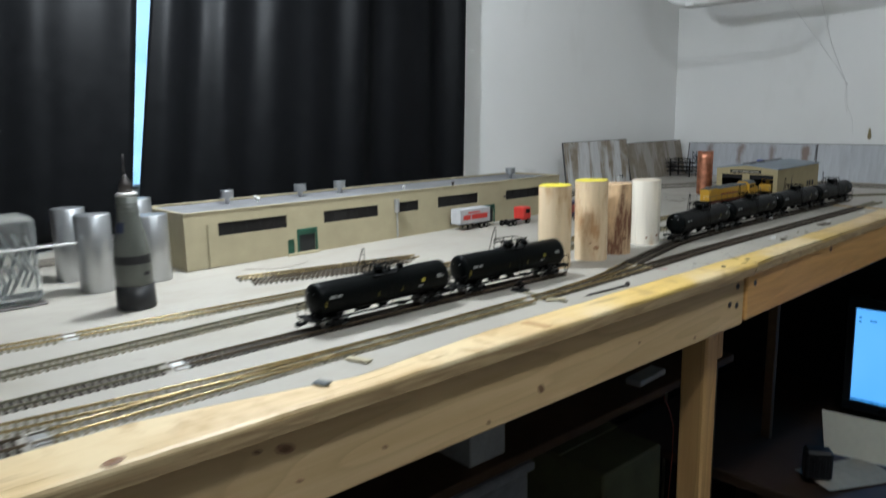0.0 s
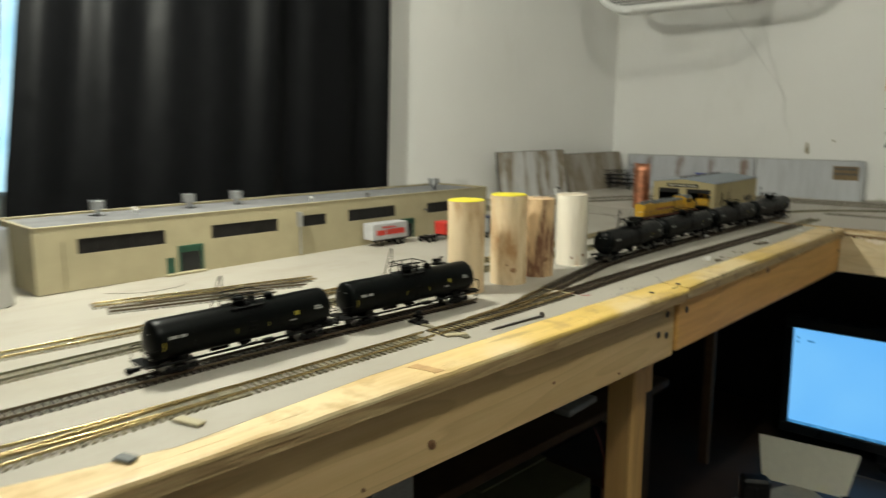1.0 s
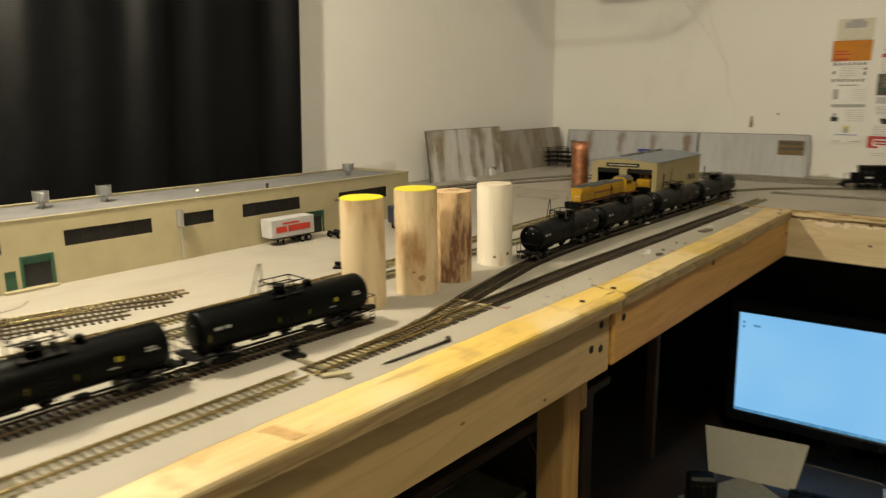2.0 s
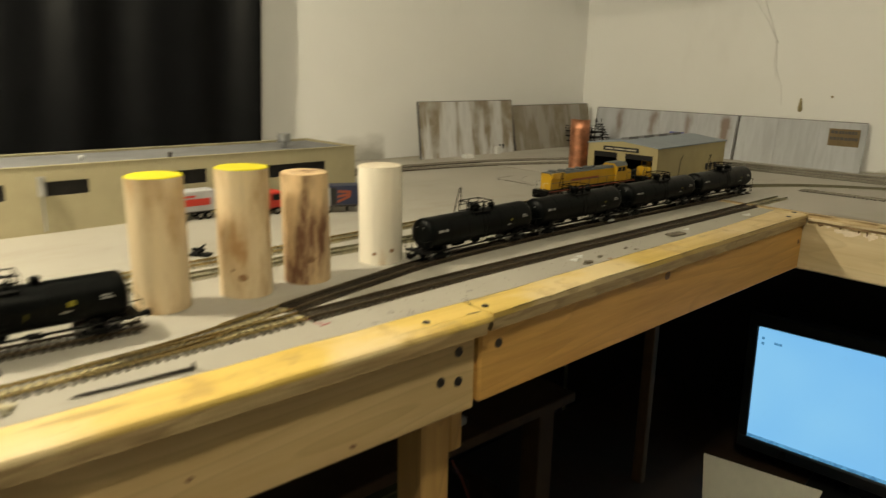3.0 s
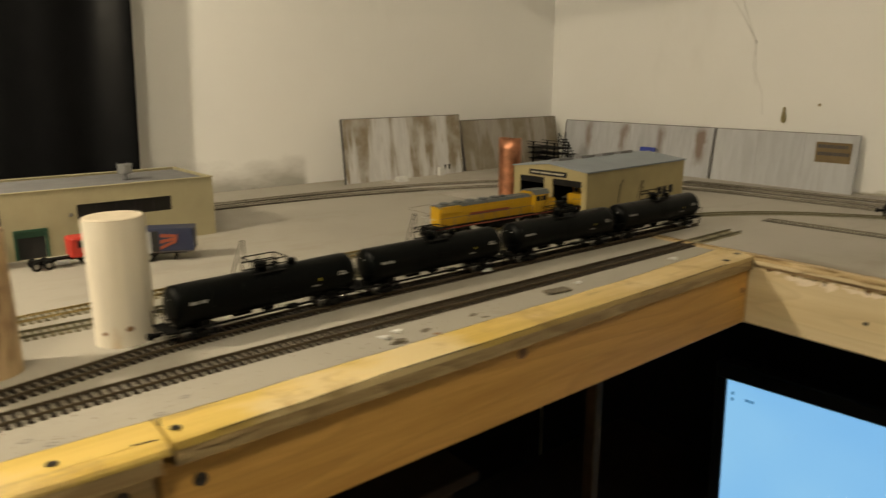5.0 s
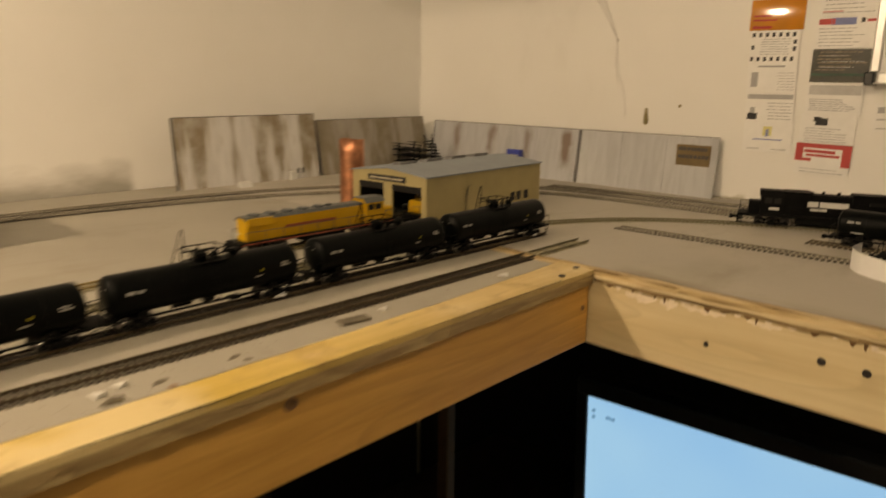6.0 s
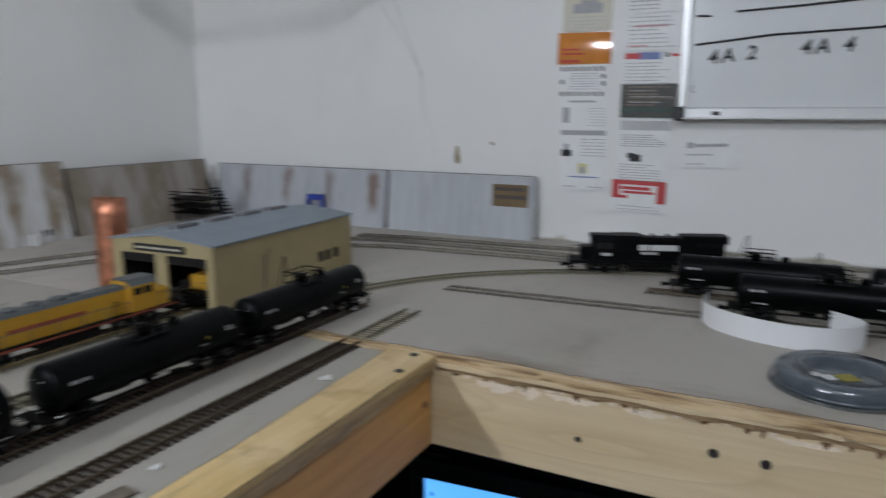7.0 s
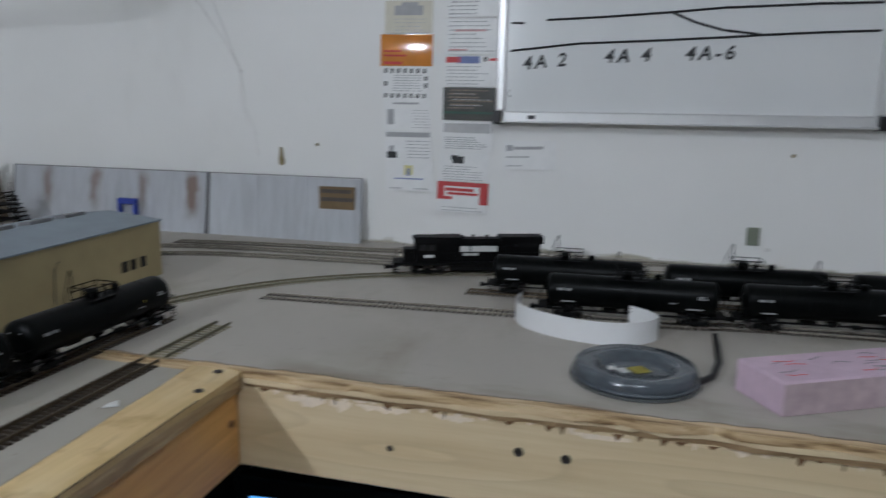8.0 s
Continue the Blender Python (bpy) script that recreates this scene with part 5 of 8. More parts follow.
def locomotive(m, label, length, body, roof, marking, stripe=None, boxed=False, wide=False):
    """A road-switcher diesel along its own y axis, cab towards +y."""
    t = thing("diesel_locomotive", label, "locomotive", m, "diesel locomotives")
    h = length / 2
    dark = M_TRUCK
    part("frame", Mesh().box((-0.0170, -h, 0.0125), (0.0170, h, 0.0162), 0.0008), dark, t)
    if stripe:
        for s in (-1, 1):
            part("stripe", Mesh().box((s * 0.0171 - 0.0002, -h + 0.004, 0.0135), (s * 0.0171 + 0.0002, h - 0.004, 0.0150)), stripe, t)
    part("fuel_tank", Mesh().prism([(-0.015, 0.0125), (0.015, 0.0125), (0.015, 0.007), (0.011, 0.0035), (-0.011, 0.0035), (-0.015, 0.007)], -0.030, 0.030), dark, t)
    for s in (-1, 1):
        bogie(t, s * (h - 0.048), 0.0185, 3)
        coupler(t, s * h, s)
        part("pilot", Mesh().prism([(-0.016, 0.0125), (0.016, 0.0125), (0.014, 0.003), (-0.014, 0.003)], s * h - 0.0012, s * h + 0.0012), dark, t)
        st = Mesh()
        for u in (-1, 1):
            for z in (0.004, 0.0075, 0.011):
                st.box((u * 0.0150 - 0.003, s * (h - 0.004) - 0.003, z), (u * 0.0150 + 0.003, s * (h - 0.004) + 0.003, z + 0.0006))
        part("step", st, dark, t)
    # long hood with rounded shoulders
    hood_y1 = h - 0.062
    hw, hz = 0.0108, 0.0445
    part("long_hood", Mesh().prism([(-hw, 0.0162), (hw, 0.0162), (hw, hz - 0.003), (hw - 0.003, hz), (-hw + 0.003, hz), (-hw, hz - 0.003)], -h + 0.014, hood_y1), body, t)
    rf = Mesh().prism([(-hw - 0.0003, hz - 0.0032), (-hw + 0.0028, hz + 0.0004), (hw - 0.0028, hz + 0.0004), (hw + 0.0003, hz - 0.0032), (hw - 0.004, hz - 0.001), (-hw + 0.004, hz - 0.001)], -h + 0.013, hood_y1 - 0.001)
    roofp = part("hood_roof", rf, roof, t)
    if boxed:
        part("radiator_housing", Mesh().prism([(-hw - 0.002, hz - 0.006), (hw + 0.002, hz - 0.006), (hw + 0.002, hz + 0.0022), (hw, hz + 0.0034), (-hw, hz + 0.0034), (-hw - 0.002, hz + 0.0022)], -h + 0.010, -h + 0.072), body, t, "raised black radiator housing")
        part("equipment_box", Mesh().prism([(-0.0135, hz - 0.008), (0.0135, hz - 0.008), (0.0135, hz + 0.0030), (-0.0135, hz + 0.0030)], hood_y1 - 0.034, hood_y1 + 0.001), body, t, "raised black equipment box behind the cab")
        for yy in (-0.022, -0.002):
            part("roof_horn", Mesh().rod((0, yy, hz), (0, yy, hz + 0.0040), 0.0022, seg=10), roof, roofp)
    for k in range(0 if boxed else 5):
        yy = -h + 0.030 + 0.024 * k
        part("roof_fan", Mesh(Matrix.Translation((0, yy, 0))).lathe([(0.0075, hz), (0.0075, hz + 0.0024), (0.0068, hz + 0.0030), (0.001, hz + 0.0026)], 16), roof, roofp, "", True)
    part("radiator", Mesh().prism([(-hw - 0.003, hz - 0.010), (-hw - 0.0012, hz - 0.001), (hw + 0.0012, hz - 0.001), (hw + 0.003, hz - 0.010)], -h + 0.016, -h + 0.050), body, t)
    part("exhaust", Mesh().box((-0.003, 0.010, hz), (0.003, 0.018, hz + 0.003), 0.0006), roof, t)
    for s in (-1, 1):
        for k in range(9):
            yy = -h + 0.056 + 0.0112 * k
            if yy < hood_y1 - 0.012:
                part("hood_door", Mesh().box((s * hw - 0.0003, yy, 0.019), (s * hw + 0.0003, yy + 0.0095, hz - 0.008)), body, t)
    # cab with windows
    c0, c1, cw, cz = hood_y1, h - 0.030, 0.0160, 0.0495 if wide else 0.0470
    cab = part("cab", Mesh().prism([(-cw, 0.0162), (cw, 0.0162), (cw, cz - 0.006), (cw - 0.006, cz), (-cw + 0.006, cz), (-cw, cz - 0.006)], c0, c1), body, t)
    part("cab_roof", Mesh().prism([(-cw - 0.0004, cz - 0.0062), (-cw + 0.006, cz + 0.0004), (cw - 0.006, cz + 0.0004), (cw + 0.0004, cz - 0.0062), (cw - 0.006, cz - 0.001), (-cw + 0.006, cz - 0.001)], c0 - 0.001, c1 + 0.002), roof, cab)
    for s in (-1, 1):
        for a in (0.004, 0.0165):
            part("window", Mesh().box((s * cw - 0.0003, c0 + a, cz - 0.016), (s * cw + 0.0003, c0 + a + 0.010, cz - 0.0085)), M_DARKGLASS, cab)
        part("windshield", Mesh().box((s * 0.0095 - 0.0045, c1 - 0.0003, cz - 0.0145), (s * 0.0095 + 0.0045, c1 + 0.0003, cz - 0.0065)), M_DARKGLASS, cab)
    part("number_board", Mesh().box((-0.008, c1 - 0.0004, cz - 0.0045), (0.008, c1 + 0.0006, cz - 0.0010), 0.0003), M_WHITE, cab)
    nw, nz = (0.0152, 0.0345) if wide else (0.0115, 0.0322)
    part("nose", Mesh().prism([(-nw, 0.0162), (nw, 0.0162), (nw, nz - 0.0022), (nw - 0.0025, nz), (-nw + 0.0025, nz), (-nw, nz - 0.0022)], c1, h - 0.014), body, t)
    wire = M_TRUCK if marking == M_WHITE else M_LOCOGREY
    for s in (-1, 1):
        ys = [-h + 0.010 + (c0 - 0.004 + h - 0.010) * k / 7 for k in range(8)]
        for yy in ys:
            part("stanchion", Mesh().rod((s * 0.0164, yy, 0.0155), (s * 0.0164, yy, 0.0285), 0.0004, seg=5), wire, t)
        part("handrail", Mesh().rod((s * 0.0164, ys[0], 0.0285), (s * 0.0164, ys[-1], 0.0285), 0.0004, seg=5), wire, t, "thin handrail")
        part("handrail", Mesh().tube([(s * 0.0164, c1 + 0.002, 0.0155), (s * 0.0164, c1 + 0.002, 0.030), (s * 0.0164, h - 0.003, 0.0285), (s * 0.0164, h - 0.003, 0.0155)], 0.0004, 5), wire, t, "thin handrail")
        for u in (-1, 1):
            part("end_rail", Mesh().tube([(u * 0.005, s * (h - 0.002), 0.0155), (u * 0.005, s * (h - 0.002), 0.0285), (u * 0.0164, s * (h - 0.002), 0.0285)], 0.0004, 5), M_WHITE if s < 0 and marking != M_WHITE else wire, t, "thin end railing")
    def mark(s, w, y0, z0, y1, z1):
        part("marking", Mesh().box((s * (w + 0.0005) - 0.0003, y0, z0), (s * (w + 0.0005) + 0.0003, y1, z1)), marking, t, "plain bar of lettering")

    for s in (-1, 1):
        if marking == M_WHITE:
            mark(s, hw, -0.035, hz - 0.0155, 0.002, hz - 0.0085)
            mark(s, hw, 0.004, hz - 0.0155, 0.018, hz - 0.0085)
            mark(s, hw, -0.008, hz - 0.0205, 0.014, hz - 0.0175)
            mark(s, cw, c0 + 0.006, 0.0225, c0 + 0.020, 0.0260)
        else:
            mark(s, hw, -0.060, hz - 0.0180, 0.018, hz - 0.0140)
    return t


locomotive(pose(0.100, 2.434, Z + RT, 0, 0, 111.5) @ Matrix.Diagonal((1.12, 1.0, 1.12, 1)), "black diesel locomotive with white lettering on the curved track", 0.222, M_LOCOBLACK, M_LOCOBLACK, M_WHITE, boxed=True)
locomotive(on_line(T_4, 1.850), "yellow and grey diesel locomotive before the engine house", 0.256, M_LOCOYELLOW, M_LOCOGREY, M_STRIPE, M_STRIPE, wide=True)
locomotive(pose(-0.332, 2.1125, Z + RT, 0, 0, 183), "yellow diesel locomotive standing inside the engine house", 0.215, M_LOCOYELLOW, M_LOCOGREY, M_STRIPE, M_STRIPE, wide=True)

# ---- buildings on the bench ----
def roof_vent(parent, x, y, z):
    me = Mesh(Matrix.Translation((x, y, z)) @ Matrix.Scale(1.3, 4))
    me.lathe([(0.0030, 0), (0.0030, 0.004), (0.0035, 0.005), (0.0035, 0.008)], 10)
    v = part("roof_vent", me, M_SILVER, parent, "small grey roof vent", True)
    me = Mesh(Matrix.Translation((x, y, z)) @ Matrix.Scale(1.3, 4))
    me.lathe([(0.0074, 0.0078), (0.0080, 0.0085), (0.0072, 0.0125), (0.0080, 0.0170), (0.0080, 0.0176), (0.0035, 0.0176)], 14)
    part("drum", me, M_SILVER, v, "", True)
    me = Mesh(Matrix.Translation((x, y, z)) @ Matrix.Scale(1.3, 4))
    for k in range(4):
        a = math.pi / 4 + k * math.pi / 2
        me.rod((0.0080 * math.cos(a), 0.0080 * math.sin(a), 0.007), (0.0080 * math.cos(a), 0.0080 * math.sin(a), 0.019), 0.0005, seg=5)
    part("cage", me, M_SILVER, v)


def long_building():
    L, D, H, T = 0.892, 0.150, 0.0860, 0.003
    t = thing("factory_building", "long tan model factory with dark window strips and grey roof", "model building", pose(-0.5448, 0.6215, Z + 0.0012, 0, 0.24, 91.9))
    # own frame: x along the front from its near end, y back into the building, z up
    wins = [(0.0535, 0.1730, 0.0475, 0.0678), (0.2450, 0.3625, 0.0465, 0.0668), (0.4080, 0.4600, 0.0480, 0.0668), (0.5100, 0.6230, 0.0475, 0.0680), (0.7090, 0.8310, 0.0450, 0.0650)]
    doors = [(0.1725, 0.1855, 0.002, 0.0262), (0.1940, 0.2265, 0.003, 0.0385), (0.6370, 0.6690, 0.002, 0.0365)]
    holes = sorted(wins + doors)
    xs = sorted({0.0, L} | {h[0] for h in holes} | {h[1] for h in holes})
    zs = sorted({0.0, H} | {h[2] for h in holes} | {h[3] for h in holes})

    def solid(i, j):
        if not (0 <= i < len(xs) - 1 and 0 <= j < len(zs) - 1):
            return False
        x, z = (xs[i] + xs[i + 1]) / 2, (zs[j] + zs[j + 1]) / 2
        return not any(h[0] < x < h[1] and h[2] < z < h[3] for h in holes)

    at, v, f = {}, [], []

    def corner(i, j, k):
        if (i, j, k) not in at:
            at[i, j, k] = len(v)
            v.append((xs[i], T * k, zs[j]))
        return at[i, j, k]

    for i in range(len(xs) - 1):
        for j in range(len(zs) - 1):
            if solid(i, j):
                q = [(i, j), (i + 1, j), (i + 1, j + 1), (i, j + 1)]
                f += [tuple(corner(*c, 0) for c in q), tuple(corner(*c, 1) for c in reversed(q))]
                for e, (di, dj) in enumerate(((0, -1), (1, 0), (0, 1), (-1, 0))):
                    if not solid(i + di, j + dj):
                        c, d = q[e], q[(e + 1) % 4]
                        f.append((corner(*c, 1), corner(*d, 1), corner(*d, 0), corner(*c, 0)))
    wall = Mesh().put(v, f)
    part("front_wall", wall, M_BEIGE, t)
    part("end_wall", Mesh().box((0, T, 0), (T, D, H)), M_BEIGE, t)
    part("end_wall", Mesh().box((L - T, T, 0), (L, D, H)), M_BEIGE, t)
    part("back_wall", Mesh().box((T, D - T, 0), (L - T, D, H)), M_BEIGE, t)
    part("floor", Mesh().box((T, T, 0.0), (L - T, D - T, 0.0012)), M_DARK, t)
    roof = part("roof", Mesh().box((T + 0.0004, T + 0.0004, H - 0.0045), (L - T - 0.0004, D - T - 0.0004, H - 0.0022)), M_ROOF, t, "dusty grey roof")
    cop = Mesh()
    cop.box((-0.0012, -0.0012, H), (L + 0.0012, 0.0042, H + 0.0014), 0.0004).box((-0.0012, D - 0.0042, H), (L + 0.0012, D + 0.0012, H + 0.0014), 0.0004)
    cop.box((-0.0012, 0.0042, H), (0.0042, D - 0.0042, H + 0.0014), 0.0004).box((L - 0.0042, 0.0042, H), (L + 0.0012, D - 0.0042, H + 0.0014), 0.0004)
    part("coping", cop, M_BEIGE, t)
    for a, b, c, d in wins:
        w = part("window", Mesh().box((a, 0.0016, c), (b, 0.0024, d)), M_DARKGLASS, t, "dark strip window")
        k = max(2, round((b - a) / 0.024))
        for i in range(1, k):
            x = a + (b - a) * i / k
            part("mullion", Mesh().box((x - 0.0005, 0.0010, c), (x + 0.0005, 0.0017, d)), M_DARK, w)
    for a, b, c, d in doors:
        wide = b - a > 0.02
        dd = part("door", Mesh().box((a, 0.0020, c), (b, 0.0027, d)), M_DARK if wide else M_GREEN, t, "dark doorway" if wide else "small green door")
        if wide:
            q = 0.0035
            f = Mesh().box((a - q, -0.0012, c), (a, 0.0018, d + q), 0.0003).box((b, -0.0012, c), (b + q, 0.0018, d + q), 0.0003).box((a, -0.0012, d), (b, 0.0018, d + q), 0.0003)
            part("door_frame", f, M_GREEN, dd, "dark green frame")
            part("shutter", Mesh().box((a, 0.0011, d - 0.007), (b, 0.0018, d), 0.0002), M_GREEN, dd)
    part("step", Mesh().box((0.169, -0.008, 0.0), (0.231, -0.0002, 0.003), 0.0005), M_BEIGE, t)
    for x, z0, z1, r in ((0.036, 0.002, 0.066, 0.0012),):
        part("downpipe", Mesh().rod((x, -r - 0.0002, z0), (x, -r - 0.0002, z1), r, seg=8), M_BEIGE, t)
    part("wall_vent", Mesh().rod((0.402, -0.0055, 0.050), (0.402, -0.0055, 0.074), 0.0048, seg=14).rod((0.402, -0.0055, 0.004), (0.402, -0.0055, 0.050), 0.0014, seg=8), M_SILVER, t, "pale round duct")
    part("wall_lamp", Mesh().rod((0.700, -0.0002, 0.052), (0.700, -0.006, 0.056), 0.0008, seg=6).lathe([(0.003, 0.052), (0.0015, 0.056)], 10, Matrix.Translation((0.700, -0.006, 0))), M_STEEL, t)
    zz = H - 0.0022
    for x, y in ((0.120, 0.100), (0.262, 0.100), (0.345, 0.095), (0.790, 0.060)):
        roof_vent(roof, x, y, zz)
    for x, y in ((0.172, 0.090), (0.470, 0.055), (0.182, 0.120)):
        part("pipe_cap", Mesh(Matrix.Translation((x, y, zz))).lathe([(0.0020, 0), (0.0020, 0.004), (0.0032, 0.0045), (0.0028, 0.007), (0.001, 0.008)], 10), M_WHITEMETAL, roof, "", True)
    part("pipe_cap", Mesh(Matrix.Translation((0.585, 0.035, zz))).lathe([(0.0022, 0), (0.0022, 0.004), (0.0034, 0.0045), (0.0030, 0.007), (0.001, 0.008)], 10), M_STEEL, roof, "", True)
    return t


long_building()


def engine_house():
    # own frame: x across the front, y back, z up
    W, L, H, T = 0.154, 0.290, 0.076, 0.003
    t = thing("engine_house", "tan two-stall model engine house with blue-grey roof", "model building", pose(-0.4437, 1.9945, Z + 0.0002, 0, 0, 3.5))
    d = [(0.014, 0.067), (0.085, 0.144)]
    DZ = 0.0615
    front = Mesh()
    for a, b in ((0.0, d[0][0]), (d[0][1], d[1][0]), (d[1][1], W)):
        front.box((a, 0, 0), (b, T, DZ))
    front.prism([(0, DZ), (W, DZ), (W, H), (W / 2, H + 0.008), (0, H)], 0, T)
    part("front_wall", front, M_SHED, t)
    part("side_wall", Mesh().box((0, T, 0), (T, L - T, H)), M_SHED, t)
    side = part("side_wall", Mesh().box((W - T, T, 0), (W, L - T, H)), M_SHED, t)
    part("back_wall", Mesh().prism([(0, 0), (W, 0), (W, H), (W / 2, H + 0.008), (0, H)], L - T, L), M_SHED, t)
    for s in (0, 1):
        x0, x1 = (W / 2, -0.003) if s == 0 else (W / 2, W + 0.003)
        r = Mesh()
        z1 = H - 0.0004
        r.put([(x0, -0.002, H + 0.0084), (x1, -0.002, z1), (x1, L + 0.002, z1), (x0, L + 0.002, H + 0.0084), (x0, -0.002, H + 0.0104), (x1, -0.002, z1 + 0.002), (x1, L + 0.002, z1 + 0.002), (x0, L + 0.002, H + 0.0104)],
              [(0, 1, 2, 3), (4, 5, 6, 7), (0, 1, 5, 4), (1, 2, 6, 5), (2, 3, 7, 6), (3, 0, 4, 7)])
        roof = part("roof", r, M_BLUEROOF, t, "blue-grey sheet roof")
    for y in (0.035, 0.095, 0.155, 0.215):
        part("roof_vent", Mesh().prism([(0.052, H + 0.0060), (0.070, H + 0.0080), (0.070, H + 0.0140), (0.052, H + 0.0120)], y, y + 0.036), M_ROOF, roof, "grey roof vent")
    part("sign", Mesh().box((0.036, -0.0022, 0.0650), (0.114, -0.0002, 0.0735), 0.0004), M_DARK, t, "dark name board")
    for a, b in ((0.041, 0.058), (0.0605, 0.084), (0.0865, 0.109)):
        part("lettering", Mesh().box((a, -0.0026, 0.0680), (b, -0.0023, 0.0705)), M_TRIM, t, "plain bar of pale lettering")
    for a, b in d:
        part("door_head", Mesh().box((a, 0.0004, DZ - 0.010), (b, 0.0016, DZ)), M_DARKGLASS, t, "rolled up dark door")
    part("floor", Mesh().box((T, T, 0.0), (W - T, L - T, 0.0009)), M_DARK, t)
    # near-black lining paints the indoor shade seen through the open doors
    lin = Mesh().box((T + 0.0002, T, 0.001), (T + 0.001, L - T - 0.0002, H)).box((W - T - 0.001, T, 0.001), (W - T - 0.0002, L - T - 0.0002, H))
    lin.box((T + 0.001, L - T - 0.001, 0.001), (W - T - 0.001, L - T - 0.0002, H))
    part("inner_lining", lin, M_DARK, t, "near-black lining for the shade inside")
    for y in (0.205, 0.222, 0.243):
        part("window", Mesh().box((W - 0.0006, y, 0.020), (W + 0.0004, y + 0.012, 0.034)), M_DARKGLASS, t, "small dark side window")
    part("side_lamp", Mesh().tube([(W, 0.088, 0.010), (W + 0.003, 0.088, 0.050), (W + 0.004, 0.094, 0.058)], 0.0007, 6), M_STEEL, t)
    return t


engine_house()

# fence panels propped against the walls


def fence_panel(p0, p1, h0, mat, label, thick=0.003, lean=(0, 0), ribs=9, seed=0, plates=2):
    """A tall sheet of model siding from p0 to p1, with battens and a dark edge; lean moves its top."""
    a, b = Vector((*p0, Z + 0.0002)), Vector((*p1, Z + 0.0002))
    t = thing("fence_panel", label, "model fence", group="siding panels")
    d = (b - a)
    ln = d.length
    x = d.normalized()
    up = Vector((lean[0], lean[1], h0)).normalized()
    n = x.cross(up)
    m = Matrix(((x.x, n.x, up.x, a.x), (x.y, n.y, up.y, a.y), (x.z, n.z, up.z, a.z), (0, 0, 0, 1)))
    h = Vector((lean[0], lean[1], h0)).length
    r = random.Random(seed)
    for k in range(plates):
        part("sheet", Mesh(m).box((ln * k / plates + 0.0003, -thick / 2, 0), (ln * (k + 1) / plates - 0.0003, thick / 2 + r.uniform(-0.0003, 0.0003), h + r.uniform(-0.0006, 0))), mat, t)
    for i in range(1, ribs):
        q = ln * i / ribs + r.uniform(-0.003, 0.003)
        part("batten", Mesh(m).box((q - 0.0012, thick / 2, 0.001), (q + 0.0012, thick / 2 + 0.0011, h - 0.001)), mat, t)
    e = Mesh(m).box((-0.0015, -thick / 2 - 0.0004, h), (ln + 0.0015, thick / 2 + 0.0004, h + 0.0013))
    part("cap", e, M_FENCEEDGE, t)
    part("end_post", Mesh(m).box((-0.0032, -thick / 2 - 0.0004, 0), (-0.0002, thick / 2 + 0.0008, h)), mat, t)
    part("end_post", Mesh(m).box((ln + 0.0002, -thick / 2 - 0.0004, 0), (ln + 0.0032, thick / 2 + 0.0008, h)), M_FENCEEDGE, t)
    return t


p1 = fence_panel((-0.882, 2.242), (-0.880, 1.918), 0.1360, M_FENCE_A, "pale siding panel with brown run-down stains", lean=(-0.022, 0.005), ribs=10, seed=1)
fence_panel((-0.886, 2.590), (-0.886, 2.259), 0.121, M_FENCE_B, "brown weathered siding panel leaning on the wall", lean=(-0.024, 0), ribs=8, seed=2)
fence_panel((-0.446, 2.596), (-0.880, 2.596), 0.112, M_FENCE_C, "blue-grey siding panel with rust streaks", lean=(0, 0.018), ribs=8, seed=3, plates=4)
p4 = fence_panel((-0.140, 2.600), (-0.437, 2.600), 0.112, M_FENCE_D, "pale blue-grey siding panel with a brown sign", lean=(0, 0.014), ribs=5, seed=4, plates=3)
sg = part("sign", Mesh().box((-0.216, 2.6055, Z + 0.058), (-0.149, 2.6085, Z + 0.0975)), M_BROWNSIGN, None)
sg.parent = p4
rr = random.Random(6)
for x1, z in ((-0.155, 0.0862), (-0.152, 0.0718)):
    x = -0.212
    while x < x1:
        w = rr.uniform(0.004, 0.008)
        part("lettering", Mesh().box((x, 2.6046, Z + z), (min(x1, x + w), 2.6054, Z + z + 0.0068)), M_FENCEEDGE, p4, "plain bars of dark lettering")
        x += w + 0.0016
br = thing("blue_bracket", "small blue plastic bracket against the siding", "bracket")
part("body", Mesh().box((-0.616, 2.578, Z + 0.050), (-0.577, 2.588, Z + 0.061), 0.001).box((-0.616, 2.578, Z), (-0.611, 2.588, Z + 0.0498)).box((-0.582, 2.578, Z), (-0.577, 2.588, Z + 0.0498)), M_BLUE, br)
for y in (2.191, 2.203):
    part("mark", Mesh().box((-0.8860, y - 0.0014, Z + 0.012), (-0.8800, y + 0.0014, Z + 0.023)), M_INK, p1, "small dark mark")
sc = thing("white_stub", "small white block beside the siding", "block")
part("body", Mesh().box((-0.874, 2.160, Z), (-0.862, 2.176, Z + 0.020), 0.001), M_WHITE, sc)
bx = thing("foam_wedge", "white foam scrap at the foot of the siding", "foam scrap")
part("body", Mesh().prism([(-0.855, Z), (-0.832, Z), (-0.836, Z + 0.007), (-0.850, Z + 0.011)], 2.025, 2.050), M_WHITE, bx)

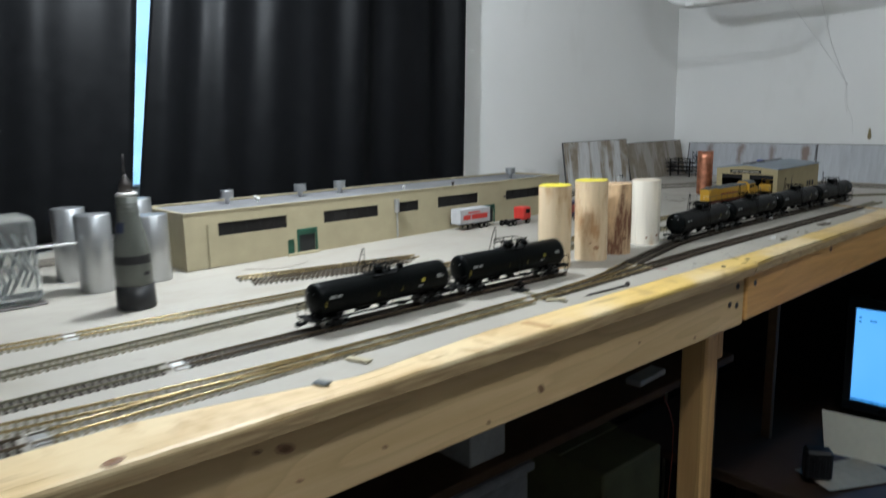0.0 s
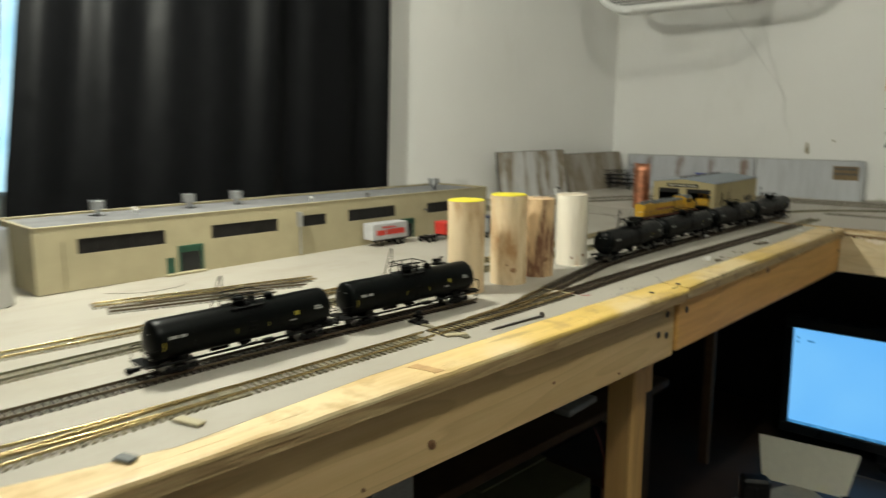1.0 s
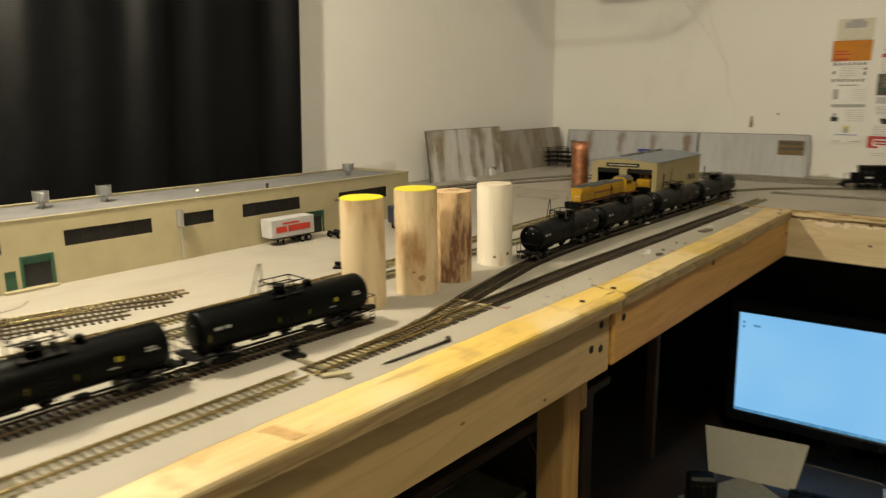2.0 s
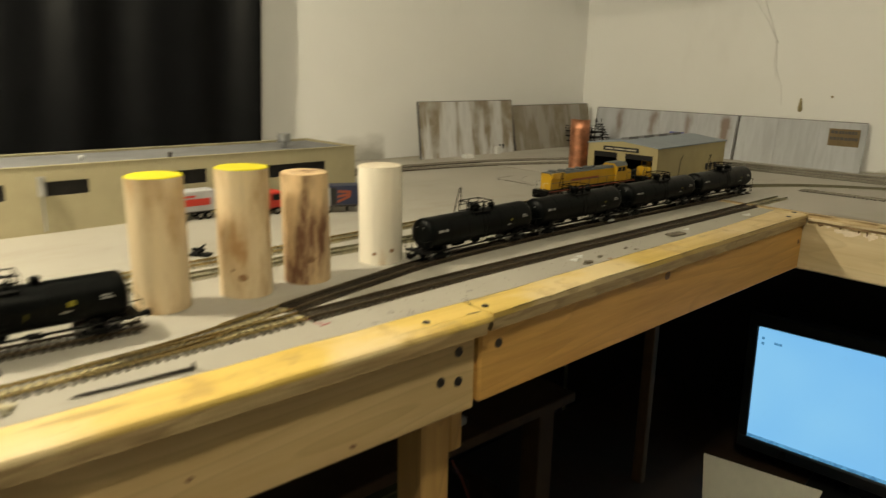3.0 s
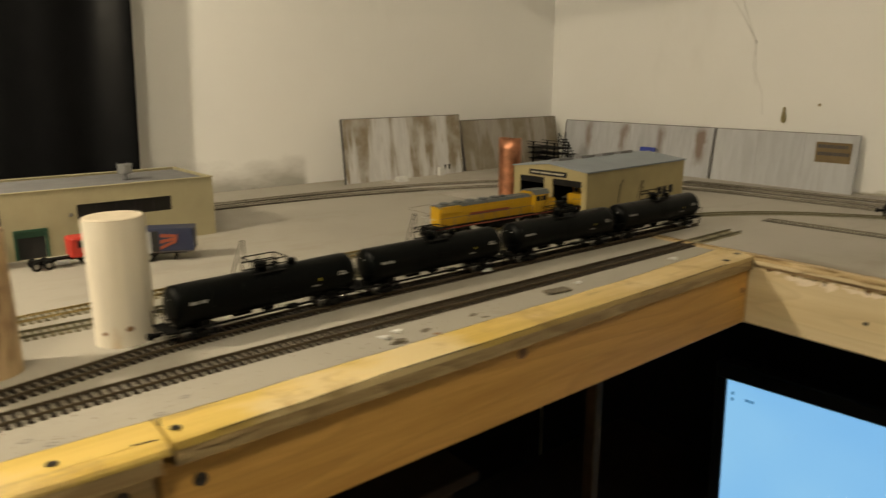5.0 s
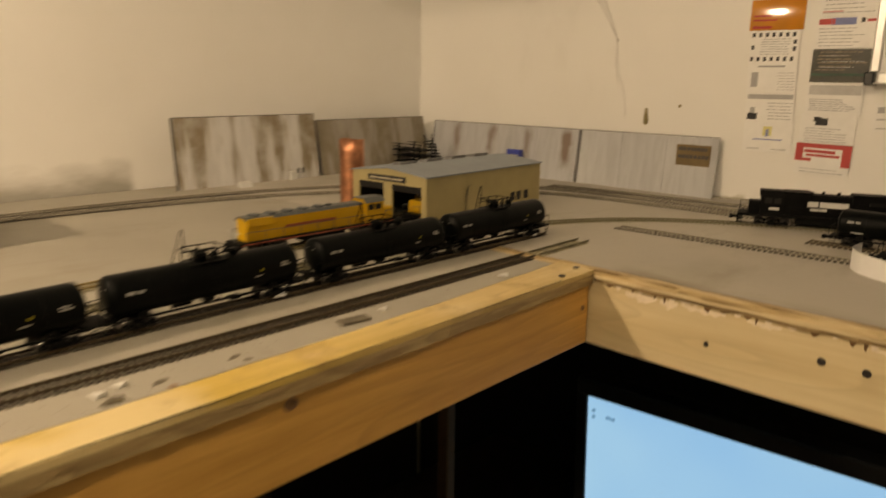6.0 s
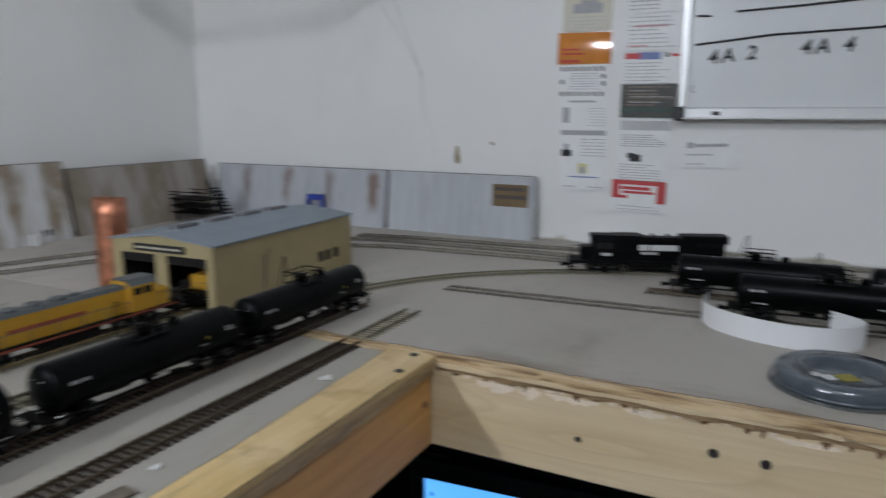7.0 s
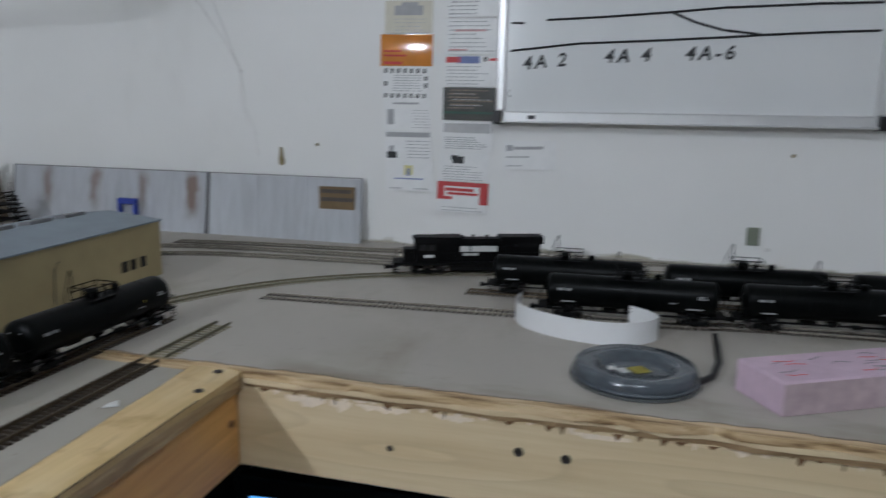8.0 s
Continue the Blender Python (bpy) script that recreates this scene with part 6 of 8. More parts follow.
# black model stair tower behind the engine house
rk = thing("stair_tower", "black open model framework with flights of steps", "model tower", pose(-0.835, 2.505, Z))
for z in (0.018, 0.032, 0.046):
    part("deck", Mesh().box((-0.078, -0.028, z), (0.036, 0.028, z + 0.0022)), M_TRUCK, rk)
for sx in (-0.076, -0.040, 0.034):
    for sy in (-0.026, 0.026):
        part("post", Mesh().box((sx - 0.0015, sy - 0.0015, 0), (sx + 0.0015, sy + 0.0015, 0.062)), M_TRUCK, rk)
for k in range(9):
    part("stair", Mesh().box((0.038 + 0.005 * k, -0.012, 0.070 - 0.007 * k), (0.046 + 0.005 * k, 0.012, 0.0718 - 0.007 * k)), M_TRUCK, rk)
tw = Mesh()
for a, b in (((0.036, -0.013, 0.072), (0.084, -0.013, 0.006)), ((0.036, 0.013, 0.072), (0.084, 0.013, 0.006)), ((0.036, -0.013, 0.0), (0.036, -0.013, 0.088)), ((0.036, 0.013, 0.0), (0.036, 0.013, 0.088)), ((0.036, -0.013, 0.088), (0.086, -0.013, 0.022)), ((0.060, -0.013, 0.04), (0.060, -0.013, 0.060))):
    tw.rod(a, b, 0.0010, seg=6)
part("stair_rail", tw, M_TRUCK, rk)
for z in (0.055, 0.062):
    part("railing", Mesh().rod((-0.077, -0.027, z), (0.036, -0.027, z), 0.0008, seg=6).rod((-0.077, 0.027, z), (0.036, 0.027, z), 0.0008, seg=6), M_TRUCK, rk)


# ---- logs, tubes, cylinders, bottle ----
def log(x, y, h, r, mat, top, label, seed, knots=()):
    rr = random.Random(seed)
    t = thing("log", label, "log", pose(x, y, Z + 0.0002, 0, 0, rr.uniform(0, 360)), "upright logs")
    n, rows = 40, 14
    ph = [rr.uniform(0, 6.3) for _ in range(4)]
    v, f = [], []
    for j in range(rows + 1):
        z = h * j / rows
        for k in range(n):
            a = 2 * math.pi * k / n
            q = r * (1 + 0.018 * math.sin(2 * a + ph[0]) + 0.012 * math.sin(3 * a + ph[1] + 3 * z / h) + 0.006 * math.sin(7 * a + ph[2]) + 0.006 * math.sin(9 * z / h + ph[3]))
            v.append((q * math.cos(a), q * math.sin(a), z))
    for j in range(rows):
        for k in range(n):
            k2 = (k + 1) % n
            f.append((j * n + k, j * n + k2, (j + 1) * n + k2, (j + 1) * n + k))
    part("trunk", Mesh().put(v, f), mat, t, smooth=True)
    part("foot", Mesh().put([(p[0] * 0.999, p[1] * 0.999, 0.0) for p in v[:n]] + [(p[0] * 0.98, p[1] * 0.98, 0.0006) for p in v[:n]], [tuple(range(n - 1, -1, -1)), tuple(range(n, 2 * n))] + [(k, (k + 1) % n, n + (k + 1) % n, n + k) for k in range(n)]), mat, t)
    turn = t.matrix_basis.to_euler().z
    for ang, z, kr in knots:
        a = math.radians(ang) - turn
        j = max(0, min(rows - 1, int(z / h * rows)))
        k0 = int(round(a / (2 * math.pi) * n)) % n
        q = math.hypot(v[j * n + k0][0], v[j * n + k0][1])
        kn = Mesh(Matrix.Rotation(a, 4, 'Z') @ Matrix.Translation((q - 0.0004, 0, z)) @ Matrix.Rotation(math.pi / 2, 4, 'Y'))
        kv = [(s2 * kr * (0.8 if abs(math.sin(b)) > 0.7 else 1.0) * math.cos(b), s2 * kr * 1.25 * math.sin(b), zz) for s2, zz in ((1.0, 0.0), (0.75, 0.0008)) for b in [i * math.pi / 6 for i in range(12)]]
        part("knot", kn.put(kv, [tuple(range(12, 24))] + [(i, (i + 1) % 12, 12 + (i + 1) % 12, 12 + i) for i in range(12)]), M_KNOT, t, "dark knot")
    v2 = [(0.985 * p[0], 0.985 * p[1], h + 0.0004) for p in v[-n:]] + [(0.94 * p[0], 0.94 * p[1], h + 0.0012) for p in v[-n:]] + [(0.99 * p[0], 0.99 * p[1], h - 0.0004) for p in v[-n:]]
    part("cut_end", Mesh().put(v2, [(2 * n + k, 2 * n + (k + 1) % n, (k + 1) % n, k) for k in range(n)] + [(k, (k + 1) % n, n + (k + 1) % n, n + k) for k in range(n)] + [tuple(range(n, 2 * n))]), top, t, "yellow painted top" if top == M_YELLOWTOP else "")
    return t


log(-0.1835, 1.0345, 0.1195, 0.0245, M_LOG, M_YELLOWTOP, "pale pine log standing on end, top painted yellow", 1)
log(-0.1775, 1.1135, 0.1215, 0.0245, M_LOG, M_YELLOWTOP, "knotty pine log standing on end, top painted yellow", 2, ((-32, 0.021, 0.0040), (-55, 0.028, 0.0015)))
log(-0.1810, 1.1825, 0.1110, 0.0235, M_LOGSTAIN, M_LOGSTAIN, "short log streaked dark red-brown standing on end", 3, ((-20, 0.026, 0.0040),))
log(-0.1945, 1.2870, 0.1085, 0.0245, M_LOGWHITE, M_ENDGRAIN, "peeled whitish log standing on end", 4, ((-52, 0.013, 0.0021), (-5, 0.016, 0.0028)))

cp = thing("copper_tube", "tarnished copper tube standing upright with dented mouth", "copper tube", pose(-0.503, 2.040, Z))
R = 0.0200
v, f, n = [], [], 28
for rad in (R, R - 0.0018):
    for j in range(7):
        for k in range(n):
            a = 2 * math.pi * k / n
            z = 0.116 * j / 6 + (0.0012 * math.sin(2 * a + 1) if j == 6 else 0)
            q = rad * (1 + (0.02 * math.sin(2 * a) if j >= 5 else 0.01 * math.sin(3 * a + j)))
            v.append((q * math.cos(a), q * math.sin(a), z))
for s in (0, 1):
    for j in range(6):
        for k in range(n):
            q = s * 7 * n
            f.append((q + j * n + k, q + j * n + (k + 1) % n, q + (j + 1) * n + (k + 1) % n, q + (j + 1) * n + k))
f += [(6 * n + k, 6 * n + (k + 1) % n, 13 * n + (k + 1) % n, 13 * n + k) for k in range(n)]
f += [(k, (k + 1) % n, 7 * n + (k + 1) % n, 7 * n + k) for k in range(n)]
part("tube", Mesh().put(v, f), M_COPPER, cp, smooth=True)

for x, y, h in ((-0.523, 0.492, 0.1035), (-0.533, 0.571, 0.0945), (-0.622, 0.486, 0.1045), (-0.640, 0.586, 0.1080), (-0.590, 0.352, 0.1040)):
    c = thing("metal_cylinder", "brushed aluminium cylinder standing on end", "cylinder", pose(x, y, Z + 0.0002), "metal cylinders")
    part("body", Mesh().lathe([(0.0220, 0), (0.0227, 0.0006), (0.0227, h - 0.0008), (0.0220, h), (0.019, h)], 40), M_SILVER, c, smooth=True)

bt = thing("glue_bottle", "grey tapered bottle with black base, dark label and needle tip", "bottle", pose(-0.393, 0.4995, Z + 0.0002))
part("body", Mesh().lathe([(0.0208, 0.0292), (0.0216, 0.031), (0.0210, 0.060), (0.0198, 0.074), (0.0172, 0.092), (0.0140, 0.106), (0.0126, 0.114), (0.0124, 0.136), (0.0105, 0.1365)], 36), M_BOTTLE, bt, "cloudy grey plastic", True)
part("base", Mesh().lathe([(0.0215, 0.0), (0.0228, 0.002), (0.0219, 0.0288), (0.0205, 0.0290)], 36), M_BOTTLEBLACK, bt, "black lower part", True)
for z in (0.117, 0.122, 0.127):
    part("thread", Mesh().lathe([(0.0123, z), (0.0130, z + 0.0006), (0.0130, z + 0.0014), (0.0123, z + 0.002)], 30), M_BOTTLE, bt, "", True)
part("cap", Mesh().lathe([(0.0118, 0.1367), (0.0118, 0.1395), (0.0100, 0.1405), (0.0082, 0.1410)], 28), M_WHITE, bt, "", True)
part("nozzle", Mesh().lathe([(0.0078, 0.1412), (0.0070, 0.152), (0.0032, 0.158), (0.0012, 0.162)], 14).tube([(0, 0, 0.161), (0.0006, 0.0, 0.175), (0.0012, 0.0004, 0.186)], 0.0006, 6), M_STEEL, bt, "", True)
for z0, z1, a0, a1, r0, r1, mm in ((0.056, 0.066, -1.6, 1.0, 0.0214, 0.0208, M_BOTTLEBLACK), (0.094, 0.106, -1.5, -0.7, 0.0172, 0.0144, M_NAVY), (0.042, 0.046, 0.25, 0.65, 0.0217, 0.0216, M_BOTTLEBLACK)):
    k = 12
    vv = [(r * math.cos(a0 + (a1 - a0) * i / k), r * math.sin(a0 + (a1 - a0) * i / k), z) for z, r in ((z0, r0), (z1, r1)) for i in range(k + 1)]
    part("label", Mesh().put(vv, [(i, i + 1, k + 2 + i, k + 1 + i) for i in range(k)]), mm, bt, "dark printed bar")

# clear packet of parts and a white rod at the near end
pk = thing("parts_packet", "clear plastic packet full of small grey parts", "packet", pose(-0.522, 0.392, Z))
part("tray", Mesh().box((-0.035, -0.050, 0.0002), (0.035, 0.030, 0.003), 0.001), M_STEEL, pk)
part("cover", Mesh().box((-0.032, -0.045, 0.0032), (0.028, 0.028, 0.112), 0.006), M_CLEAR, pk, "crinkled clear plastic")
rr = random.Random(12)
for k in range(22):
    yy = -0.040 + 0.0064 * (k % 10)
    zz = 0.006 + rr.uniform(0, 0.02) + 0.028 * (k // 10)
    part("insert", Mesh().tube([(-0.02, yy, zz), (0.012, yy + 0.004, zz + 0.022), (0.020, yy - 0.002, zz + 0.04)], 0.0022, 6), M_SILVER, pk, "", True)
rd = thing("white_rod", "thin white plastic strip lying across the packet", "strip")
part("strip", Mesh().box((-0.003, -0.36, -0.0014), (0.003, 0.115, 0.0014), 0.0005, pose(-0.492, 0.350, 1.3225, -0.6, 0, 4)), M_WHITE, rd)


# ---- road vehicles ----
def wheels(parent, xs, y, r, w=0.0022, z=0.0):
    for x in xs:
        for s in (-1, 1):
            tyre = part("wheel", Mesh(Matrix.Translation((x, s * y, z + r)) @ Matrix.Rotation(math.pi / 2, 4, 'X')).lathe([(r * 0.5, -w), (r * 0.95, -w), (r, -w * 0.7), (r, w * 0.7), (r * 0.95, w), (r * 0.5, w)], 16), M_TRUCK, parent, "", True)
            part("rim", Mesh(Matrix.Translation((x, s * y, z + r)) @ Matrix.Rotation(math.pi / 2, 4, 'X')).lathe([(r * 0.2, -w * 1.02), (r * 0.52, -w * 1.02), (r * 0.52, w * 1.02), (r * 0.2, w * 1.02)], 10), M_WHEEL, tyre)


def trailer(m, label, length, box, mark, bars, rear=None):
    t = thing("truck_trailer", label, "truck trailer", m)
    z0, z1, w = 0.0125, 0.0415, 0.0142
    part("box", Mesh().box((0, -w, z0), (length, w, z1), 0.0008), box, t)
    for s in (-1, 1):
        part("rail", Mesh().box((0.001, s * w - 0.0004, z0 - 0.0012), (length - 0.001, s * w + 0.0004, z0 + 0.0004)), M_STEEL, t)
        for a, b, c, d in bars:
            part("marking", Mesh().box((a * length, s * (w + 0.0002) - 0.0002, z0 + (z1 - z0) * c), (b * length, s * (w + 0.0002) + 0.0002, z0 + (z1 - z0) * d)), mark, t, "plain bars of lettering")
    part("rear_door", Mesh().box((-0.0006, -w + 0.001, z0 + 0.001), (0.0, -0.0003, z1 - 0.001)).box((-0.0006, 0.0003, z0 + 0.001), (0.0, w - 0.001, z1 - 0.001)), rear or box, t, "white rear doors" if rear else "")
    part("chassis", Mesh().box((0.004, -0.006, 0.008), (length - 0.01, 0.006, z0 - 0.0013), 0.0006), M_TRUCK, t)
    part("landing_gear", Mesh().box((length * 0.68, -0.009, 0.001), (length * 0.70, -0.006, 0.008)).box((length * 0.68, 0.006, 0.001), (length * 0.70, 0.009, 0.008)), M_TRUCK, t)
    wheels(t, (0.011, 0.0235), 0.0112, 0.0057)
    return t


BARS = ((0.10, 0.62, 0.28, 0.62), (0.66, 0.90, 0.28, 0.60), (0.36, 0.74, 0.70, 0.80))
trailer(pose(-0.538, 1.238, Z + 0.0002, 0, 0, 270), "pale grey model semi trailer with red lettering", 0.082, M_SMALLPRINT, M_RED, BARS)
nt = trailer(pose(-0.481, 1.370, Z + 0.0002, 0, 0, 63), "dark navy model semi trailer with a pale panel and orange stripes", 0.077, M_NAVY, M_NAVY, (), M_NAVY)
# white panel given a grey colour that carries the shade on it
part("side_panel", Mesh().box((0.0010, -0.0147, 0.0110), (0.0270, -0.0143, 0.0385)), M_FADED, nt, "plain white side panel greyed for shade")
part("side_panel", Mesh().box((0.0272, -0.0146, 0.0128), (0.0360, -0.0143, 0.0385)), M_DARK, nt, "black side panel")
for k in range(3):
    x, z = 0.0370 + 0.0005 * k, 0.0150 + 0.0080 * k
    part("stripe", Mesh().put([(x, yy, z + q) for yy in (-0.0148, -0.0143) for q in (0.0, 0.0042)] + [(x + 0.020, yy, 0.0240 + 0.0030 * k + q) for yy in (-0.0148, -0.0143) for q in (0.0, 0.0036)], [(0, 1, 5, 4), (2, 6, 7, 3), (1, 3, 7, 5), (0, 4, 6, 2), (0, 2, 3, 1), (4, 5, 7, 6)]), M_STRIPE, nt, "dull orange-red stripe")
tr = thing("truck_tractor", "red model truck tractor with black chassis", "truck", pose(-0.508, 1.300, Z + 0.0002, 0, 0, 92))
part("chassis", Mesh().box((-0.040, -0.006, 0.007), (0.030, 0.006, 0.0105), 0.0006), M_TRUCK, tr)
cabp = part("cab", Mesh().box((0.004, -0.0138, 0.0095), (0.029, 0.0138, 0.0345), 0.0022), M_RED, tr)
part("windshield", Mesh().box((0.0288, -0.0115, 0.0220), (0.0293, 0.0115, 0.0310)), M_DARKGLASS, cabp)
for s in (-1, 1):
    part("window", Mesh().box((0.012, s * 0.0138 - 0.0003, 0.0220), (0.024, s * 0.0138 + 0.0003, 0.0305)), M_DARKGLASS, cabp)
    part("fuel_tank", Mesh().rod((-0.012, s * 0.0105, 0.0065), (0.002, s * 0.0105, 0.0065), 0.0032, seg=12), M_SILVER, tr)
part("bumper", Mesh().box((0.0292, -0.013, 0.005), (0.031, 0.013, 0.0095), 0.0006), M_SILVER, tr)
wheels(tr, (-0.034, -0.021, 0.020), 0.0112, 0.0057)

# ---- on the walls ----
# box fan hung high in the corner
fan = thing("box_fan", "white box fan with wire grille hung high in the corner", "fan", pose(-0.519, 2.246, 1.777, -6, 0, 8))
FW, FH, FD, FR = 0.258, 0.53, 0.024, 0.095


def round_rect(w, h, r, n=8):
    out = []
    for cx, cz, a0 in ((w - r, r, -90), (w - r, h - r, 0), (-w + r, h - r, 90), (-w + r, r, 180)):
        out += [(cx + r * math.cos(radians(a0 + 90 * k / n)), cz + r * math.sin(radians(a0 + 90 * k / n))) for k in range(n + 1)]
    return out


def ring(o, i, y0, y1):
    k = len(o)
    v = [(x, y0, z) for x, z in o] + [(x, y0, z) for x, z in i] + [(x, y1, z) for x, z in o] + [(x, y1, z) for x, z in i]
    f = []
    for a in range(k):
        b = (a + 1) % k
        f += [(a, b, k + b, k + a), (2 * k + a, 3 * k + a, 3 * k + b, 2 * k + b), (a, 2 * k + a, 2 * k + b, b), (k + a, k + b, 3 * k + b, 3 * k + a)]
    return Mesh().put(v, f)


outer = round_rect(FW, FH, FR)
inner = [(x * (FW - 0.016) / FW, 0.016 + z * (FH - 0.032) / FH) for x, z in outer]
part("frame", ring(outer, inner, -FD, FD), M_WHITEMETAL, fan, "white enamelled frame", True)
for s, nm in ((-1, "front_grille"), (1, "rear_grille")):
    g = Mesh()
    for k in range(54):
        z = 0.020 + (FH - 0.040) * k / 53
        w = FW - 0.02
        dz = min(z, FH - z)
        if dz < FR:
            w -= FR - math.sqrt(max(0, FR ** 2 - (FR - dz) ** 2))
        g.rod((-w, s * (FD - 0.004), z), (w, s * (FD - 0.004), z), 0.0011, seg=5)
    for x in (-0.17, -0.085, 0.0, 0.085, 0.17):
        g.rod((x, s * (FD - 0.002), 0.018), (x, s * (FD - 0.002), FH - 0.018), 0.0013, seg=5)
    part(nm, g, M_WIRE, fan, "dusty wire grille")
part("motor", Mesh(Matrix.Translation((0, 0.0, FH / 2)) @ Matrix.Rotation(math.pi / 2, 4, 'X')).lathe([(0.05, -0.016), (0.055, -0.012), (0.055, 0.012), (0.05, 0.016)], 24), M_FADED, fan)
for k in range(5):
    a = 2 * math.pi * k / 5 + 0.3
    q = Matrix.Translation((0, 0, FH / 2)) @ Matrix.Rotation(a, 4, 'Y') @ Matrix.Rotation(radians(10), 4, 'Z')
    part("blade", Mesh(q).put([(-0.02, -0.001, 0.05), (0.02, -0.001, 0.05), (0.075, -0.001, 0.20), (0.02, -0.001, 0.225), (-0.06, -0.001, 0.19), (-0.02, 0.001, 0.05), (0.02, 0.001, 0.05), (0.075, 0.001, 0.20), (0.02, 0.001, 0.225), (-0.06, 0.001, 0.19)],
                               [(0, 1, 2, 3, 4), (9, 8, 7, 6, 5), (0, 1, 6, 5), (1, 2, 7, 6), (2, 3, 8, 7), (3, 4, 9, 8), (4, 0, 5, 9)]), M_FADED, fan)
for x in (-0.15, 0.15):
    part("foot", Mesh().box((x - 0.012, -FD - 0.003, -0.005), (x + 0.012, -FD + 0.010, 0.008), 0.002), M_WHITEMETAL, fan)
    part("hanger", Mesh().rod((x, 0, FH), (x, 0.0, FH + 0.16), 0.0015, seg=6), M_WIRE, fan, "hanging wire")

cd = thing("pull_cord", "thin grey cords hanging from the fan down the wall", "cord")
part("cord", Mesh().tube([(-0.560, 2.56, 1.835), (-0.470, 2.618, 1.690), (-0.400, 2.6265, 1.590), (-0.374, 2.6275, 1.545)], 0.0008, 6), M_TWINE, cd)
part("cord", Mesh().tube([(-0.455, 2.60, 1.80), (-0.425, 2.6265, 1.665), (-0.374, 2.6275, 1.545)], 0.0008, 6), M_TWINE, cd)
part("cord", Mesh().tube([(-0.374, 2.6275, 1.545), (-0.368, 2.627, 1.48), (-0.350, 2.6275, 1.44), (-0.345, 2.6275, 1.395)], 0.0006, 6), M_TWINE, cd)
part("cord", Mesh().tube([(-0.374, 2.6275, 1.545), (-0.376, 2.627, 1.50), (-0.366, 2.6275, 1.455)], 0.0006, 6), M_TWINE, cd)
part("knot", Mesh(Matrix.Translation((-0.374, 2.6262, 1.545))).lathe([(0.0005, -0.004), (0.003, -0.002), (0.003, 0.002), (0.0005, 0.004)], 10), M_TWINE, cd)
hk = thing("wall_hook", "small tan drop-shaped hook fixed to the wall", "hook")
part("plate", Mesh().prism([(-0.3005, 1.412), (-0.2975, 1.412), (-0.2955, 1.398), (-0.2935, 1.388), (-0.2950, 1.381), (-0.2990, 1.379), (-0.3030, 1.383), (-0.3035, 1.390), (-0.3020, 1.400)], WY - 0.0035, WY - 0.0003), M_HOOK, hk)
part("hook", Mesh().tube([(-0.296, WY - 0.003, 1.402), (-0.296, WY - 0.010, 1.398), (-0.296, WY - 0.012, 1.390), (-0.296, WY - 0.008, 1.385)], 0.0012, 7), M_HOOK, hk)
ot = thing("wall_socket", "small dull green-grey plate on the wall near the bench", "wall plate")
part("plate", Mesh().box((0.488, WY - 0.004, 1.284), (0.506, WY - 0.0003, 1.312), 0.001), plain("dull_green_plate", (0.20, 0.22, 0.17), 0.6), ot)
part("knob", Mesh().box((0.516, WY - 0.004, 1.276), (0.523, WY - 0.0003, 1.282), 0.001), M_TWINE, ot)

# whiteboard with a drawn track plan
WB0, WB1, WZ = 0.094, 0.652, 1.4650
wb = thing("whiteboard", "framed whiteboard with a black marker track plan", "whiteboard")
part("panel", Mesh().box((WB0 + 0.010, WY - 0.012, WZ + 0.012), (WB1 - 0.010, WY - 0.0005, WZ + 0.440)), M_BOARDWHITE, wb)
for x0, x1 in ((WB0, WB0 + 0.0135), (WB1 - 0.0135, WB1)):
    part("frame", Mesh().box((x0, WY - 0.018, WZ + 0.0165), (x1, WY - 0.0003, WZ + 0.440), 0.002), M_ALU, wb)
part("frame", Mesh().box((WB0, WY - 0.018, WZ + 0.4405), (WB1, WY - 0.0003, WZ + 0.455), 0.002), M_ALU, wb)
part("pen_tray", Mesh().box((WB0 + 0.008, WY - 0.020, WZ - 0.002), (WB1 - 0.006, WY - 0.0003, WZ + 0.0160), 0.002).box((WB0 + 0.008, WY - 0.032, WZ - 0.002), (WB1 - 0.006, WY - 0.0205, WZ + 0.0010), 0.001), M_ALU, wb)
for x in (WB0 - 0.003, WB1 - 0.011):
    part("end_cap", Mesh().box((x, WY - 0.034, WZ - 0.004), (x + 0.014, WY - 0.0003, WZ + 0.0165), 0.002), M_BEZEL, wb, "black corner cap")


def board_at(x, y):
    """A place on the board from its drawing grid."""
    return (0.1105 + (x - 900) * 0.000792, WY - 0.0128, 1.5750 + (90 - y) * 0.00080 - (x - 900) * 0.000008)


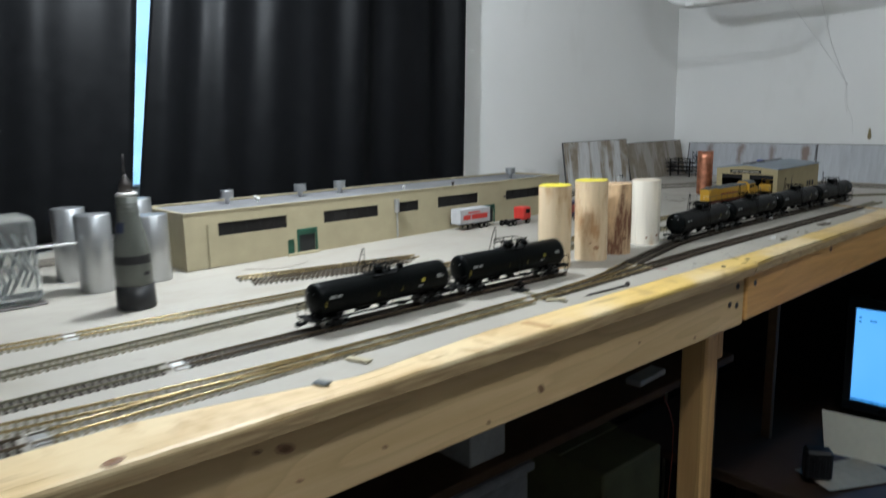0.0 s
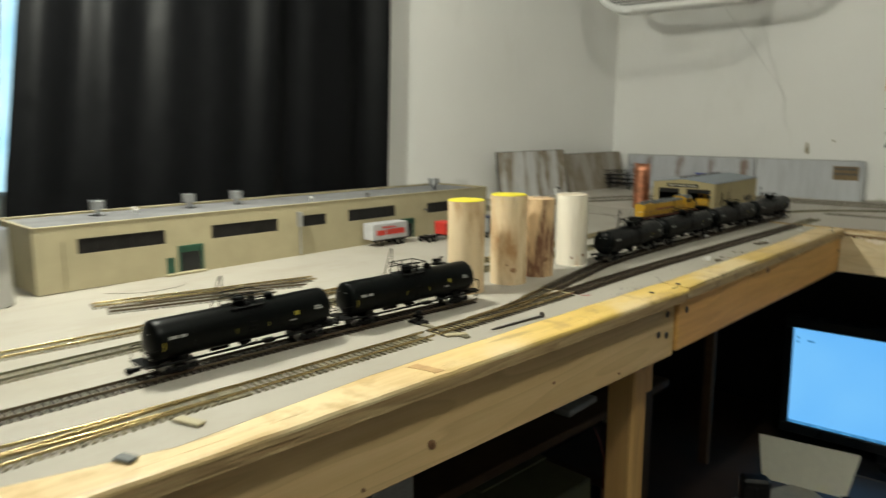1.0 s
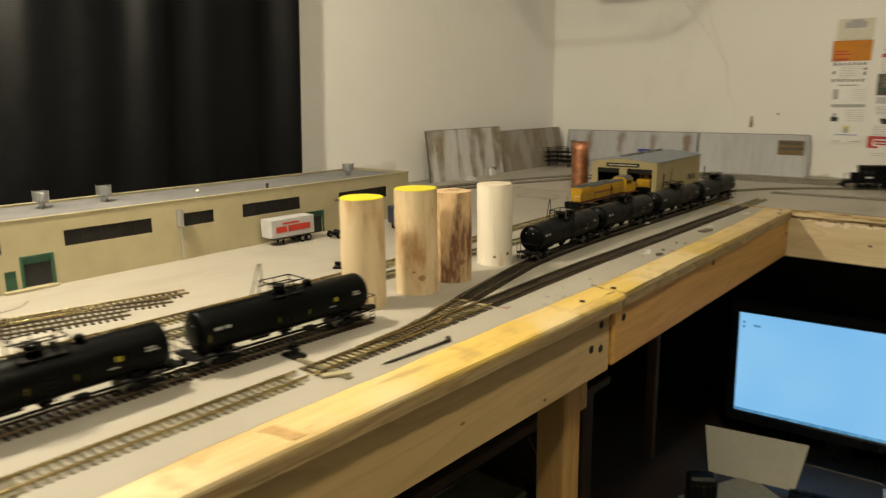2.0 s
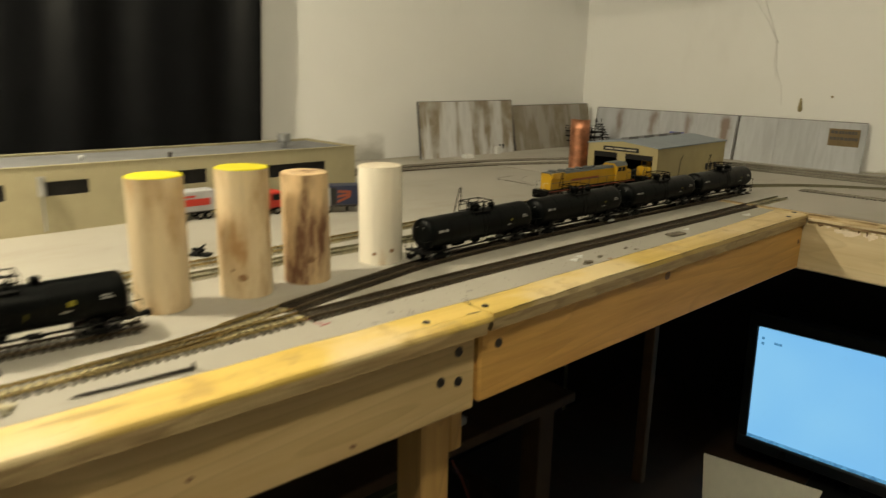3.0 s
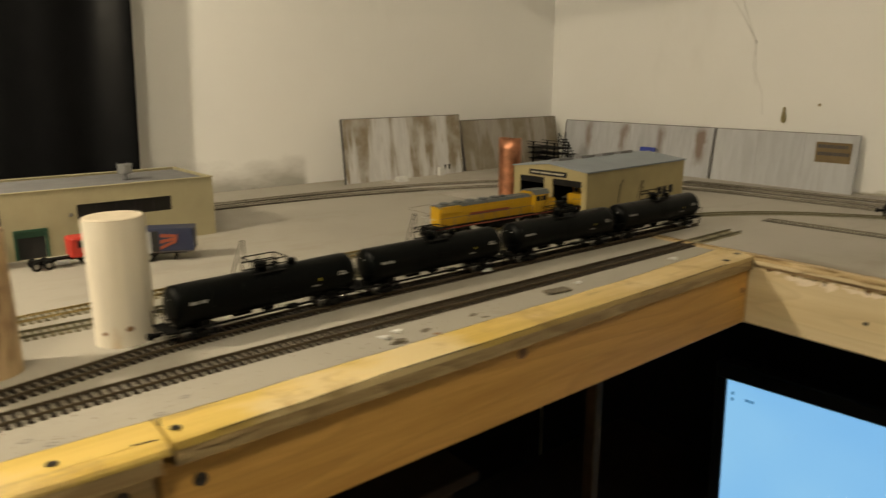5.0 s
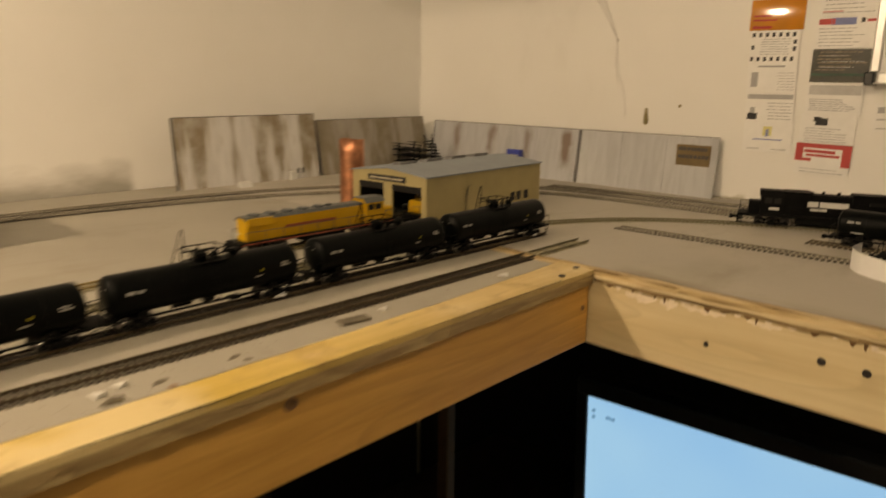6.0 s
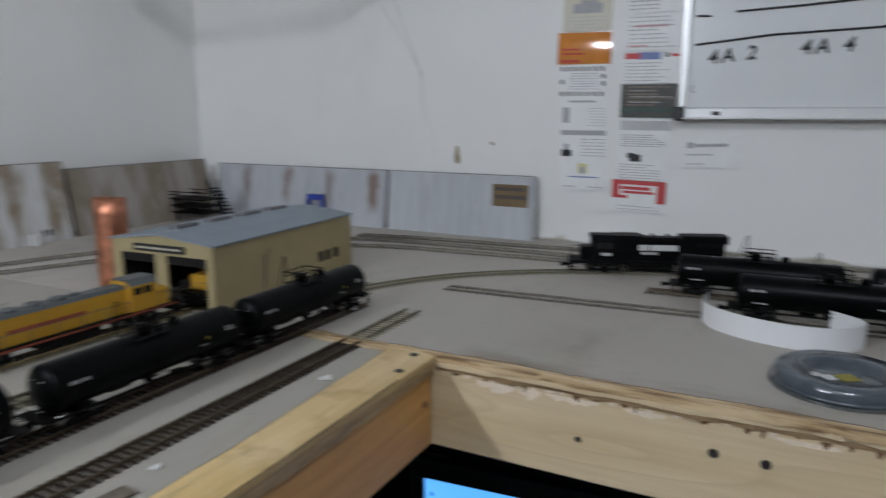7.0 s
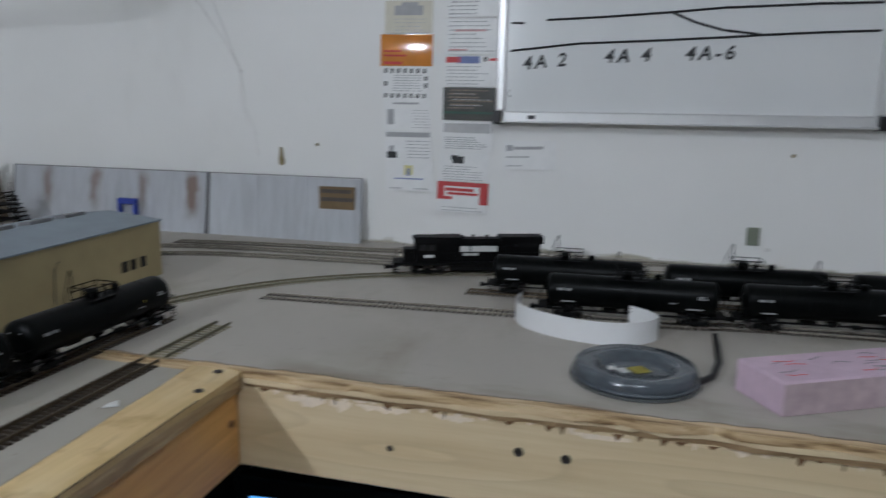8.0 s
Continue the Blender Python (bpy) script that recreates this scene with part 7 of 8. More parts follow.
for pts in (((905, 90), (1040, 76), (1200, 70), (1340, 63), (1365, 61)), ((975, 32), (1090, 27), (1205, 20), (1300, 13), (1460, 8), (1560, 7)), ((1208, 20), (1250, 38), (1300, 52), (1365, 60)), ((1365, 61), (1460, 57), (1560, 54)), ((905, 37), (930, 38))):
    q = [board_at(*p) for p in pts]
    fine = []
    for a, b in zip(q, q[1:]):
        fine += [Vector(a).lerp(Vector(b), k / 6) for k in range(6)]
    fine.append(Vector(q[-1]))
    part("drawn_line", Mesh().tube([(p.x, p.y, p.z) for p in fine], 0.0018, 6), M_INK, wb, "black marker line")
for text, x, y, turn in (("4A 2", 930, 126, 5), ("4A 4", 1088, 112, 2), ("4A-6", 1236, 106, 1)):
    cu = bpy.data.curves.new("writing", 'FONT')
    cu.body, cu.size, cu.extrude = text, 0.0280, 0.0002
    cu.offset = 0.0006
    cu.shear = 0.20
    cu.space_character = 1.32
    cu.materials.append(M_INK)
    ob = new("writing", cu)
    bx, by, bz = board_at(x, y)
    ob.matrix_basis = pose(bx, by - 0.0002, bz, 90, -turn, 0)
    ob.parent = wb
    ob["label"] = "black handwritten marker letters"
part("doodle", Mesh().tube([board_at(906, 165), board_at(902, 172), board_at(904, 178), board_at(910, 178)], 0.0007, 5), M_PRINT, wb)
part("tray_label", Mesh().box((WB0 + 0.052, WY - 0.0206, WZ + 0.004), (WB0 + 0.064, WY - 0.0202, WZ + 0.010)), M_INK, wb)


# pinned business cards
def card(x0, z1, w, h, mat, label, tilt, marks, lift=0.0):
    """One card flat on the wall; marks are bars (x0, x1, z0, z1 as shares of the card, material)."""
    t = thing("business_card", label, "card", pose(x0, WY - (0.0062 if lift else 0.0026), z1, -lift, tilt, 5.4 if lift else 0), "cards on the wall")
    n = 12
    v, f = [], []
    for j, yy in enumerate((0.0, -0.0006)):
        for i in range(n + 1):
            s = i / n
            bow = -0.0062 * (s - 0.42) ** 2 if mat == M_ORANGE else -0.0004 * math.sin(math.pi * s)
            v += [(w * s, yy + bow, 0), (w * s, yy + bow, -h)]
    k = 2 * (n + 1)
    for i in range(n):
        f += [(2 * i, 2 * i + 2, 2 * i + 3, 2 * i + 1), (k + 2 * i, k + 2 * i + 1, k + 2 * i + 3, k + 2 * i + 2), (2 * i, k + 2 * i, k + 2 * i + 2, 2 * i + 2), (2 * i + 1, 2 * i + 3, k + 2 * i + 3, k + 2 * i + 1)]
    f += [(0, 1, k + 1, k), (2 * n, k + 2 * n, k + 2 * n + 1, 2 * n + 1)]
    part("stock", Mesh().put(v, f), mat, t)
    if mat == M_ORANGE:
        nu, nv, v = 18, 10, []
        for i in range(nu + 1):
            for k in range(nv + 1):
                s, q = i / nu, 2 * k / nv - 1
                v.append((w * (0.004 + 0.992 * s), -0.0062 * (s - 0.42) ** 2 - 0.0008 - 0.0009 * (1 - q * q), -h * (0.004 + 0.992 * k / nv)))
        k = nv + 1
        part("gloss_film", Mesh().put(v, [(i * k + j, i * k + j + 1, (i + 1) * k + j + 1, (i + 1) * k + j) for i in range(nu) for j in range(nv)]), mat, t, "glossy laminate", True)
    for a, b, c, d, mm in marks:
        def bow(s):
            return -0.0062 * (s - 0.42) ** 2 if mat == M_ORANGE else -0.0004 * math.sin(math.pi * s)
        kk = 4
        vv, ff = [], []
        for i in range(kk + 1):
            s = a + (b - a) * i / kk
            off = 0.0018 if mat == M_ORANGE else 0.0010
            vv += [(w * s, bow(s) - off, -h * (1 - c)), (w * s, bow(s) - off, -h * (1 - d))]
        ff = [(2 * i, 2 * i + 2, 2 * i + 3, 2 * i + 1) for i in range(kk)]
        part("printed_bar", Mesh().put(vv, ff), mm, t)
    return t


CW, CH = 0.0885, 0.0508


def lines(seed, n, a0=0.1, a1=0.9, z0=0.12, z1=0.85, mat=None, thin=0.055):
    r = random.Random(seed)
    out = []
    for k in range(n):
        z = z0 + (z1 - z0) * k / max(1, n - 1)
        a = a0 + r.uniform(0, 0.06)
        end = min(a1, a + r.uniform(0.5, 0.9))
        while a < end - 0.03:
            b = min(end, a + r.uniform(0.05, 0.16))
            out.append((a, b, z, z + thin * 0.7, mat or M_PRINT))
            a = b + 0.022
    return out


z = 1.6570
dots = [(0.04 + 0.135 * k, 0.10 + 0.135 * k, zz, zz + 0.13, M_INK) for k in range(7) for zz in (0.06, 0.80)] + [(0.04, 0.10, 0.42, 0.55, M_INK), (0.88, 0.94, 0.36, 0.5, M_INK), (0.88, 0.94, 0.58, 0.7, M_INK)]
card(-0.100, z, 0.082, CH, M_CREAM, "cream card with a small sketch and faint text", 1, [(0.2, 0.8, 0.55, 0.85, M_SMALLPRINT), (0.35, 0.7, 0.62, 0.95, M_SMALLPRINT)] + lines(1, 4, 0.2, 0.85, 0.08, 0.42, M_PALEPRINT, 0.03))
card(-0.1065, z - 0.0535, CW, CH, M_ORANGE, "glossy orange card bowed off the wall", 0.5, [(0.06, 0.42, 0.05, 0.14, M_RED), (0.06, 0.5, 0.30, 0.36, M_RED), (0.06, 0.4, 0.44, 0.5, M_RED)], 0.6)
card(-0.1050, z - 0.1045, 0.084, 0.055, M_CARD, "white card with a border of small dark pictures", 0.5, dots + lines(3, 7, 0.20, 0.82, 0.26, 0.72, M_SMALLPRINT, 0.03))
card(-0.1030, z - 0.1600, 0.083, 0.051, M_CARD, "white card with a small round mark", 0, [(0.08, 0.22, 0.2, 0.7, M_SMALLPRINT), (0.2, 0.75, 0.86, 0.92, M_SMALLPRINT)] + lines(4, 7, 0.6, 0.98, 0.10, 0.66, M_PALEPRINT, 0.03))
card(-0.1010, z - 0.2115, 0.083, 0.050, M_CARD, "white card with a bold grey heading", 0, [(0.03, 0.97, 0.80, 0.96, M_SMALLPRINT), (0.05, 0.26, 0.08, 0.30, M_INK), (0.1, 0.2, 0.3, 0.5, M_SMALLPRINT)] + lines(5, 6, 0.45, 0.97, 0.1, 0.65, M_SMALLPRINT, 0.035))
card(-0.1000, z - 0.2620, 0.085, 0.052, M_CARD, "white card with a yellow and blue emblem", 0, [(0.40, 0.58, 0.55, 0.86, M_PALEYELLOW), (0.46, 0.52, 0.52, 0.76, M_PALEBLUE), (0.2, 0.8, 0.40, 0.44, M_PALEBLUE), (0.1, 0.35, 0.08, 0.12, M_PALEPRINT), (0.6, 0.9, 0.08, 0.12, M_PALEPRINT)])
card(0.006, z + 0.030, 0.086, 0.058, M_CARD, "white card with rows of small print", 0.5, lines(7, 9, 0.03, 0.95, 0.08, 0.9, M_SMALLPRINT, 0.04))
card(0.006, z - 0.030, 0.087, 0.056, M_CARD, "white card with pink and grey print", 0.5, [(0.15, 0.75, 0.64, 0.70, M_PINKPRINT), (0.05, 0.4, 0.10, 0.15, M_PINKPRINT)] + lines(8, 8, 0.03, 0.95, 0.08, 0.9, M_SMALLPRINT, 0.035))
card(0.004, z - 0.087, 0.088, 0.0505, M_CARD, "white card with a red and blue mark", 0.5, [(0.02, 0.30, 0.76, 0.94, M_CARDRED), (0.24, 0.66, 0.74, 0.96, M_PALEBLUE), (0.74, 0.80, 0.80, 0.94, M_INK), (0.84, 0.98, 0.82, 0.90, M_CARDRED)] + lines(9, 6, 0.03, 0.97, 0.08, 0.62, M_SMALLPRINT, 0.035))
card(0.002, z - 0.139, 0.088, 0.0525, M_OLIVE, "dark photo card with a green stripe", 0.5, [(0.0, 1.0, 0.20, 0.27, M_GREEN)] + lines(31, 6, 0.08, 0.95, 0.36, 0.90, M_BROWNPRINT, 0.06) + lines(32, 3, 0.15, 0.9, 0.45, 0.80, M_PALEPRINT, 0.03))
card(0.000, z - 0.1925, 0.087, 0.051, M_CARD, "white card with a grey banner", 0.5, [(0.04, 0.96, 0.62, 0.92, M_PALEPRINT)] + lines(11, 6, 0.04, 0.95, 0.1, 0.45, M_SMALLPRINT, 0.04))
card(-0.004, z - 0.244, 0.086, 0.049, M_CARD, "white card with a small black silhouette mark", 0.8, [(0.28, 0.5, 0.62, 0.86, M_INK), (0.24, 0.38, 0.74, 0.9, M_INK)] + lines(12, 6, 0.08, 0.9, 0.06, 0.50, M_SMALLPRINT, 0.035))
card(-0.006, z - 0.2935, 0.088, 0.052, M_CARD, "white and red card curling at its foot", 1.2, [(0.0, 1.0, 0.86, 1.0, M_CARDRED), (0.0, 0.14, 0.42, 0.86, M_CARDRED), (0.84, 1.0, 0.30, 0.86, M_CARDRED), (0.14, 0.3, 0.42, 0.52, M_CARDRED), (0.16, 0.72, 0.70, 0.80, M_CARDRED), (0.2, 0.8, 0.58, 0.66, M_CARDRED)] + lines(13, 2, 0.1, 0.9, 0.06, 0.16, M_SMALLPRINT, 0.03))
card(0.1050, z - 0.2240, 0.087, 0.047, M_CARD, "plain white card below the whiteboard", -2, [(0.06, 0.18, 0.66, 0.86, M_SMALLPRINT), (0.2, 0.75, 0.70, 0.80, M_SMALLPRINT), (0.05, 0.5, 0.42, 0.47, M_PALEPRINT), (0.05, 0.35, 0.12, 0.16, M_PALEPRINT)])

# ---- on the bench return ----
rl = thing("tape_reel", "flat blue-grey plastic reel with a yellow label, shrink-wrapped", "reel", pose(0.330, 2.084, Z + 0.0005) @ Matrix.Scale(0.95, 4))
part("disc", Mesh().lathe([(0.050, 0.0), (0.0555, 0.003), (0.0560, 0.010), (0.0545, 0.0145), (0.0530, 0.0160), (0.0400, 0.0152), (0.0330, 0.0142), (0.0305, 0.0085), (0.0290, 0.0078), (0.004, 0.0076)], 56), M_REEL, rl, "", True)
part("wrap", Mesh().lathe([(0.0570, 0.0005), (0.0590, 0.0012), (0.0592, 0.0022), (0.0575, 0.0028)], 48), M_CLEAR, rl, "clear plastic rim", True)
part("lower_rim", Mesh().lathe([(0.0562, 0.0040), (0.0580, 0.0045), (0.0580, 0.0065), (0.0562, 0.0070)], 56), M_REEL, rl, "", True)
part("label", Mesh().box((-0.006, -0.010, 0.0080), (0.010, 0.006, 0.0084), m=pose(0.004, 0.006, 0, 0, 0, -55)), M_YELLOWMARK, rl, "yellow label")
part("label", Mesh().box((-0.0060, -0.020, 0.0080), (0.0060, -0.0105, 0.0084), m=pose(0.002, 0.006, 0, 0, 0, -55)), M_WHITE, rl, "white label")
part("label", Mesh().box((-0.024, -0.004, 0.0080), (-0.018, 0.006, 0.0084)), M_WHITE, rl, "white label")
cb = thing("cable", "thick black cable looping from the reel to the tracks", "cable")
part("cable", Mesh().tube([(0.350, 2.060, Z + 0.0045), (0.377, 2.072, Z + 0.0045), (0.396, 2.100, Z + 0.0045), (0.405, 2.140, Z + 0.005), (0.408, 2.190, Z + 0.005), (0.409, 2.222, Z + 0.006)], 0.0030, 10), M_CABLE, cb, smooth=True)

ps = thing("paper_strip", "white paper strip standing on edge in a curl", "paper strip")
pts = smooth_line([(0.200, 2.268), (0.198, 2.235), (0.214, 2.203), (0.250, 2.180), (0.290, 2.170), (0.325, 2.176), (0.346, 2.194), (0.352, 2.212), (0.340, 2.230), (0.318, 2.246)], 0.006)
v, f = [], []
for p in pts:
    v += [(p.x, p.y, Z + 0.0004), (p.x, p.y, Z + 0.0245), (p.x + 0.0003, p.y + 0.0003, Z + 0.0004), (p.x + 0.0003, p.y + 0.0003, Z + 0.0245)]
for i in range(len(pts) - 1):
    a, b = 4 * i, 4 * i + 4
    f += [(a, b, b + 1, a + 1), (a + 2, a + 3, b + 3, b + 2), (a + 1, b + 1, b + 3, a + 3), (a, a + 2, b + 2, b)]
part("strip", Mesh().put(v, f), M_PAPER, ps)

pf = thing("foam_block", "pink foam block with scribbled top", "foam block", pose(0.440, 2.034, Z + 0.0003, 0, 0, 29))
part("block", Mesh().box((0, 0, 0), (0.150, 0.058, 0.0285), 0.0015), M_PINKFOAM, pf)
part("front_face", Mesh().box((0.001, -0.0003, 0.001), (0.149, 0.0008, 0.0270)), M_PINKSIDE, pf, "dirty cut side")
rr = random.Random(21)
for k in range(16):
    x0, y0 = rr.uniform(0.01, 0.12), rr.uniform(0.008, 0.046)
    q = [(x0 + 0.006 * i + rr.uniform(-0.002, 0.002), y0 + rr.uniform(-0.003, 0.003), 0.0286) for i in range(4)]
    part("scribble", Mesh().tube(q, 0.0005, 5), M_PRINT if k % 3 else M_CARDRED, pf)
for x, y, a in ((0.475, 2.185, 0.2), (0.525, 2.175, -0.3), (0.50, 2.168, 1.0)):
    w = thing("wire_scrap", "short loop of thin dark wire on the bench", "wire")
    part("wire", Mesh().tube([(x + 0.012 * math.cos(a + k * 0.7), y + 0.006 * math.sin(a + k * 0.7), Z + 0.0014) for k in range(8)], 0.0006, 5), M_CABLE, w)

# ---- small things along the bench front ----
nl = thing("nail", "large rusty nail lying on the bench", "nail")
part("shank", Mesh().rod((-0.036, 0.925, Z + 0.0014), (-0.031, 0.998, Z + 0.0018), 0.0012, 0.0014, 10), M_STEEL, nl, smooth=True)
part("head", Mesh().rod((-0.0310, 0.9985, Z + 0.0032), (-0.0308, 1.0000, Z + 0.0032), 0.0032, seg=14), M_STEEL, nl)
part("point", Mesh().rod((-0.0364, 0.918, Z + 0.0013), (-0.0360, 0.925, Z + 0.0014), 0.0003, 0.0012, 10), M_STEEL, nl)
for x, y, a, l, w, mat, lab in ((-0.037, 0.583, 20, 0.025, 0.009, M_BEIGE, "tan wooden wedge beside the track"), (-0.050, 0.878, 60, 0.024, 0.007, M_BEIGE, "tan wooden chip beside the turnout"), (-0.010, 0.527, 24, 0.014, 0.009, M_LOCOGREY, "small dark square plate on the bench"),
                                (-0.054, 1.684, 84, 0.030, 0.013, M_DIRT, "dark brown card scrap on the bench"), (-0.037, 1.469, 70, 0.010, 0.006, M_DIRT, "dark scrap on the bench")):
    c = thing("scrap", lab, "scrap", pose(x, y, Z + 0.0006, 0, 0, a), "scraps")
    part("piece", Mesh().box((-l / 2, -w / 2, 0), (l / 2, w / 2, 0.0022), 0.0006), mat, c)
rr = random.Random(31)
for x, y, s in ((-0.054, 1.463, 0.006), (-0.060, 1.480, 0.005), (-0.153, 1.671, 0.006), (-0.157, 2.082, 0.007), (-0.060, 1.900, 0.006), (-0.062, 1.725, 0.004)):
    c = thing("paper_scrap", "torn white scrap lying on the bench", "scrap", pose(x, y, Z + (0.0006 if x > -0.1 else 0.0045), 0, 0, rr.uniform(0, 180)), "white scraps")
    part("piece", Mesh().put([(-s, -s * 0.6, 0), (s, -s * 0.4, 0), (s * 0.7, s * 0.6, 0.0), (-s * 0.6, s * 0.5, 0), (-s, -s * 0.6, 0.0006), (s, -s * 0.4, 0.0022), (s * 0.7, s * 0.6, 0.0030), (-s * 0.6, s * 0.5, 0.0008)], [(0, 1, 2, 3), (4, 5, 6, 7), (0, 1, 5, 4), (1, 2, 6, 5), (2, 3, 7, 6), (3, 0, 4, 7)]), M_WHITE, c)
crumbs = Mesh()
for _ in range(220):
    k = rr.random()
    if k < 0.35:
        x, y = rr.uniform(-0.065, -0.028), rr.uniform(1.12, 1.62)
    elif k < 0.75:
        x, y = rr.uniform(-0.25, 0.60), WY - abs(rr.gauss(0, 0.008)) - 0.003
    elif k < 0.9:
        x, y = rr.uniform(-0.12, -0.035), rr.uniform(0.9, 2.0)
    else:
        x, y = rr.uniform(-0.90, -0.3), rr.uniform(0.7, 2.4)
    s = rr.uniform(0.0004, 0.0011) * (0.7 if k < 0.35 or k > 0.75 else 1.8)
    crumbs.put([(-s, -s, 0), (s, -s * 0.7, 0), (s * 0.6, s, 0), (0, 0, s * 0.8)], [(0, 1, 3), (1, 2, 3), (2, 0, 3), (0, 2, 1)], Matrix.Translation((x, y, Z + 0.0009)) @ Matrix.Rotation(rr.uniform(0, 6), 4, 'Z'))
tagged(part("crumbs", crumbs, M_DIRT), "brown crumbs of dirt and dried glue on the bench", "debris", kind="stuff")
# thin wires on the open part of the bench
for pts in ([(-0.565, 1.905), (-0.557, 1.850), (-0.520, 1.848), (-0.473, 1.843), (-0.440, 1.815)], [(-0.545, 1.925), (-0.520, 1.880), (-0.470, 1.850), (-0.456, 1.845), (-0.470, 1.900), (-0.500, 1.915)], [(-0.50, 0.69), (-0.47, 0.73), (-0.475, 0.78), (-0.50, 0.80)]):
    w = thing("feeder_wire", "thin dark wire lying loosely on the bench", "wire")
    part("wire", Mesh().tube([(p.x, p.y, Z + 0.0008) for p in smooth_line(pts, 0.006)], 0.0003, 5), M_STEEL, w)

# ---- desk below the bench ----
dk = thing("desk", "dark brown desk tucked under the bench return", "desk")
part("top", Mesh().box((-0.62, 1.80, 0.572), (1.5, 2.58, 0.600), 0.003), M_DESK, dk)
for x in (-0.58, 1.44):
    for y in (1.84, 2.52):
        part("leg", Mesh().box((x, y - 0.025, FL), (x + 0.05, y + 0.025, 0.5718), 0.002), M_DESK, dk)
mo = thing("monitor", "black flat monitor showing a light blue desktop", "monitor", pose(-0.1785, 2.284, 0.9425, 3, 0, 5))
SW, SH = 0.476, 0.266
m_icon, n_, l_, b_ = material("dim_screen_icon")
b_.inputs["Base Color"].default_value = (0.01, 0.01, 0.01, 1)
l_.new(ramp(n_, l_, noise_tex(n_, l_, coords(n_, l_), 120, 2), [(0.3, (0.03, 0.14, 0.36)), (0.7, (0.10, 0.36, 0.72))]), b_.inputs["Emission Color"])
b_.inputs["Emission Strength"].default_value = 1.0
part("screen", Mesh().box((0, -0.0005, -SH), (SW, 0.004, 0)), M_SCREEN, mo, "lit light blue screen")
bz = Mesh().box((-0.020, -0.006, 0.0), (SW + 0.020, 0.020, 0.030), 0.003).box((-0.020, -0.006, -SH - 0.028), (SW + 0.020, 0.020, -SH), 0.003)
bz.box((-0.020, -0.006, -SH), (-0.0002, 0.020, 0.0), 0.002).box((SW + 0.0002, -0.006, -SH), (SW + 0.020, 0.020, 0.0), 0.002)
part("bezel", bz, M_BEZEL, mo)
part("back", Mesh().box((-0.015, 0.0202, -SH - 0.02), (SW + 0.015, 0.045, 0.025), 0.006), M_BEZEL, mo)
for z0 in (-0.022, -0.034):
    part("desktop_icon", Mesh().box((0.008, -0.0012, z0 - 0.006), (0.014, -0.0006, z0)), m_icon, mo)
part("desktop_icon", Mesh().box((0.034, -0.0012, -0.034), (0.050, -0.0006, -0.029)), m_icon, mo)
part("task_bar", Mesh().box((0.0, -0.0012, -SH + 0.0005), (SW, -0.0006, -SH + 0.008)), m_icon, mo)
part("stand", Mesh().box((SW / 2 - 0.03, 0.03, -0.336), (SW / 2 + 0.03, 0.05, -SH - 0.0285), 0.003).box((SW / 2 - 0.11, -0.06, -0.3425), (SW / 2 + 0.11, 0.10, -0.3362), 0.003), M_BEZEL, mo)


def paper(x, y, z, w, h, rot, tilt, label, mat=None, taper=0.0):
    t = thing("paper_sheet", label, "paper", pose(x, y, z, tilt, 0, rot), "papers on the desk")
    n = 6
    v, f = [], []
    for j in range(n + 1):
        for i in range(n + 1):
            v.append((w * (i / n - 0.5) * (1 - taper * (1 - j / n)), h * (j / n - 0.5), 0.004 * math.sin(2.5 * i / n + j * 0.3)))
    k = len(v)
    v += [(a, b, c - 0.0006) for a, b, c in v]
    for j in range(n):
        for i in range(n):
            q = j * (n + 1) + i
            f += [(q, q + 1, q + n + 2, q + n + 1), (k + q, k + q + n + 1, k + q + n + 2, k + q + 1)]
    part("sheet", Mesh().put(v, f), mat or M_PAPER, t, smooth=True)
    return t


paper(-0.070, 2.112, 0.653, 0.222, 0.105, 12, 62, "creased white sheet propped up before the monitor", M_CREAM, 0.18)
paper(-0.072, 1.990, 0.606, 0.110, 0.205, -26, 0, "cream printed sheet lying on the desk", M_TRIM)
paper(0.250, 2.205, 0.606, 0.14, 0.09, 10, 0, "pale sheet behind the keyboard")
bk = thing("black_box", "black ribbed gadget standing on the papers", "gadget", pose(-0.112, 1.912, 0.612, 0, 0, 33))
part("body", Mesh().box((-0.03, -0.02, 0), (0.03, 0.02, 0.072), 0.006), M_BEZEL, bk)
for k in range(5):
    part("rib", Mesh().box((-0.028 + 0.012 * k, -0.0225, 0.006), (-0.022 + 0.012 * k, -0.0202, 0.056), 0.0008), M_BEZEL, bk)
kb = thing("keyboard", "black keyboard on the desk", "keyboard", pose(0.205, 2.080, 0.6005, 0, 0, 14))
part("base", Mesh().box((-0.18, -0.07, 0), (0.18, 0.07, 0.012), 0.003), M_TRUCK, kb)
key = Mesh().box((-0.0075, -0.0075, 0), (0.0075, 0.0075, 0.006), 0.0015).data("key", M_TRUCK)
for r in range(6):
    for c in range(18):
        part("key", key, M_TRUCK, kb, m=Matrix.Translation((-0.167 + 0.0196 * c, -0.055 + 0.0215 * r, 0.0122)))
wc = thing("carton", "plain grey carton standing on the shelf under the bench", "carton", pose(-0.310, 0.978, 0.9235))
part("body", Mesh().box((-0.04, -0.04, 0), (0.04, 0.04, 0.112), 0.002), M_FADED, wc)
part("lid", Mesh().box((-0.0415, -0.0415, 0.1122), (0.0415, 0.0415, 0.122), 0.002), M_FADED, wc)
pb = thing("carton", "narrow grey box lying on the shelf under the bench", "carton", pose(-0.30, 1.470, 0.9235, 0, 0, 4))
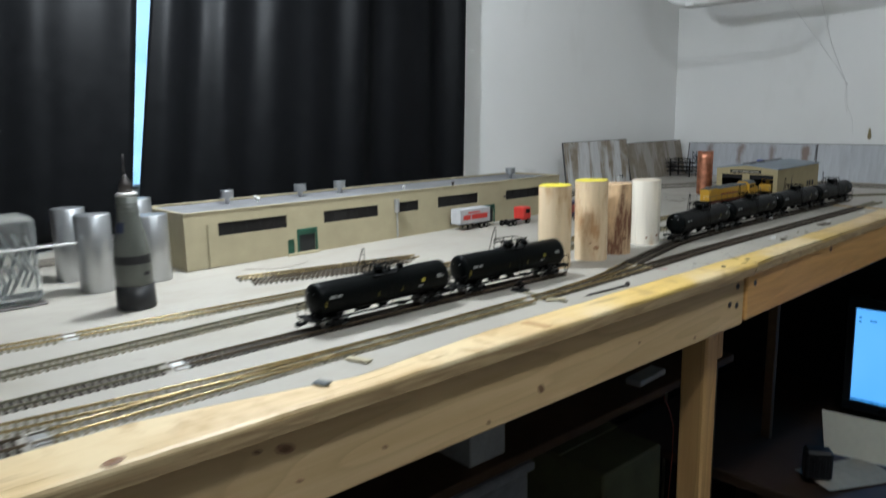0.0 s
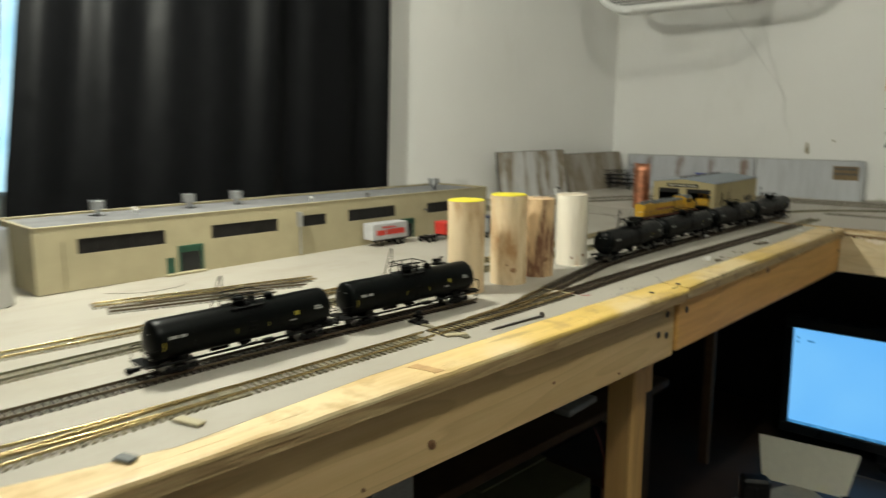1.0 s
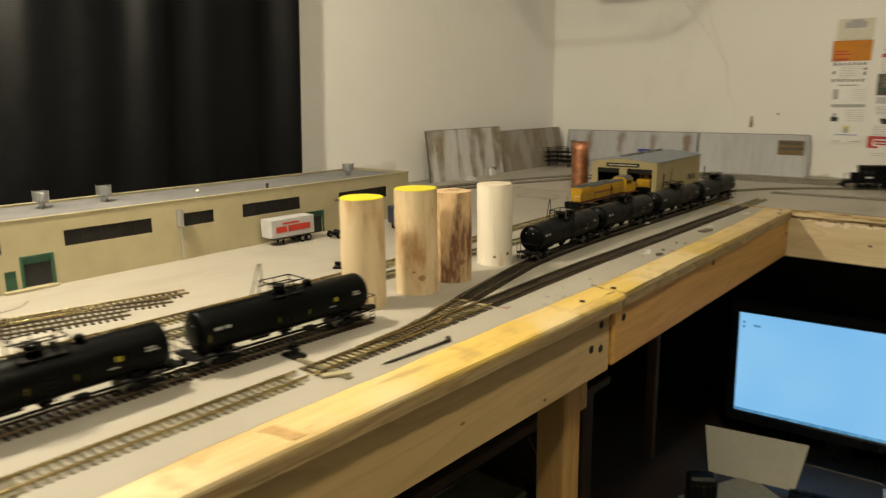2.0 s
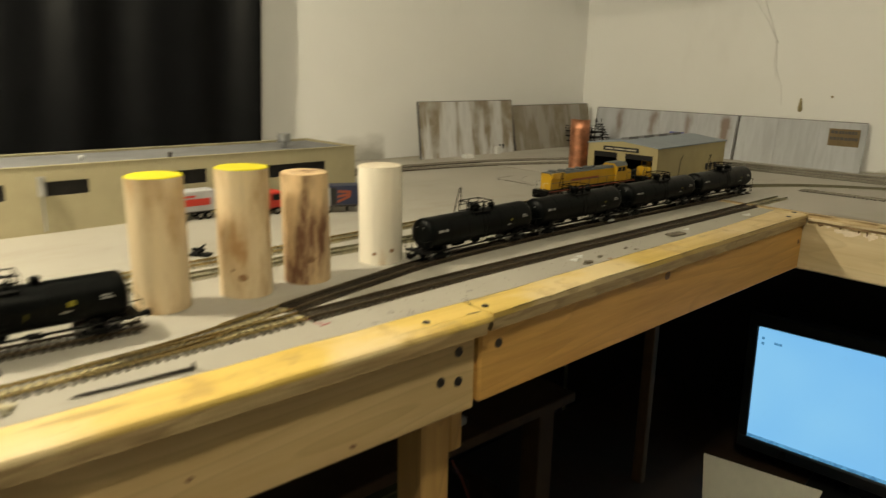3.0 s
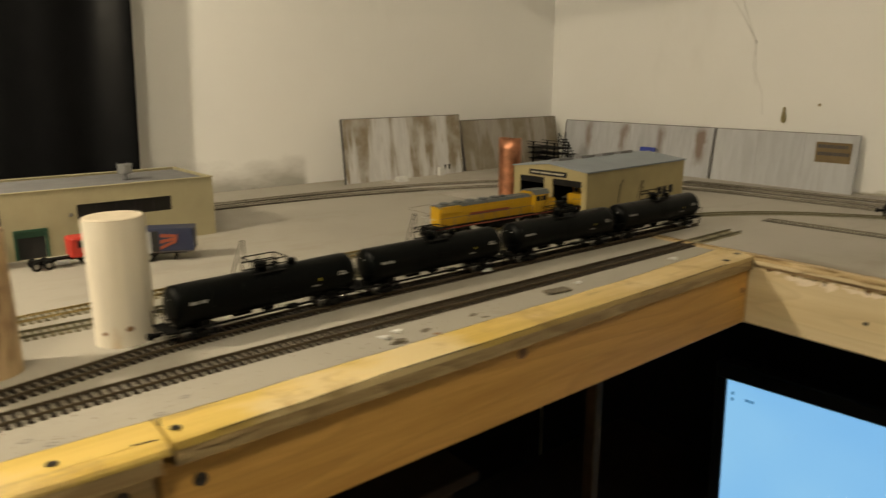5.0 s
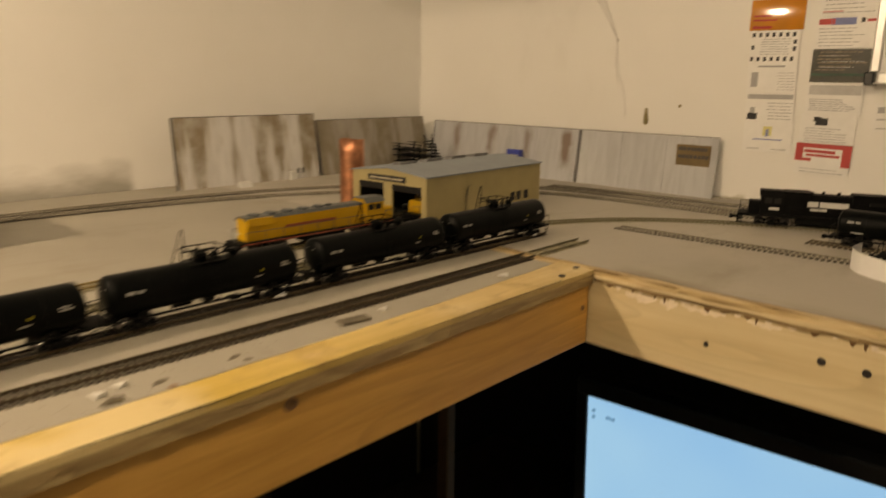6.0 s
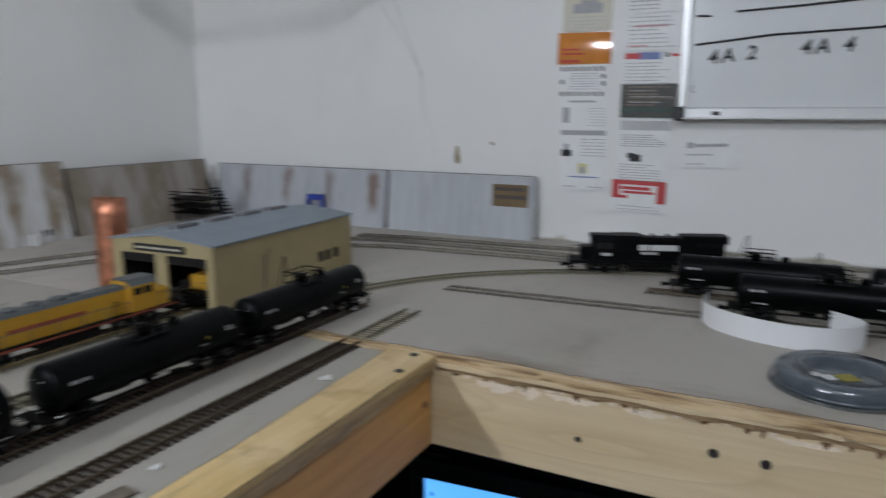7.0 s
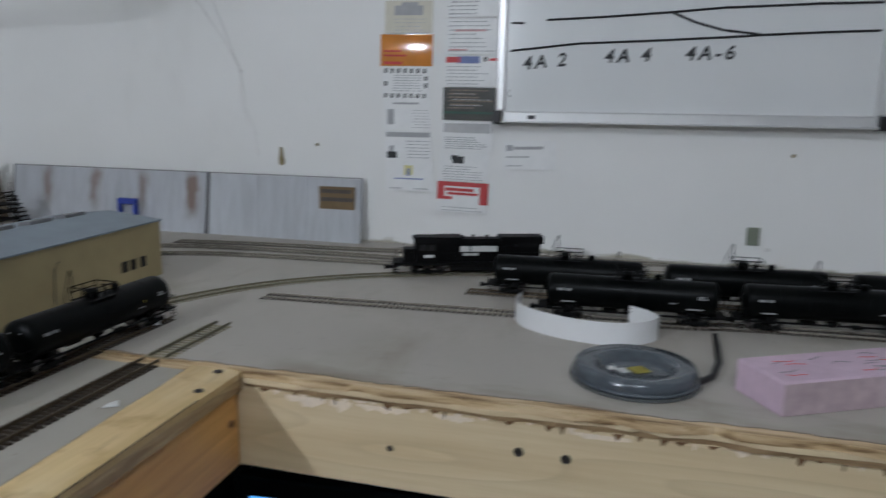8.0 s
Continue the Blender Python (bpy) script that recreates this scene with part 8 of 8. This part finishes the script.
part("body", Mesh().box((-0.018, -0.052, 0), (0.018, 0.052, 0.013), 0.002), M_FADED, pb)
wl = thing("hanging_cable", "thin dull red cable hanging below the shelf under the bench", "cable")
part("cable", Mesh().tube([(-0.247, 1.455, 0.904), (-0.243, 1.472, 0.870), (-0.242, 1.487, 0.831), (-0.243, 1.489, 0.770), (-0.244, 1.480, 0.66)], 0.0010, 6), M_STRIPE, wl)
cr = thing("crate", "dim green-brown box on the floor under the bench", "box", pose(-0.37, 1.375, FL))
part("body", Mesh().box((-0.11, -0.10, 0.001), (0.11, 0.10, 0.79 - FL), 0.004), M_CRATE, cr)
part("flap", Mesh().box((-0.11, -0.10, 0.791 - FL), (0.0, 0.10, 0.795 - FL)), M_CRATE, cr)
gb = thing("storage_bin", "dull grey plastic bin standing below the shelf", "bin", pose(-0.40, 0.92, FL))
part("body", Mesh().box((-0.12, -0.17, 0.001), (0.12, 0.17, 0.862 - FL), 0.008), M_ROOF, gb)
part("rim", Mesh().box((-0.127, -0.177, 0.863 - FL), (0.127, 0.177, 0.880 - FL), 0.004), M_ROOF, gb)

for x, y, w in ((-0.047, 1.504, 0.007), (-0.053, 1.565, 0.006), (-0.041, 1.570, 0.004), (-0.037, 1.466, 0.008)):
    rr = random.Random(int(1000 * y))
    c = thing("scrap", "flat dark brown shred on the bench", "scrap", pose(x, y, Z + 0.0002, 0, 0, rr.uniform(60, 110)), "scraps")
    part("piece", Mesh().put([(w * math.cos(a) * rr.uniform(0.7, 1.1), 0.45 * w * math.sin(a) * rr.uniform(0.6, 1.1), zz) for zz in (0, 0.0006) for a in [k * math.pi / 4 for k in range(8)]], [tuple(range(7, -1, -1)), tuple(range(8, 16))] + [(k, (k + 1) % 8, 8 + (k + 1) % 8, 8 + k) for k in range(8)]), M_DIRT, c)

for x, z in ((-0.229, 1.418), (0.542, 1.422)):
    w = thing("wall_nail", "small rusty nail head in the white wall", "nail", pose(x, WY - 0.0002, z, 90, 0, 0), "wall nails")
    part("head", Mesh().lathe([(0.0030, 0.0), (0.0030, 0.0008), (0.0018, 0.0016)], 12), M_HOOK, w)
